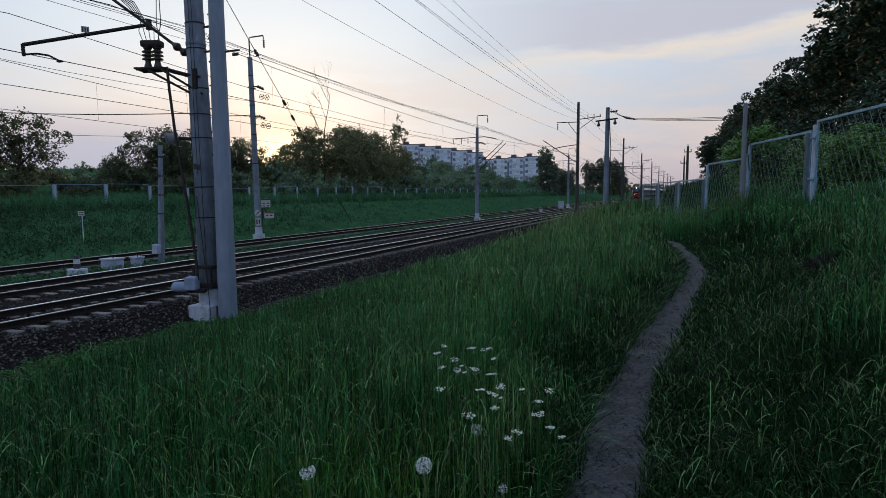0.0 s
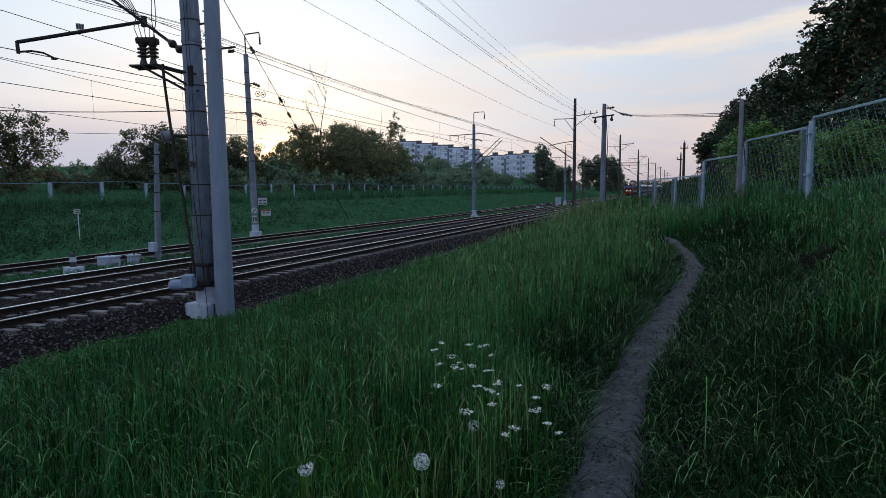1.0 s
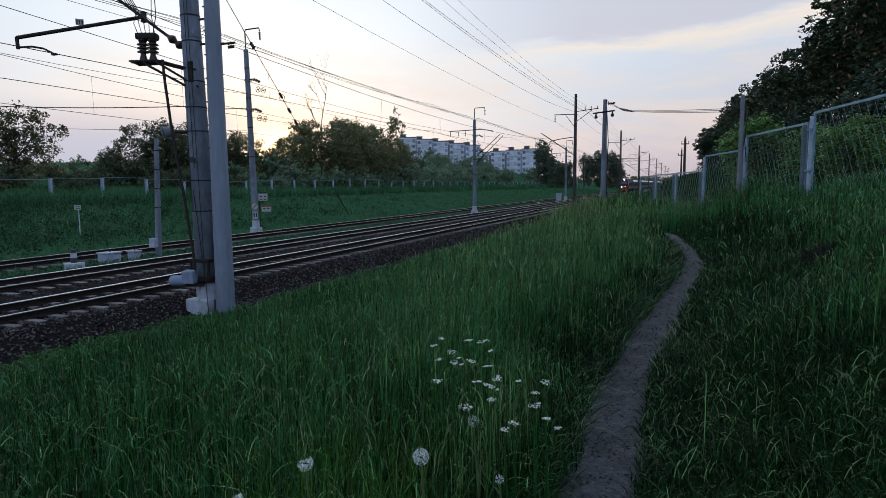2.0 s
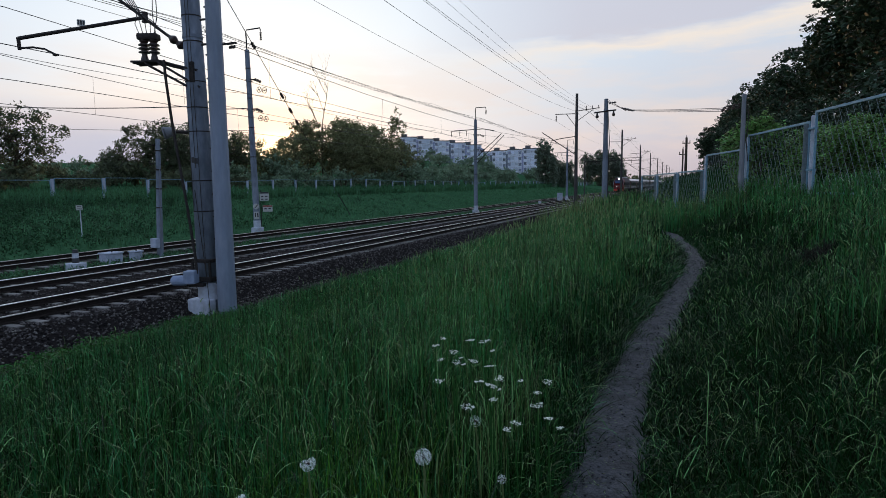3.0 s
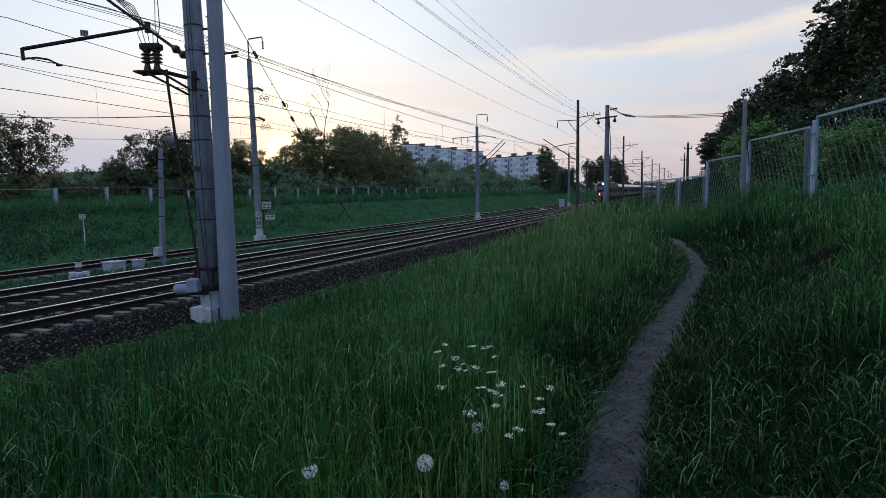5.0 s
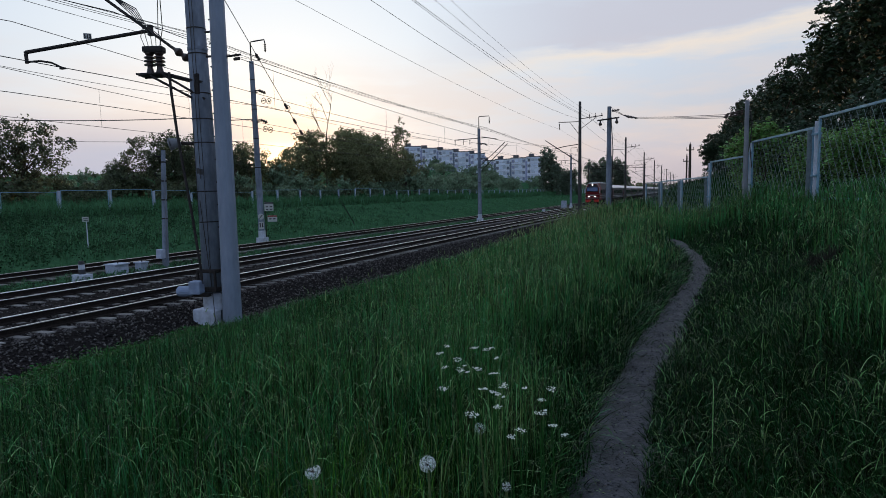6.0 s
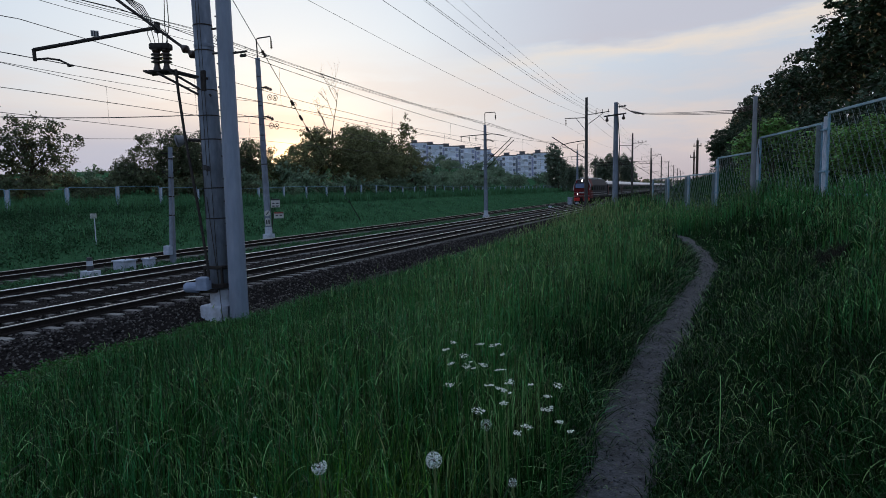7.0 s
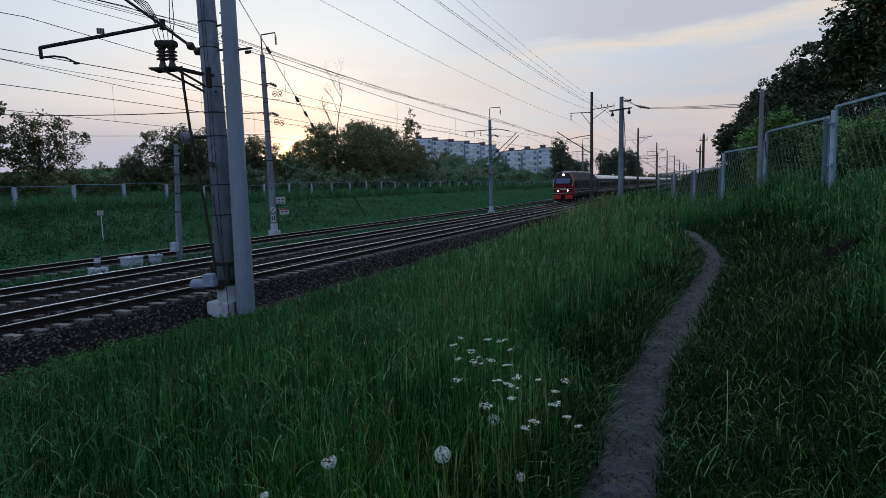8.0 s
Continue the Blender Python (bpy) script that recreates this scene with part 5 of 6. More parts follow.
# ---------------------------------------------------------------- apartment blocks on the hill
def apartment_block(x, y, z, rz, sections, seclen, step, label):
    t = thing("apartment_building", (x, y, z), label, "building", "apartment buildings", rz=rz)
    H, D = 14.6, 12.0
    bm = bmesh.new()
    box(bm, (0, 0, 0), (1.1, 0.10, 1.2))
    glass = mesh_of("window", bm, M_PANE)
    bm = bmesh.new()
    for dx, dz, sx, sz in ((0, 0.70, 1.5, 0.10), (0, -0.70, 1.5, 0.10), (-0.68, 0, 0.10, 1.3), (0.68, 0, 0.10, 1.3), (0.1, 0, 0.07, 1.3)):
        box(bm, (dx, -0.03, dz), (sx, 0.12, sz))
    frame_me = mesh_of("frame", bm, M_STRIPE)
    bm = bmesh.new()
    box(bm, (0, 0, 0), (1.6, 0.9, 1.0), 0.03)
    box(bm, (0, -0.02, 1.95), (1.6, 0.8, 0.1))
    for s in (-0.77, 0.77):
        box(bm, (s, -0.4, 1.2), (0.06, 0.06, 1.4))
    balcony_me = mesh_of("balcony", bm, M_PANEL)
    bm = bmesh.new()
    box(bm, (0, 0.02, 1.18), (1.5, 0.74, 1.36))
    glazing_me = mesh_of("glazing", bm, M_GLAZE)
    for s in range(sections):
        off = -step * s
        bm = bmesh.new()
        x0 = s * seclen
        box(bm, (x0 + seclen / 2, D / 2, H / 2 - 2 + off), (seclen - 0.1, D, H + 4))
        part("wall", bm, M_PANEL, t)
        bm = bmesh.new()
        box(bm, (x0 + seclen / 2, D / 2, H + off + 0.22), (seclen, D + 0.5, 0.4))
        roof = part("roof", bm, M_SLATE, t)
        for q in (0.3,):
            bm = bmesh.new()
            box(bm, (x0 + seclen * q, D * 0.5, H + off + 1.1), (2.6, 2.0, 1.5))
            box(bm, (x0 + seclen * q, D * 0.5, H + off + 1.9), (3.0, 2.4, 0.15))
            part("chimney", bm, M_SLATE, roof)
        bm = bmesh.new()
        for k in range(1, 5):
            box(bm, (x0 + seclen / 2, 0.0, 0.4 + 2.8 * k + off), (seclen - 0.2, 0.03, 0.06))
        for k in range(7):
            box(bm, (x0 + 0.4 + k * (seclen - 0.8) / 6, 0.0, H / 2 + off), (0.04, 0.03, H - 0.4))
        part("joints", bm, M_STRIPE, t, "grey joints between wall panels")
        # Flat dark strip paints the shade of the recess between two sections
        bm = bmesh.new()
        box(bm, (x0 + seclen, -0.05, H / 2 + off - 0.6), (0.9, 0.16, H - 1.4))
        part("stair_window", bm, M_PANE, t, "dark upright strip painting the shaded recess between sections")
        for fl in range(5):
            for k in range(4):
                wx = x0 + (k + 0.5) * (seclen - 0.8) / 4 + 0.4
                wz = 2.0 + 2.8 * fl + off
                w = part("window", glass, None, t)
                w.location = (wx, -0.01, wz)
                part("frame", frame_me, None, w)
                if k in (1, 2) and fl > 0:
                    b = part("balcony", balcony_me, None, t)
                    b.location = (wx, -0.5, wz - 1.0)
                    part("glazing", glazing_me, None, b)
    return t


apartment_block(-129.0, 263.0, 11.2, 33.0, 5, 8.0, 0.9, "pale grey five-storey panel apartment block with stepped roofline")
apartment_block(-98.3, 284.0, 4.1, 12.0, 4, 7.7, -0.4, "pale grey five-storey panel apartment block half hidden by trees")


# ---------------------------------------------------------------- train
def locomotive():
    t = thing("locomotive", (B_X, 251.2, 0), "red and grey electric locomotive with lit headlamps hauling a passenger train", "locomotive")
    L, W = 21.7, 1.55
    prof = [(-W, 1.15), (W, 1.15), (W, 3.35), (1.12, 4.42), (0.7, 4.62), (-0.7, 4.62), (-1.12, 4.42), (-W, 3.35)]
    bm = bmesh.new()
    prism(bm, prof, "y", 3.2, L - 0.5)
    part("body", bm, M_GREY, t, "dark grey machine-room side")
    # cab: raked nose
    bm = bmesh.new()
    rings = [(0.0, [(-1.36, 1.0), (1.36, 1.0), (1.40, 2.45), (1.18, 2.62), (-1.18, 2.62), (-1.40, 2.45)]),
             (0.55, [(-1.5, 1.0), (1.5, 1.0), (1.5, 3.30), (0.95, 4.45), (-0.95, 4.45), (-1.5, 3.30)]),
             (3.2, [(-W, 1.0), (W, 1.0), (W, 3.35), (1.05, 4.60), (-1.05, 4.60), (-W, 3.35)])]
    vs = [[bm.verts.new((a, y, b)) for a, b in ring] for y, ring in rings]
    for q, w in zip(vs, vs[1:]):
        for k in range(6):
            bm.faces.new((q[k], q[(k + 1) % 6], w[(k + 1) % 6], w[k]))
    bm.faces.new(vs[0][::-1])
    bm.faces.new(vs[-1])
    bmesh.ops.recalc_face_normals(bm, faces=bm.faces)
    cab = part("cab", bm, M_RED, t, "red cab")
    # edge trim and windscreen lie on the raked face
    tilt = Euler((-math.atan2(0.50, 1.65), 0, 0)).to_matrix()
    bm = bmesh.new()
    box(bm, (0, 0.36, 3.86), (1.75, 0.06, 0.85), 0.06, tilt)
    part("lamp_panel", bm, M_GREY, cab, "dark panel round the top headlamp")
    bm = bmesh.new()
    box(bm, (0, 0.17, 3.28), (2.46, 0.05, 1.06), 0.06, tilt)
    part("screen_surround", bm, M_UNDER, cab, "black windscreen surround")
    bm = bmesh.new()
    box(bm, (0, 0.13, 3.27), (2.26, 0.06, 0.86), 0.06, tilt)
    part("windscreen", bm, M_BLUE, cab, "blue-tinted windscreen")
    bm = bmesh.new()
    strand(bm, [(-1.46, 0.02, 2.5), (-1.50, 0.50, 3.32), (-0.97, 0.52, 4.47), (0.97, 0.52, 4.47), (1.50, 0.50, 3.32), (1.46, 0.02, 2.5)], 0.085, 6)
    part("trim", bm, M_STRIPE, cab, "pale grey trim round the cab front")
    bm = bmesh.new()
    box(bm, (0, -0.03, 2.0), (0.9, 0.05, 0.16), 0.02)
    part("badge", bm, M_STRIPE, cab, "pale oblong badge")
    bm = bmesh.new()
    box(bm, (0, 0.10, 1.42), (2.84, 0.30, 0.10), 0.02)
    box(bm, (0, 0.10, 2.12), (2.86, 0.24, 0.05), 0.02)
    for s in (-1, 1):
        box(bm, (s * (W + 0.01), L / 2, 1.55), (0.04, L - 1.6, 0.09))
        box(bm, (s * (W + 0.01), L / 2, 1.95), (0.04, L - 1.6, 0.07))
    part("stripe", bm, M_STRIPE, t, "pale horizontal stripes")
    for x, z, r in ((0, 4.22, 0.14), (-0.72, 1.80, 0.095), (0.72, 1.80, 0.095)):
        bm = bmesh.new()
        y = 0.40 if z > 3 else -0.02
        rod(bm, (x, y + 0.15, z), (x, y - 0.06, z), r + 0.05, seg=16)
        hl = part("headlamp", bm, M_UNDER, t, "lit headlamp")
        bm = bmesh.new()
        rod(bm, (x, y - 0.05, z), (x, y - 0.09, z), r, seg=16)
        part("lens", bm, M_LAMP, hl, "glowing lens")
    for s in (-1, 1):
        bm = bmesh.new()
        box(bm, (s * 0.88, 0.12, 0.82), (1.05, 0.45, 0.55), 0.08)
        part("buffer_shield", bm, M_BRIGHTRED, t, "bright red lower shield")
    bm = bmesh.new()
    box(bm, (0, 0.5, 0.62), (2.5, 0.9, 0.5), 0.05)
    box(bm, (0, -0.05, 1.02), (0.34, 0.5, 0.34), 0.04)
    part("coupler_beam", bm, M_UNDER, t)
    bm = bmesh.new()
    box(bm, (0, L / 2, 1.0), (2.9, L - 1.0, 0.34), 0.03)
    box(bm, (0, L / 2, 0.75), (2.3, 3.6, 0.6), 0.05)
    part("underframe", bm, M_UNDER, t)
    bm = bmesh.new()
    box(bm, (0, 4.5, 4.70), (1.7, 2.4, 0.20), 0.05)
    box(bm, (0, 9.0, 4.72), (1.8, 4.0, 0.22), 0.05)
    box(bm, (0, 15.5, 4.72), (1.8, 5.0, 0.22), 0.05)
    part("roof_gear", bm, M_ROOFGREY, t, "pale grey roof equipment")
    bm = bmesh.new()
    for s in (-1, 1):
        strand(bm, [(s * 0.6, 3.4, 4.75), (s * 0.55, 5.0, 5.45), (s * 0.5, 3.6, 6.15)], 0.035, 5)
    strand(bm, [(-0.9, 3.6, 6.2), (0.9, 3.6, 6.2)], 0.04, 5)
    part("pantograph", bm, M_IRON, t)
    for s in (-1, 1):
        for y in (1.9, 2.6):
            bm = bmesh.new()
            box(bm, (s * (W - 0.01), y if y < 2 else 2.75, 2.75), (0.05, 0.75, 0.8), 0.03)
            part("side_window", bm, M_GLASS, t)
        for k in range(5):
            bm = bmesh.new()
            box(bm, (s * (W + 0.005), 5.2 + 2.9 * k, 2.75), (0.05, 1.5, 0.75), 0.03)
            part("grille", bm, M_UNDER, t)
    wheels = []
    for by in (4.6, 16.9):
        bm = bmesh.new()
        for s in (-1, 1):
            box(bm, (s * 1.12, by, 0.72), (0.16, 5.4, 0.32), 0.04)
        box(bm, (0, by, 0.70), (2.1, 0.6, 0.3), 0.03)
        part("bogie", bm, M_UNDER, t)
        for dy in (-2.15, 0, 2.15):
            bm = bmesh.new()
            for s in (-0.79, 0.79):
                rod(bm, (s - 0.065, 0, 0), (s + 0.065, 0, 0), 0.62, seg=24)
                for a in range(4):
                    box(bm, (s + (0.08 if s > 0 else -0.08), 0.36 * math.cos(a * math.pi / 2), 0.36 * math.sin(a * math.pi / 2)), (0.03, 0.14, 0.14), 0.01)
            rod(bm, (-0.75, 0, 0), (0.75, 0, 0), 0.09, seg=10)
            w = part("wheelset", bm, M_RUST, t, "steel wheels on an axle")
            w.location = (0, by + dy, 0.622)
            wheels.append((w, by + dy))
    return t, wheels


def coach(y):
    t = thing("passenger_coach", (B_X, y, 0), "grey passenger coach with a pale roof and stripe", "railway coach", "coaches of the train")
    L, W = 24.0, 1.53
    bm = bmesh.new()
    prism(bm, [(-W, 1.05), (W, 1.05), (W, 3.55), (-W, 3.55)], "y", 0.0, L)
    part("body", bm, M_GREY, t)
    bm = bmesh.new()
    prism(bm, [(W * math.cos(a) * 1.01, 3.55 + 0.82 * math.sin(a)) for a in np.linspace(0, math.pi, 12)], "y", 0.02, L - 0.02)
    part("roof", bm, M_ROOFGREY, t, "pale curved roof", smooth=False)
    bm = bmesh.new()
    for s in (-1, 1):
        box(bm, (s * (W + 0.008), L / 2, 1.62), (0.03, L - 0.1, 0.10))
        box(bm, (s * (W + 0.008), L / 2, 1.32), (0.03, L - 0.1, 0.08))
    part("stripe", bm, M_STRIPE, t, "pale horizontal stripes")
    bm = bmesh.new()
    box(bm, (0, 0, 0), (0.06, 1.15, 0.85), 0.03)
    me = mesh_of("window", bm, M_GLASS)
    for s in (-1, 1):
        for k in range(10):
            w = part("window", me, None, t)
            w.location = (s * W, 3.0 + 2.0 * k, 2.65)
        bm = bmesh.new()
        box(bm, (s * W, 0.95, 2.3), (0.05, 0.8, 2.0), 0.02)
        part("door", bm, M_RED, t, "dull red end door")
    bm = bmesh.new()
    box(bm, (0, L / 2, 0.95), (2.8, L - 0.6, 0.25), 0.03)
    for k in (8.5, 12.0, 15.0):
        box(bm, (0, k, 0.70), (2.3, 1.9, 0.5), 0.04)
    part("underframe", bm, M_UNDER, t)
    for by in (3.6, L - 3.6):
        bm = bmesh.new()
        for s in (-1, 1):
            box(bm, (s * 1.1, by, 0.62), (0.16, 3.4, 0.26), 0.04)
            for dy in (-1.2, 1.2):
                rod(bm, (s * 0.72, by + dy, 0.477), (s * 0.86, by + dy, 0.477), 0.475, seg=18)
        box(bm, (0, by, 0.62), (2.1, 0.5, 0.25), 0.03)
        part("bogie", bm, M_UNDER, t)
    bm = bmesh.new()
    box(bm, (0, L + 0.3, 2.3), (1.2, 0.62, 2.2), 0.05)
    part("gangway", bm, M_UNDER, t)
    return t


loco, loco_wheels = locomotive()
coaches = [coach(251.2 + 22.4)]
for k in range(1, 11):
    coaches.append(copy_thing(coaches[0], pose(B_X, 251.2 + 22.4 + 24.6 * k, 0)))


# ---------------------------------------------------------------- grass and flowers
def blades(rng, x, y, h, w, lean, levels=3, z0=None, hook=2.2, taper=0.75, curl=None, tilt=None, toward=None):
    """Tapering bent blades: vertices and triangles."""
    n = len(x)
    z = ground_z(x, y) - 0.02 if z0 is None else z0
    a = rng.uniform(0, math.tau, n)
    la = rng.uniform(0, math.tau, n) if toward is None else toward + rng.uniform(-0.9, 0.9, n)
    side = np.stack([np.cos(a), np.sin(a), np.zeros(n)], -1)
    tip = np.stack([np.cos(la), np.sin(la), np.zeros(n)], -1)
    us = np.linspace(0, 1, levels + 1)
    rows = []
    if curl is not None:
        us = np.linspace(0, 1, 5) if tilt is not None else np.array([0, 0.62, 0.82, 0.90, 0.945, 0.975, 1.0]) if levels > 4 else np.array([0, 0.65, 0.86, 0.94, 1.0])
        levels = len(us) - 1
        m_end = np.append(np.diff(us), 0)
        p = np.stack([x, y, z], -1)
        for k, u in enumerate(us):
            ww = (w * (1 - taper * u ** 1.5) * 0.5)[:, None]
            rows += [p - side * ww, p + side * ww] if k < levels else [p]
            th = tilt + curl * (u + m_end[k] * 0.5) ** 1.5 if tilt is not None else 0.10 * curl * u + curl * ((u + m_end[k] * 0.5) ** 11.0)
            p = p + (tip * np.sin(th)[:, None] + np.stack([0 * th, 0 * th, np.cos(th)], -1)) * (h * m_end[k])[:, None]
        us = us[:1]
    for u in us[:-1]:
        c = np.stack([x, y, z + h * (u - 0.42 * lean * u ** (hook + 0.8))], -1) + tip * (h * lean * u ** hook)[:, None]
        ww = (w * (1 - taper * u ** 1.5) * 0.5)[:, None]
        rows += [c - side * ww, c + side * ww]
    if curl is None:
        rows.append(np.stack([x, y, z + h * (1 - 0.42 * lean)], -1) + tip * (h * lean)[:, None])
    v = np.stack(rows, 1)
    m = 2 * levels + 1
    tri = []
    for k in range(levels - 1):
        tri += [(2 * k, 2 * k + 1, 2 * k + 3), (2 * k, 2 * k + 3, 2 * k + 2)]
    tri.append((2 * levels - 2, 2 * levels - 1, 2 * levels))
    f = (np.arange(n) * m)[:, None, None] + np.array(tri)[None]
    return v.reshape(-1, 3), f.reshape(-1, 3)


def fan(rng, n, r0, r1, a0=-66, a1=20):
    r = np.sqrt(rng.uniform(r0 * r0, r1 * r1, n))
    a = np.radians(rng.uniform(a0, a1, n))
    return r * np.sin(a), r * np.cos(a), r


def clear_of(x, y, d):
    ok = (x > -12.0 + 0.2 * np.sin(y * 1.3) + np.clip((y - 11.5) * 0.3, 0, 0.7)) & ((np.abs(x - path_x(y)) > d) | (y > 19.5))
    for px, py, q in ((-12.57, 13.15, 0.5), (-11.86, 12.99, 0.28), (1.61, 9.10, 0.22)):
        ok &= np.hypot(x - px, y - py) > q
    return ok


def fence_x(y):
    return 2.84 - 0.2495 * (y - 17.6)


def in_shade_fringe(x, y):
    """The fringe along the path whose shade is put into darker blades."""
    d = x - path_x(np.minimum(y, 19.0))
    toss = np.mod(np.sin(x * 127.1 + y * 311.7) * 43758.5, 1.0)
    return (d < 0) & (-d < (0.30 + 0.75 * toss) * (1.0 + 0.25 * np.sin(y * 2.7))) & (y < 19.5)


def meadow():
    rng = np.random.default_rng(3)
    V, F, base = {}, {}, {}

    def add(k, vf):
        v, f = vf
        V.setdefault(k, []).append(v)
        F.setdefault(k, []).append(f + base.get(k, 0))
        base[k] = base.get(k, 0) + len(v)

    def sward(x, y, r):
        """Height of the grass and whether it is the tall kind."""
        d = x - path_x(np.minimum(y, 19.0))
        beyond = y > 19.5
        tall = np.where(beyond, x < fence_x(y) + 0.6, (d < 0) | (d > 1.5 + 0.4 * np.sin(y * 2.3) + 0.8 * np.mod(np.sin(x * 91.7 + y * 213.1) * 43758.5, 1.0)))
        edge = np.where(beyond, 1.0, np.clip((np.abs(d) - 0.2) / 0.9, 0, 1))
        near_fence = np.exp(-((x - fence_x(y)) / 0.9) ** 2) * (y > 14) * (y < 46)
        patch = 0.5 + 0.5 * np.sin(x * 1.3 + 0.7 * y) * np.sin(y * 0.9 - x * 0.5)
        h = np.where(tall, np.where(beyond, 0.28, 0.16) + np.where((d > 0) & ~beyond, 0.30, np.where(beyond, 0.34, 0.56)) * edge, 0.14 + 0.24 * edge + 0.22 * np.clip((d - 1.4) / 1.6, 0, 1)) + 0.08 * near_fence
        h = h * (0.8 + 0.35 * patch) * np.interp(x, [-12, -11, -10, -8, -5], [0.12, 0.27, 0.40, 0.70, 1.0]) * np.clip(0.55 + r / 7.0, 0.55, 1.0)
        h = h * (1 - 0.9 * np.exp(-(((x - 1.63) / 0.40) ** 2 + ((y - 9.9) / 0.75) ** 2) ** 2))
        h = h * (1 - 0.68 * np.exp(-((x - 0.178 * y) / 0.25) ** 4) * (y > 7.0) * (y < 9.1))
        return h, tall, patch

    def light_share(x, y):
        """Share of light blades: fewer towards the ballast, which darkens the meadow there."""
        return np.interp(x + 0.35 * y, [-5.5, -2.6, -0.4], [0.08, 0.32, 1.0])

    for r0, r1, n, w0, lv in ((1.15, 3.0, 18000, 0.0058, 4), (3.0, 6.0, 52000, 0.0068, 3), (6.0, 12.0, 84000, 0.0098, 2), (12.0, 25.0, 78000, 0.017, 2), (25.0, 60.0, 32000, 0.038, 2), (60.0, 130.0, 9000, 0.085, 2)):
        x, y, r = fan(rng, n, r0, r1)
        h, tall, patch = sward(x, y, r)
        ok = clear_of(x, y, 0.195 + 0.04 * np.sin(y * 3.1) + 0.03 * np.sin(y * 7.7 + x * 5)) & (rng.random(n) < 0.55 + 0.45 * patch)
        h = h * rng.uniform(0.55, 1.25, n)
        w = w0 * rng.uniform(0.7, 1.5, n)
        lean = np.where(tall, 0.03 + 0.42 * rng.random(n) ** 2.2, 0.12 + 0.75 * rng.random(n))
        # Fringe blades swap to the dark material that paints their shade
        tall = tall & ~in_shade_fringe(x, y) & (rng.random(n) < 0.45 + 0.55 * light_share(x, y))
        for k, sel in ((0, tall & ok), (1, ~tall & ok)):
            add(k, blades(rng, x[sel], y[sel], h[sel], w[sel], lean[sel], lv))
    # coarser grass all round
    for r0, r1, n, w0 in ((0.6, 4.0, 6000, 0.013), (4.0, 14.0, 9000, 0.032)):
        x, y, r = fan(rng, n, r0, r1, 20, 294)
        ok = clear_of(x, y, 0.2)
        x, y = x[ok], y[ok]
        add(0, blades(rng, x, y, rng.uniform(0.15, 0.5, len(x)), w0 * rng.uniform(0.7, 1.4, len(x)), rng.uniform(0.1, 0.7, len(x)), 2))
    # lighter arching blades with curled tips that rise out of the sward
    for r0, r1, n, w0 in ((1.3, 3.0, 2600, 0.0042), (3.0, 6.0, 9500, 0.0052), (6.0, 12.0, 16000, 0.0088), (12.0, 25.0, 10000, 0.0165), (25.0, 50.0, 7000, 0.028)):
        x, y, r = fan(rng, n, r0, r1)
        h, tall, patch = sward(x, y, r)
        ok = clear_of(x, y, 0.24) & (rng.random(n) < light_share(x, y)) & (rng.random(n) < np.where(tall & (x < path_x(y)), 0.35 + 0.65 * patch, 0.06 + 0.18 * patch))
        h = h * np.where(tall, rng.uniform(0.65, 1.15, n), rng.uniform(0.7, 1.1, n)) * (0.75 + 0.25 * light_share(x, y))
        ok &= ~in_shade_fringe(x, y) | (rng.random(n) < 0.3)
        bend = np.where(rng.random(n) < np.where(tall, 0.35, 0.1), rng.uniform(0.05, 0.5, n), rng.uniform(1.3, 3.0, n))
        add(3, blades(rng, x[ok], y[ok], h[ok], w0 * rng.uniform(0.6, 1.4, n)[ok], None, 6 if r1 <= 12 else 4, taper=0.5, curl=bend[ok]))
    # short arching leaves that leave the stems part of the way up
    for r0, r1, n, w0 in ((1.2, 3.0, 7000, 0.0042), (3.0, 6.0, 24000, 0.0052), (6.0, 12.0, 24000, 0.0092), (12.0, 26.0, 18000, 0.018)):
        x, y, r = fan(rng, n, r0, r1)
        h, tall, patch = sward(x, y, r)
        ok = clear_of(x, y, 0.16) & (rng.random(n) < 0.5 + 0.5 * patch)
        x, y, h, r, tall = x[ok], y[ok], h[ok], r[ok], tall[ok]
        n = len(x)
        z0 = ground_z(x, y) + h * rng.uniform(0.30, 0.92, n)
        tall = tall & ~in_shade_fringe(x, y)
        k = rng.random(n) < np.where(tall, 0.64, 0.28) * light_share(x, y)
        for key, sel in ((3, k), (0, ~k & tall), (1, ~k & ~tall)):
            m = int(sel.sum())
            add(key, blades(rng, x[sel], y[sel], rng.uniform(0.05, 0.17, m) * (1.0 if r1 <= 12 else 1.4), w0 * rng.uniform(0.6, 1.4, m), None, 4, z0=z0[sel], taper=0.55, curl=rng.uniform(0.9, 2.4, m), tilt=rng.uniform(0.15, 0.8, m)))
    # bent stalks that lie across the sward
    for r0, r1, n, w0 in ((1.4, 3.5, 620, 0.0036), (3.5, 8.0, 1000, 0.0050), (8.0, 16.0, 900, 0.009)):
        x, y, r = fan(rng, n, r0, r1)
        h, tall, patch = sward(x, y, r)
        ok = clear_of(x, y, 0.30) & ((x < path_x(y)) | (rng.random(n) < 0.35))
        x, y, h = x[ok], y[ok], h[ok]
        m = len(x)
        add(3, blades(rng, x, y, rng.uniform(0.12, 0.30, m), w0 * rng.uniform(0.6, 1.3, m), None, 4, z0=ground_z(x, y) + h * rng.uniform(0.45, 0.85, m), taper=0.5, curl=rng.uniform(-0.3, 0.7, m), tilt=rng.uniform(0.9, 1.5, m)))
    # broader light blades round the white flowers
    n = 1200
    x, y = -1.05 + rng.normal(0, 0.40, n), 3.0 + rng.normal(0, 0.45, n)
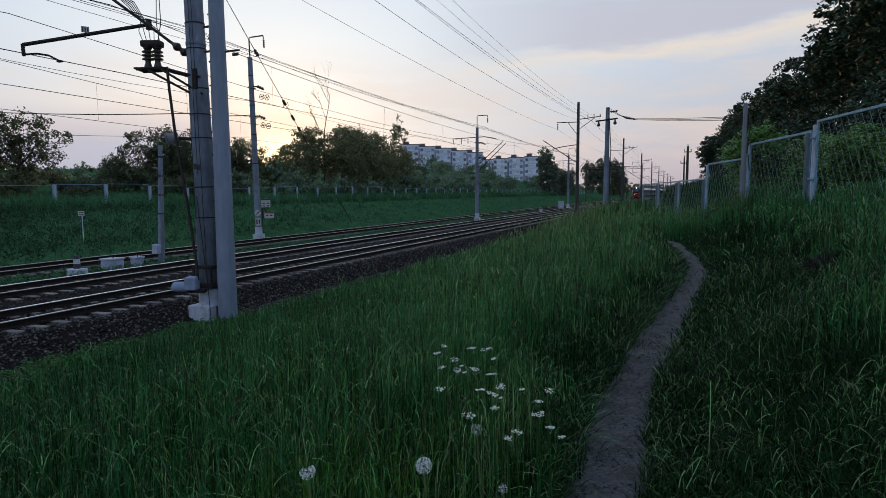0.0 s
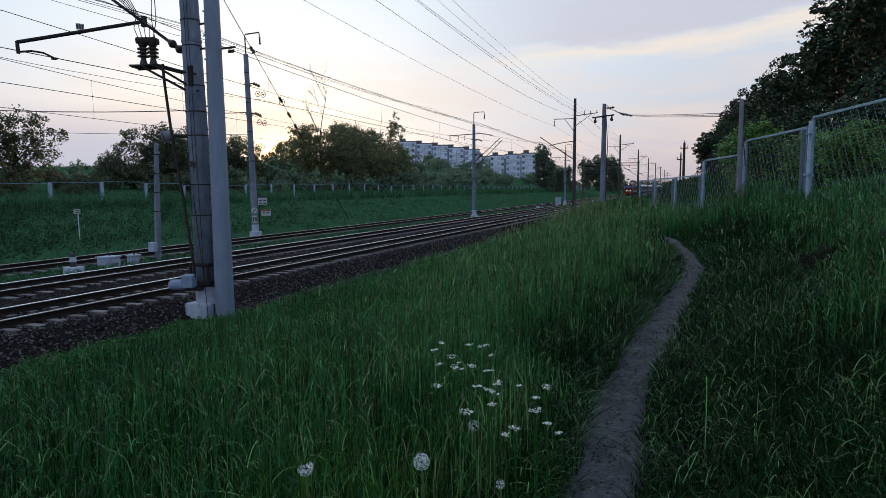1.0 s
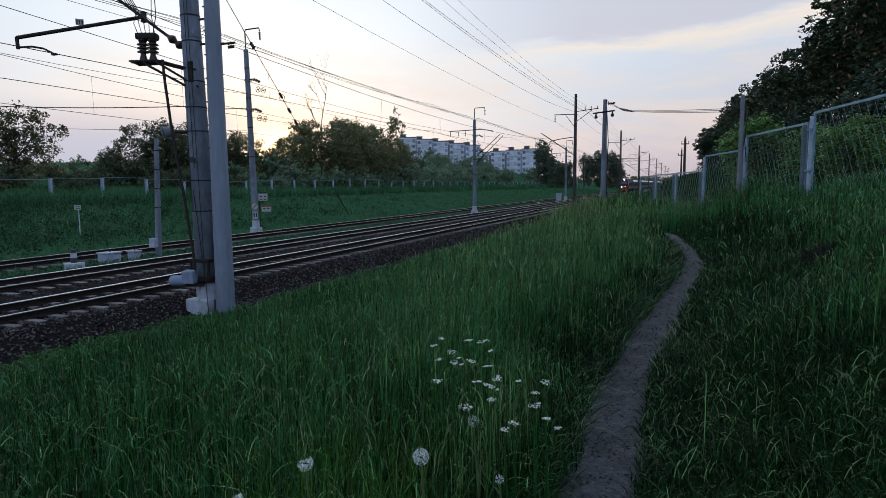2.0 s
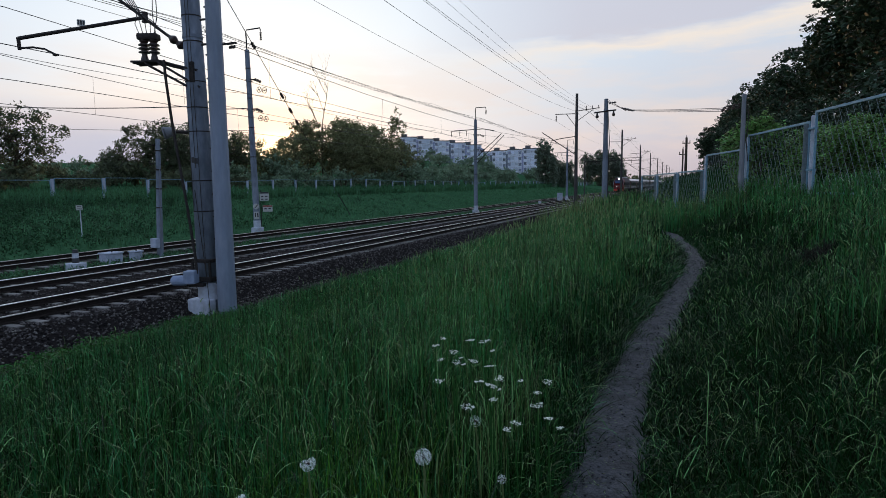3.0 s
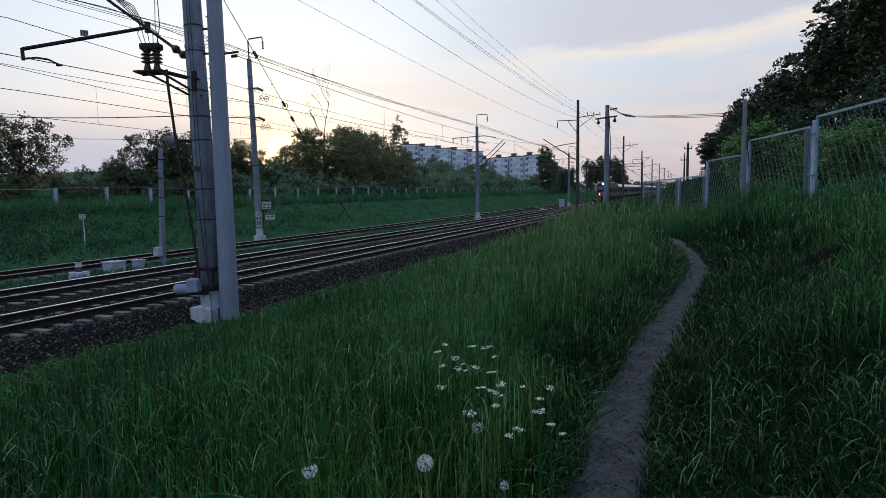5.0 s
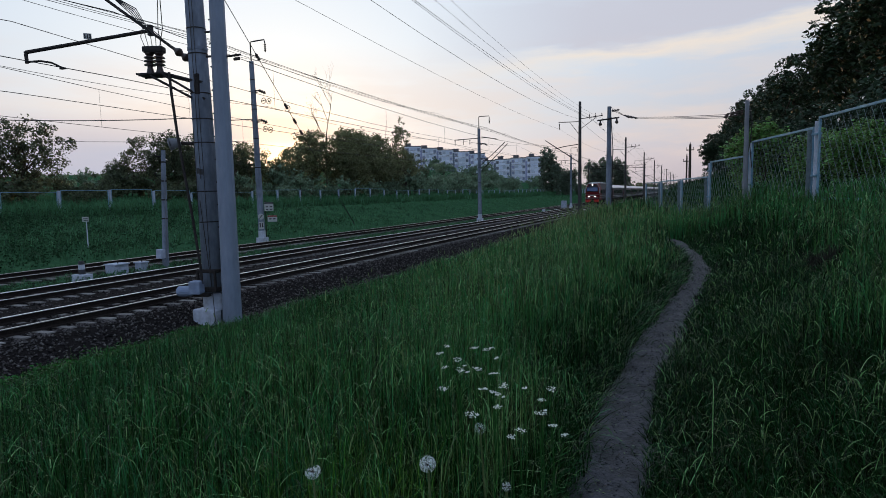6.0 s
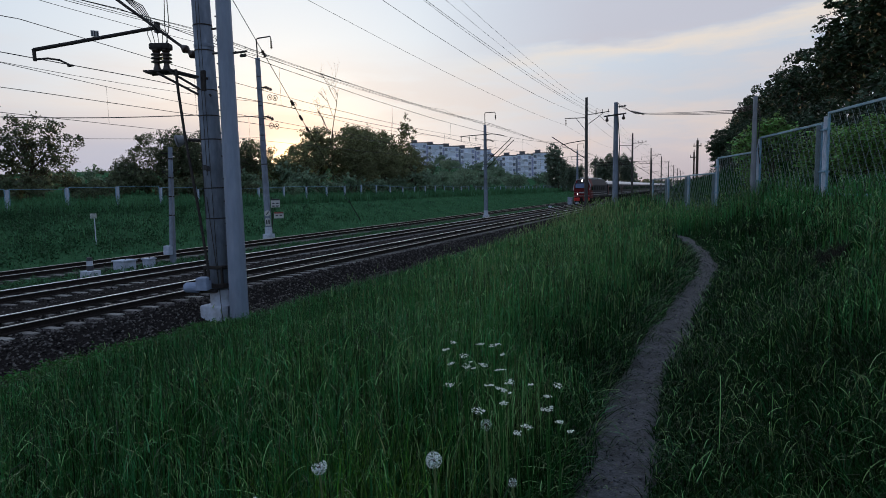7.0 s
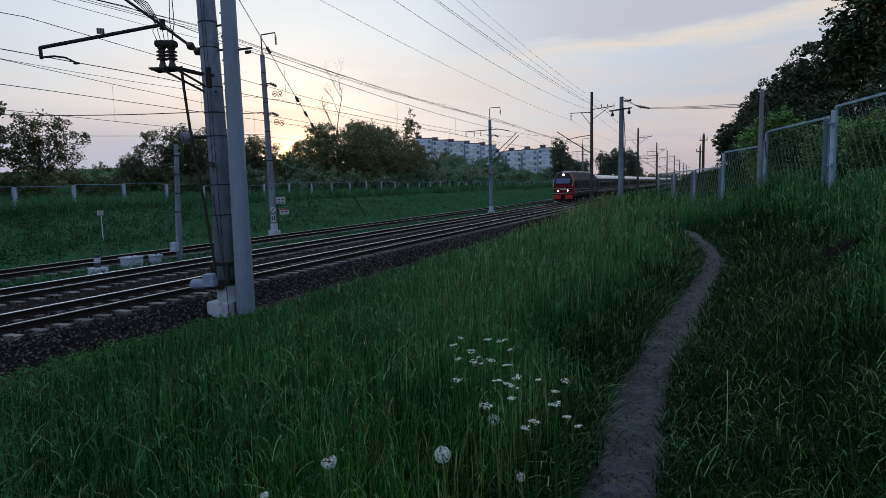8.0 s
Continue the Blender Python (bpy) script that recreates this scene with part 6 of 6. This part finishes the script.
    ok = clear_of(x, y, 0.42)
    x, y = x[ok], y[ok]
    m = len(x)
    add(3, blades(rng, x, y, rng.uniform(0.25, 0.60, m), 0.0052 * rng.uniform(0.6, 1.4, m), None, 6, taper=0.5, curl=rng.uniform(0.3, 2.6, m)))
    # low broad-leaved plants on the darker side of the meadow
    n = 900
    x, y, r = fan(rng, n, 2.6, 9.0, -72, -30)
    ok = clear_of(x, y, 0.5) & (light_share(x, y) < 0.75)
    x, y, r = x[ok], y[ok], r[ok]
    c = np.stack([x, y, ground_z(x, y) + rng.uniform(0.06, 0.36, len(x))], -1)
    v, f = leaf_cloud(rng, c, rng.uniform(0.05, 0.16, len(x)), 16, 0.022, 0.45)
    tagged(new("meadow_weeds", raw("meadow_weeds", v, f, M_WEED)), "dark broad-leaved weeds among the meadow grass", "weeds", kind="stuff")
    # a yellow-green tuft near the dandelions
    n = 1500
    x, y = -1.40 + rng.normal(0, 0.22, n), 2.15 + rng.normal(0, 0.26, n)
    ok = np.hypot(x, y) > 1.5
    x, y = x[ok], y[ok]
    n = len(x)
    tuft_v, tuft_f = blades(rng, x, y, rng.uniform(0.25, 0.62, n), 0.0050 * rng.uniform(0.6, 1.5, n), rng.uniform(0.03, 0.5, n), 4)
    tagged(new("grass_tuft", raw("grass_tuft", tuft_v, tuft_f, M_TUFT)), "fresh yellow-green tuft of grass in the meadow", "grass", kind="stuff")
    # seed stalks above the grass
    for r0, r1, n, w in ((2.0, 6.0, 900, 0.0034), (6.0, 14.0, 3600, 0.0080), (14.0, 30.0, 4200, 0.0130), (30.0, 60.0, 3600, 0.023)):
        x, y, r = fan(rng, n, r0, r1)
        h, tall, patch = sward(x, y, r)
        ok = clear_of(x, y, 0.35) & tall & (x > -10.0) & ((x < path_x(y)) | (y > 19.5)) & (rng.random(n) < np.interp(x + 0.35 * y, [-3.5, 0.5, 2.5], [0.06, 0.45, 1.0]))
        h = (h * rng.uniform(1.0, 1.45, n))[ok]
        x, y = x[ok], y[ok]
        m = len(x)
        lean = rng.uniform(0.02, 0.16, m)
        add(2, blades(rng, x, y, h, np.full(m, w), lean, 3))
        head = rng.random(m) < np.interp(y, [8, 20], [0.2, 0.5])
        k = int(head.sum())
        add(2, blades(rng, x[head], y[head], rng.uniform(0.06, 0.13, k), np.full(k, w * 2.0), None, 4, z0=(ground_z(x, y) + 0.93 * h)[head], taper=0.6, curl=rng.uniform(0.2, 1.2, k), tilt=rng.uniform(0.0, 0.3, k)))
    # tall plumed stalks along the crest of the bank
    n = 420
    y = rng.uniform(15.0, 42.0, n)
    x = np.interp(y, [15, 42], [-3.0, -7.2]) + rng.normal(0, 1.5, n)
    ok = (x < fence_x(y) - 0.6) & ((x < path_x(y) - 0.4) | (y > 19.5)) & (x > -9.5)
    x, y = x[ok], y[ok]
    m = len(x)
    h = rng.uniform(0.65, 1.05, m)
    add(2, blades(rng, x, y, h, 0.0007 * y, rng.uniform(0.02, 0.14, m), 3, taper=0.4))
    add(2, blades(rng, x, y, rng.uniform(0.12, 0.22, m), 0.0011 * y, None, 4, z0=ground_z(x, y) + 0.90 * h, taper=0.6, curl=rng.uniform(0.2, 1.2, m), tilt=rng.uniform(0.0, 0.35, m)))
    for k, name, m, label in ((0, "tall_grass", M_GRASS, "tall uneven green meadow grass"), (1, "bank_grass", M_GRASS_SHADE, "shorter drooping grass on the path side bank"),
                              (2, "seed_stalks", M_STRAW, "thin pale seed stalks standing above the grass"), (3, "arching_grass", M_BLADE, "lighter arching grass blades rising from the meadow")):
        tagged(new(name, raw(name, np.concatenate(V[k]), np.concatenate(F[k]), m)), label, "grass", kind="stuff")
    # low broad-leaved weeds along the path
    n = 1000
    y = rng.uniform(1.9, 18.0, n)
    sd = np.where(rng.random(n) < 0.68, 1.0, -1.0)
    x = path_x(y) + sd * (0.20 + rng.exponential(0.30, n))
    keep = clear_of(x, y, 0.19)
    x, y = x[keep], y[keep]
    c = np.stack([x, y, ground_z(x, y) + rng.uniform(0.03, 0.13, len(x))], -1)
    v, f = leaf_cloud(rng, c, rng.uniform(0.04, 0.11, len(x)), 12, 0.012, 0.4)
    tagged(new("path_weeds", raw("path_weeds", v, f, M_GRASS_SHADE)), "low dark broad-leaved weeds along the footpath", "weeds", kind="stuff")
    # long limp blades that droop from the meadow towards the path
    n = 4200
    y = 1.6 + 15.0 * rng.random(n) ** 1.3
    x = path_x(y) - rng.uniform(0.20, 0.75, n)
    droop_v, droop_f = blades(rng, x, y, rng.uniform(0.16, 0.42, n), rng.uniform(0.004, 0.007, n) * np.clip(y / 5.0, 1.0, 2.0), None, 4, taper=0.55, curl=rng.uniform(0.9, 2.0, n), tilt=rng.uniform(0.15, 0.8, n), toward=0.0)
    tagged(new("drooping_grass", raw("drooping_grass", droop_v, droop_f, [M_GRASS_SHADE, M_GRASS, M_BLADE], np.repeat(rng.choice(3, n, p=(0.66, 0.26, 0.08)), 7))), "limp dark grass drooping towards the footpath", "grass", kind="stuff")
    # short blades that hang over both edges of the path
    n = 11000
    y = 1.7 + 17.0 * rng.random(n) ** 1.3
    ragged = 0.03 * np.sin(y * 4.7) + 0.025 * np.sin(y * 11.3 + 1) + 0.02 * np.sin(y * 23.0)
    x = path_x(y) + np.where(rng.random(n) < 0.55, -1, 1) * (rng.uniform(0.115, 0.28, n) + ragged)
    add_v, add_f = blades(rng, x, y, rng.uniform(0.04, 0.19, n), rng.uniform(0.003, 0.007, n), None, 4, taper=0.55, curl=rng.uniform(0.6, 2.2, n), tilt=rng.uniform(0.2, 1.3, n))
    tagged(new("path_edge_grass", raw("path_edge_grass", add_v, add_f, M_GRASS_SHADE)), "short dark grass hanging over the edges of the footpath", "grass", kind="stuff")
    # leafy weeds along the edge of the ballast
    n = 1150
    y = np.where(rng.random(n) < 0.4, rng.uniform(7.0, 11.4, n), 6 + 20 * rng.random(n) ** 1.3)
    x = -11.8 + np.clip((y - 11.5) * 0.3, 0, 0.9) + rng.normal(0.42, 0.55, n)
    keep = clear_of(x, y, 0.2)
    x, y = x[keep], y[keep]
    c = np.stack([x, y, ground_z(x, y) + rng.uniform(0.05, 0.2, len(x)) + np.where(y < 11.4, rng.uniform(0, 0.16, len(x)), 0)], -1)
    v, f = leaf_cloud(rng, c, rng.uniform(0.08, 0.24, len(x)), 24, 0.032, 0.5)
    tagged(new("edge_weeds", raw("edge_weeds", v, f, M_WEED)), "leafy green weeds at the edge of the ballast", "weeds", kind="stuff")
    # a blackish brown tuft in a hollow of the bank
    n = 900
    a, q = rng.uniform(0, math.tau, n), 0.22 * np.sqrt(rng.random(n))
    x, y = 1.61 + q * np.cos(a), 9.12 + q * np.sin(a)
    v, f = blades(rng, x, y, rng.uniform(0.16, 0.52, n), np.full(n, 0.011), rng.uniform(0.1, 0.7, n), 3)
    tagged(new("dark_tuft", raw("dark_tuft", v, f, M_DARK_TUFT)), "blackish brown tuft in a hollow of the grassy bank", "dry grass", kind="stuff")
    n = 90
    a, q = rng.uniform(0, math.tau, n), 0.24 * np.sqrt(rng.random(n))
    x, y = 1.59 + q * np.cos(a), 8.90 + 0.4 * q * np.sin(a)
    v, f = blades(rng, x, y, rng.uniform(0.15, 0.42, n), np.full(n, 0.006), rng.uniform(0.2, 0.9, n), 3)
    tagged(new("dry_stalks", raw("dry_stalks", v, f, M_DRY)), "dead brown stalks before a dark tuft on the bank", "dry grass", kind="stuff")
    # litter on the path
    n = 1500
    y = rng.uniform(2.4, 17.5, n)
    x = path_x(y) + rng.normal(0, 0.13, n)
    a = rng.uniform(0, math.tau, n)
    l = rng.uniform(0.004, 0.018, n)
    w = rng.uniform(0.0015, 0.004, n)
    z = ground_z(x, y) + 0.034
    u = np.stack([np.cos(a) * l, np.sin(a) * l, rng.uniform(-0.2, 0.4, n) * l], -1)
    q = np.stack([-np.sin(a) * w, np.cos(a) * w, np.zeros(n)], -1)
    c = np.stack([x, y, z], -1)
    v = np.stack([c - u, c + q, c + u, c - q], 1).reshape(-1, 3)
    f = (np.arange(n) * 4)[:, None] + np.arange(4)
    tagged(new("path_litter", raw("path_litter", v, f, [M_STRAW, M_BARK], rng.integers(0, 2, n))), "bits of straw and dead leaf on the footpath", "litter", kind="stuff")
    # small clods and pebbles on the path
    n = 1500
    y = 1.9 + 16.0 * rng.random(n) ** 1.3
    x = path_x(y) + rng.normal(0, 0.10, n)
    q = rng.uniform(0.004, 0.013, n)
    base6 = np.array([(1, 0, 0), (-1, 0, 0), (0, 1, 0), (0, -1, 0), (0, 0, 0.6), (0, 0, -0.6)], float)
    tri8 = np.array([(0, 2, 4), (2, 1, 4), (1, 3, 4), (3, 0, 4), (2, 0, 5), (1, 2, 5), (3, 1, 5), (0, 3, 5)])
    v = base6[None] * q[:, None, None] * rng.uniform(0.6, 1.3, (n, 6, 1)) + np.stack([x, y, ground_z(x, y) + 0.026 + 0.2 * q], -1)[:, None]
    f = tri8[None] + (np.arange(n) * 6)[:, None, None]
    tagged(new("path_pebbles", raw("path_pebbles", v.reshape(-1, 3), f.reshape(-1, 3), M_DIRT)), "small clods and pebbles trodden into the footpath", "gravel", kind="stuff")
    # low weeds on the strip between the second and the side track
    n = 300
    y = 13 + 40 * rng.random(n) ** 1.5
    x = rng.uniform(-23.1, -22.2, n)
    c = np.stack([x, y, ground_z(x, y) + rng.uniform(0.05, 0.30, n)], -1)
    v, f = leaf_cloud(rng, c, rng.uniform(0.10, 0.26, n), 24, 0.042, 0.6)
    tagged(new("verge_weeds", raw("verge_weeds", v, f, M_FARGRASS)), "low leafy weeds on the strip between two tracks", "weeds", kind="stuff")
    # rank weeds on the bank beyond the side track
    n = 3600
    y = 11 + 75 * rng.random(n) ** 1.8
    x = -29.4 - 15.0 * rng.random(n) ** 0.9
    # Dark weeds thin out with distance and leave the haze-paled green
    keep = rng.random(n) < np.interp(y + 2.0 * np.sin(x * 0.9), [20, 34, 70], [1.0, 0.7, 0.12])
    x, y = x[keep], y[keep]
    c = np.stack([x, y, ground_z(x, y) + rng.uniform(0.0, 0.35, len(x))], -1)
    v, f = leaf_cloud(rng, c, rng.uniform(0.25, 0.80, len(x)), 22, 0.066, 0.8)
    tagged(new("bank_weeds", raw("bank_weeds", v, f, M_BANKWEED)), "rank dark green weeds on the far bank", "weeds", kind="stuff")
    # far bank
    n = 58000
    x = np.where(rng.random(n) < 0.2, rng.uniform(-44.9, -42.4, n), rng.uniform(-60, -28.3, n))
    y = 8 + 240 * rng.random(n) ** 1.6
    h = rng.uniform(0.10, 0.34, n) * np.clip((-28 - x) / 2.0, 0.3, 1.0) * np.where(np.abs(x + 43.6) < 1.2, 5.0, np.interp(y, [34, 62], [2.3, 1.0]))
    v, f = blades(rng, x, y, h, 0.020 + 0.0008 * y, rng.uniform(0.1, 0.6, n), 2)
    n = 9000
    x2, y2 = rng.uniform(-23.9, -21.9, n), 5 + 100 * rng.random(n) ** 1.6
    x3, y3 = rng.uniform(-28.4, -24.2, n), 5 + 100 * rng.random(n) ** 1.6
    x2, y2 = np.concatenate([x2, x3]), np.concatenate([y2, y3])
    x4, y4 = rng.uniform(-24.42, -23.4, 9000), 5 + 90 * rng.random(9000) ** 1.6
    v4, f4 = blades(rng, x4, y4, rng.uniform(0.16, 0.40, 9000), 0.020 + 0.0009 * y4, rng.uniform(0.1, 0.6, 9000), 2)
    v2, f2 = blades(rng, x2, y2, rng.uniform(0.15, 0.45, 2 * n) * np.where(np.abs(np.abs(x2 + 25.28) - 0.76) < 0.2, 0.45, np.where(np.abs(x2 + 25.28) < 0.9, 0.75, 1.0)) * (0.7 + 0.6 * np.sin(y2 * 1.7 + x2) ** 2), 0.022 + 0.0010 * y2, rng.uniform(0.1, 0.6, 2 * n), 2)
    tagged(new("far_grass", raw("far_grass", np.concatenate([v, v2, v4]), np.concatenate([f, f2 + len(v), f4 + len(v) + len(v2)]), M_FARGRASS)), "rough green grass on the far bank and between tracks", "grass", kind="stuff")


def dandelion(x, y, z, r, label, torn=False, n=230):
    g = float(ground_z(x, y))
    t = thing("dandelion", (x, y, g), label, "flower", "dandelions")
    h = z - g
    bm = bmesh.new()
    strand(bm, [(0.03, 0.02, -0.02), (0.015, 0.01, h * 0.5), (0, 0, h)], 0.0040, 6)
    part("stem", bm, M_STRAW, t)
    bm = bmesh.new()
    bmesh.ops.create_uvsphere(bm, u_segments=10, v_segments=8, radius=r * 0.30, matrix=Matrix.Translation((0, 0, h)))
    part("seed_head", bm, M_BARK, t)
    rng = np.random.default_rng(int(1000 * r))
    V, F = [], []
    for k in range(n):
        c = 1 - 2 * (k + 0.5) / n
        a = k * 2.39996
        d = np.array([math.sqrt(1 - c * c) * math.cos(a), math.sqrt(1 - c * c) * math.sin(a), c])
        d += rng.normal(0, 0.16, 3)
        d /= np.linalg.norm(d)
        if c < -0.92 or (torn and d[2] > 0.15 and d[0] < 0.25):
            continue
        u = np.cross(d, (0.3, 0.5, 0.8))
        u /= np.linalg.norm(u)
        w = np.cross(d, u)
        o = np.array([0, 0, h])
        for q in range(8):
            b = q * math.tau / 8 + k
            e = u * math.cos(b) + w * math.sin(b)
            sd = np.cross(e, d) * 0.00034
            p0 = o + d * r * 0.86
            p1 = o + d * r * rng.uniform(0.94, 1.02) + e * r * rng.uniform(0.14, 0.25)
            V += [p0 - sd, p0 + sd, p1]
            F.append((len(V) - 3, len(V) - 2, len(V) - 1))
        p0, p1 = o + d * r * 0.22, o + d * r * 0.86
        V += [p0 - u * 0.0005, p0 + u * 0.0005, p1]
        F.append((len(V) - 3, len(V) - 2, len(V) - 1))
    part("fluff", raw("fluff", V, F, M_FLUFF), None, t, "white seed fluff")


def umbel_plant(x, y, z, seed):
    """A stem with flat heads of tiny white flowers."""
    rng = random.Random(seed)
    g = float(ground_z(x, y))
    t = thing("white_wildflower", (x, y, g), "white umbel wildflower standing among the grass", "flower", "white wildflowers")
    h = z - g
    bm = bmesh.new()
    strand(bm, [(0, 0, -0.02), (0.01, 0, h * 0.5), (0, 0, h * 0.86)], 0.003, 5)
    heads = [(0, 0, h)]
    for k in range(rng.randint(0, 1)):
        a = rng.uniform(0, math.tau)
        heads.append((0.05 * math.cos(a), 0.05 * math.sin(a), h - rng.uniform(0.01, 0.05)))
    for p in heads:
        strand(bm, [(0, 0, h * 0.62), (p[0] * 0.6, p[1] * 0.6, h * 0.76), (p[0], p[1], p[2] - 0.03)], 0.002, 4)
    part("stem", bm, M_GRASS, t)
    for p in heads:
        bm = bmesh.new()
        tl = (rng.uniform(-0.25, 0.25), rng.uniform(-0.25, 0.25))
        hr = rng.uniform(0.014, 0.031) if p == heads[0] else rng.uniform(0.008, 0.016)
        for k in range(int(8 + 1150 * hr)):
            a, q = rng.uniform(0, math.tau), hr * math.sqrt(rng.random()) * rng.choice((0.6, 1.0, 1.0))
            dx, dy = q * math.cos(a), q * math.sin(a)
            c = Vector((p[0] + dx, p[1] + dy, p[2] + dx * tl[0] + dy * tl[1] + rng.uniform(-0.003, 0.003)))
            bmesh.ops.create_icosphere(bm, subdivisions=1, radius=rng.uniform(0.0020, 0.0042), matrix=Matrix.Translation(c) @ Matrix.Diagonal((1, 1, 0.55, 1)))
        part("flower_head", bm, M_PETAL, t, "flat head of tiny white flowers")


meadow()
DANDELIONS = [
    (-0.822, 1.815, 2.007, 0.0305, "round white dandelion seed head on a thin stalk"),
    (-1.205, 1.675, 1.98, 0.029, "half-blown white dandelion seed head on a leaning thin stalk", True),
    (-0.607, 2.05, 1.852, 0.018, "small faded dandelion seed head near the path", False, 80),
    (-1.322, 1.465, 1.937, 0.015, "small half-blown dandelion seed head low in the grass", True),
    (-0.813, 2.346, 1.936, 0.026, "thin faded dandelion seed head among white flowers", False, 60),
]
UMBELS = [(-1.122, 2.732, 2.179), (-1.138, 2.677, 2.154), (-0.99, 2.779, 2.17), (-0.92, 2.802, 2.164), (-1.082, 2.614, 2.107), (-0.935, 2.668, 2.098), (-0.854, 2.674, 2.081), (-1.046, 2.492, 2.041),
          (-0.876, 2.567, 2.036), (-0.823, 2.568, 2.026), (-0.789, 2.619, 2.041), (-0.696, 2.649, 2.033), (-0.606, 2.616, 2.0), (-0.779, 2.493, 1.986), (-0.595, 2.535, 1.966), (-0.877, 2.404, 1.97),
          (-0.526, 2.486, 1.936), (-0.65, 2.403, 1.929), (-0.674, 2.353, 1.917), (-1.044, 2.678, 2.13), (-0.578, 2.693, 2.027), (-1.011, 2.627, 2.096)]
for spec in DANDELIONS:
    dandelion(*spec)
for k, (x, y, z) in enumerate(UMBELS):
    umbel_plant(x, y, z, 100 + k)


# ---------------------------------------------------------------- what moves
def motions():
    times = [0.0, 2.0, 4.0, 6.0, 8.0]
    speed = 20.05
    walk(loco, [(t, pose(B_X, 251.2 - speed * t, 0)) for t in times])
    for k, c in enumerate(coaches):
        walk(c, [(t, pose(B_X, 251.2 + 22.4 + 24.6 * k - speed * t, 0)) for t in times])
    for w, y in loco_wheels:
        walk(w, [(k / 30.0, pose(0, y, 0.622, math.degrees(speed * k / 30.0 / 0.62) % 360.0)) for k in range(241)])


motions()
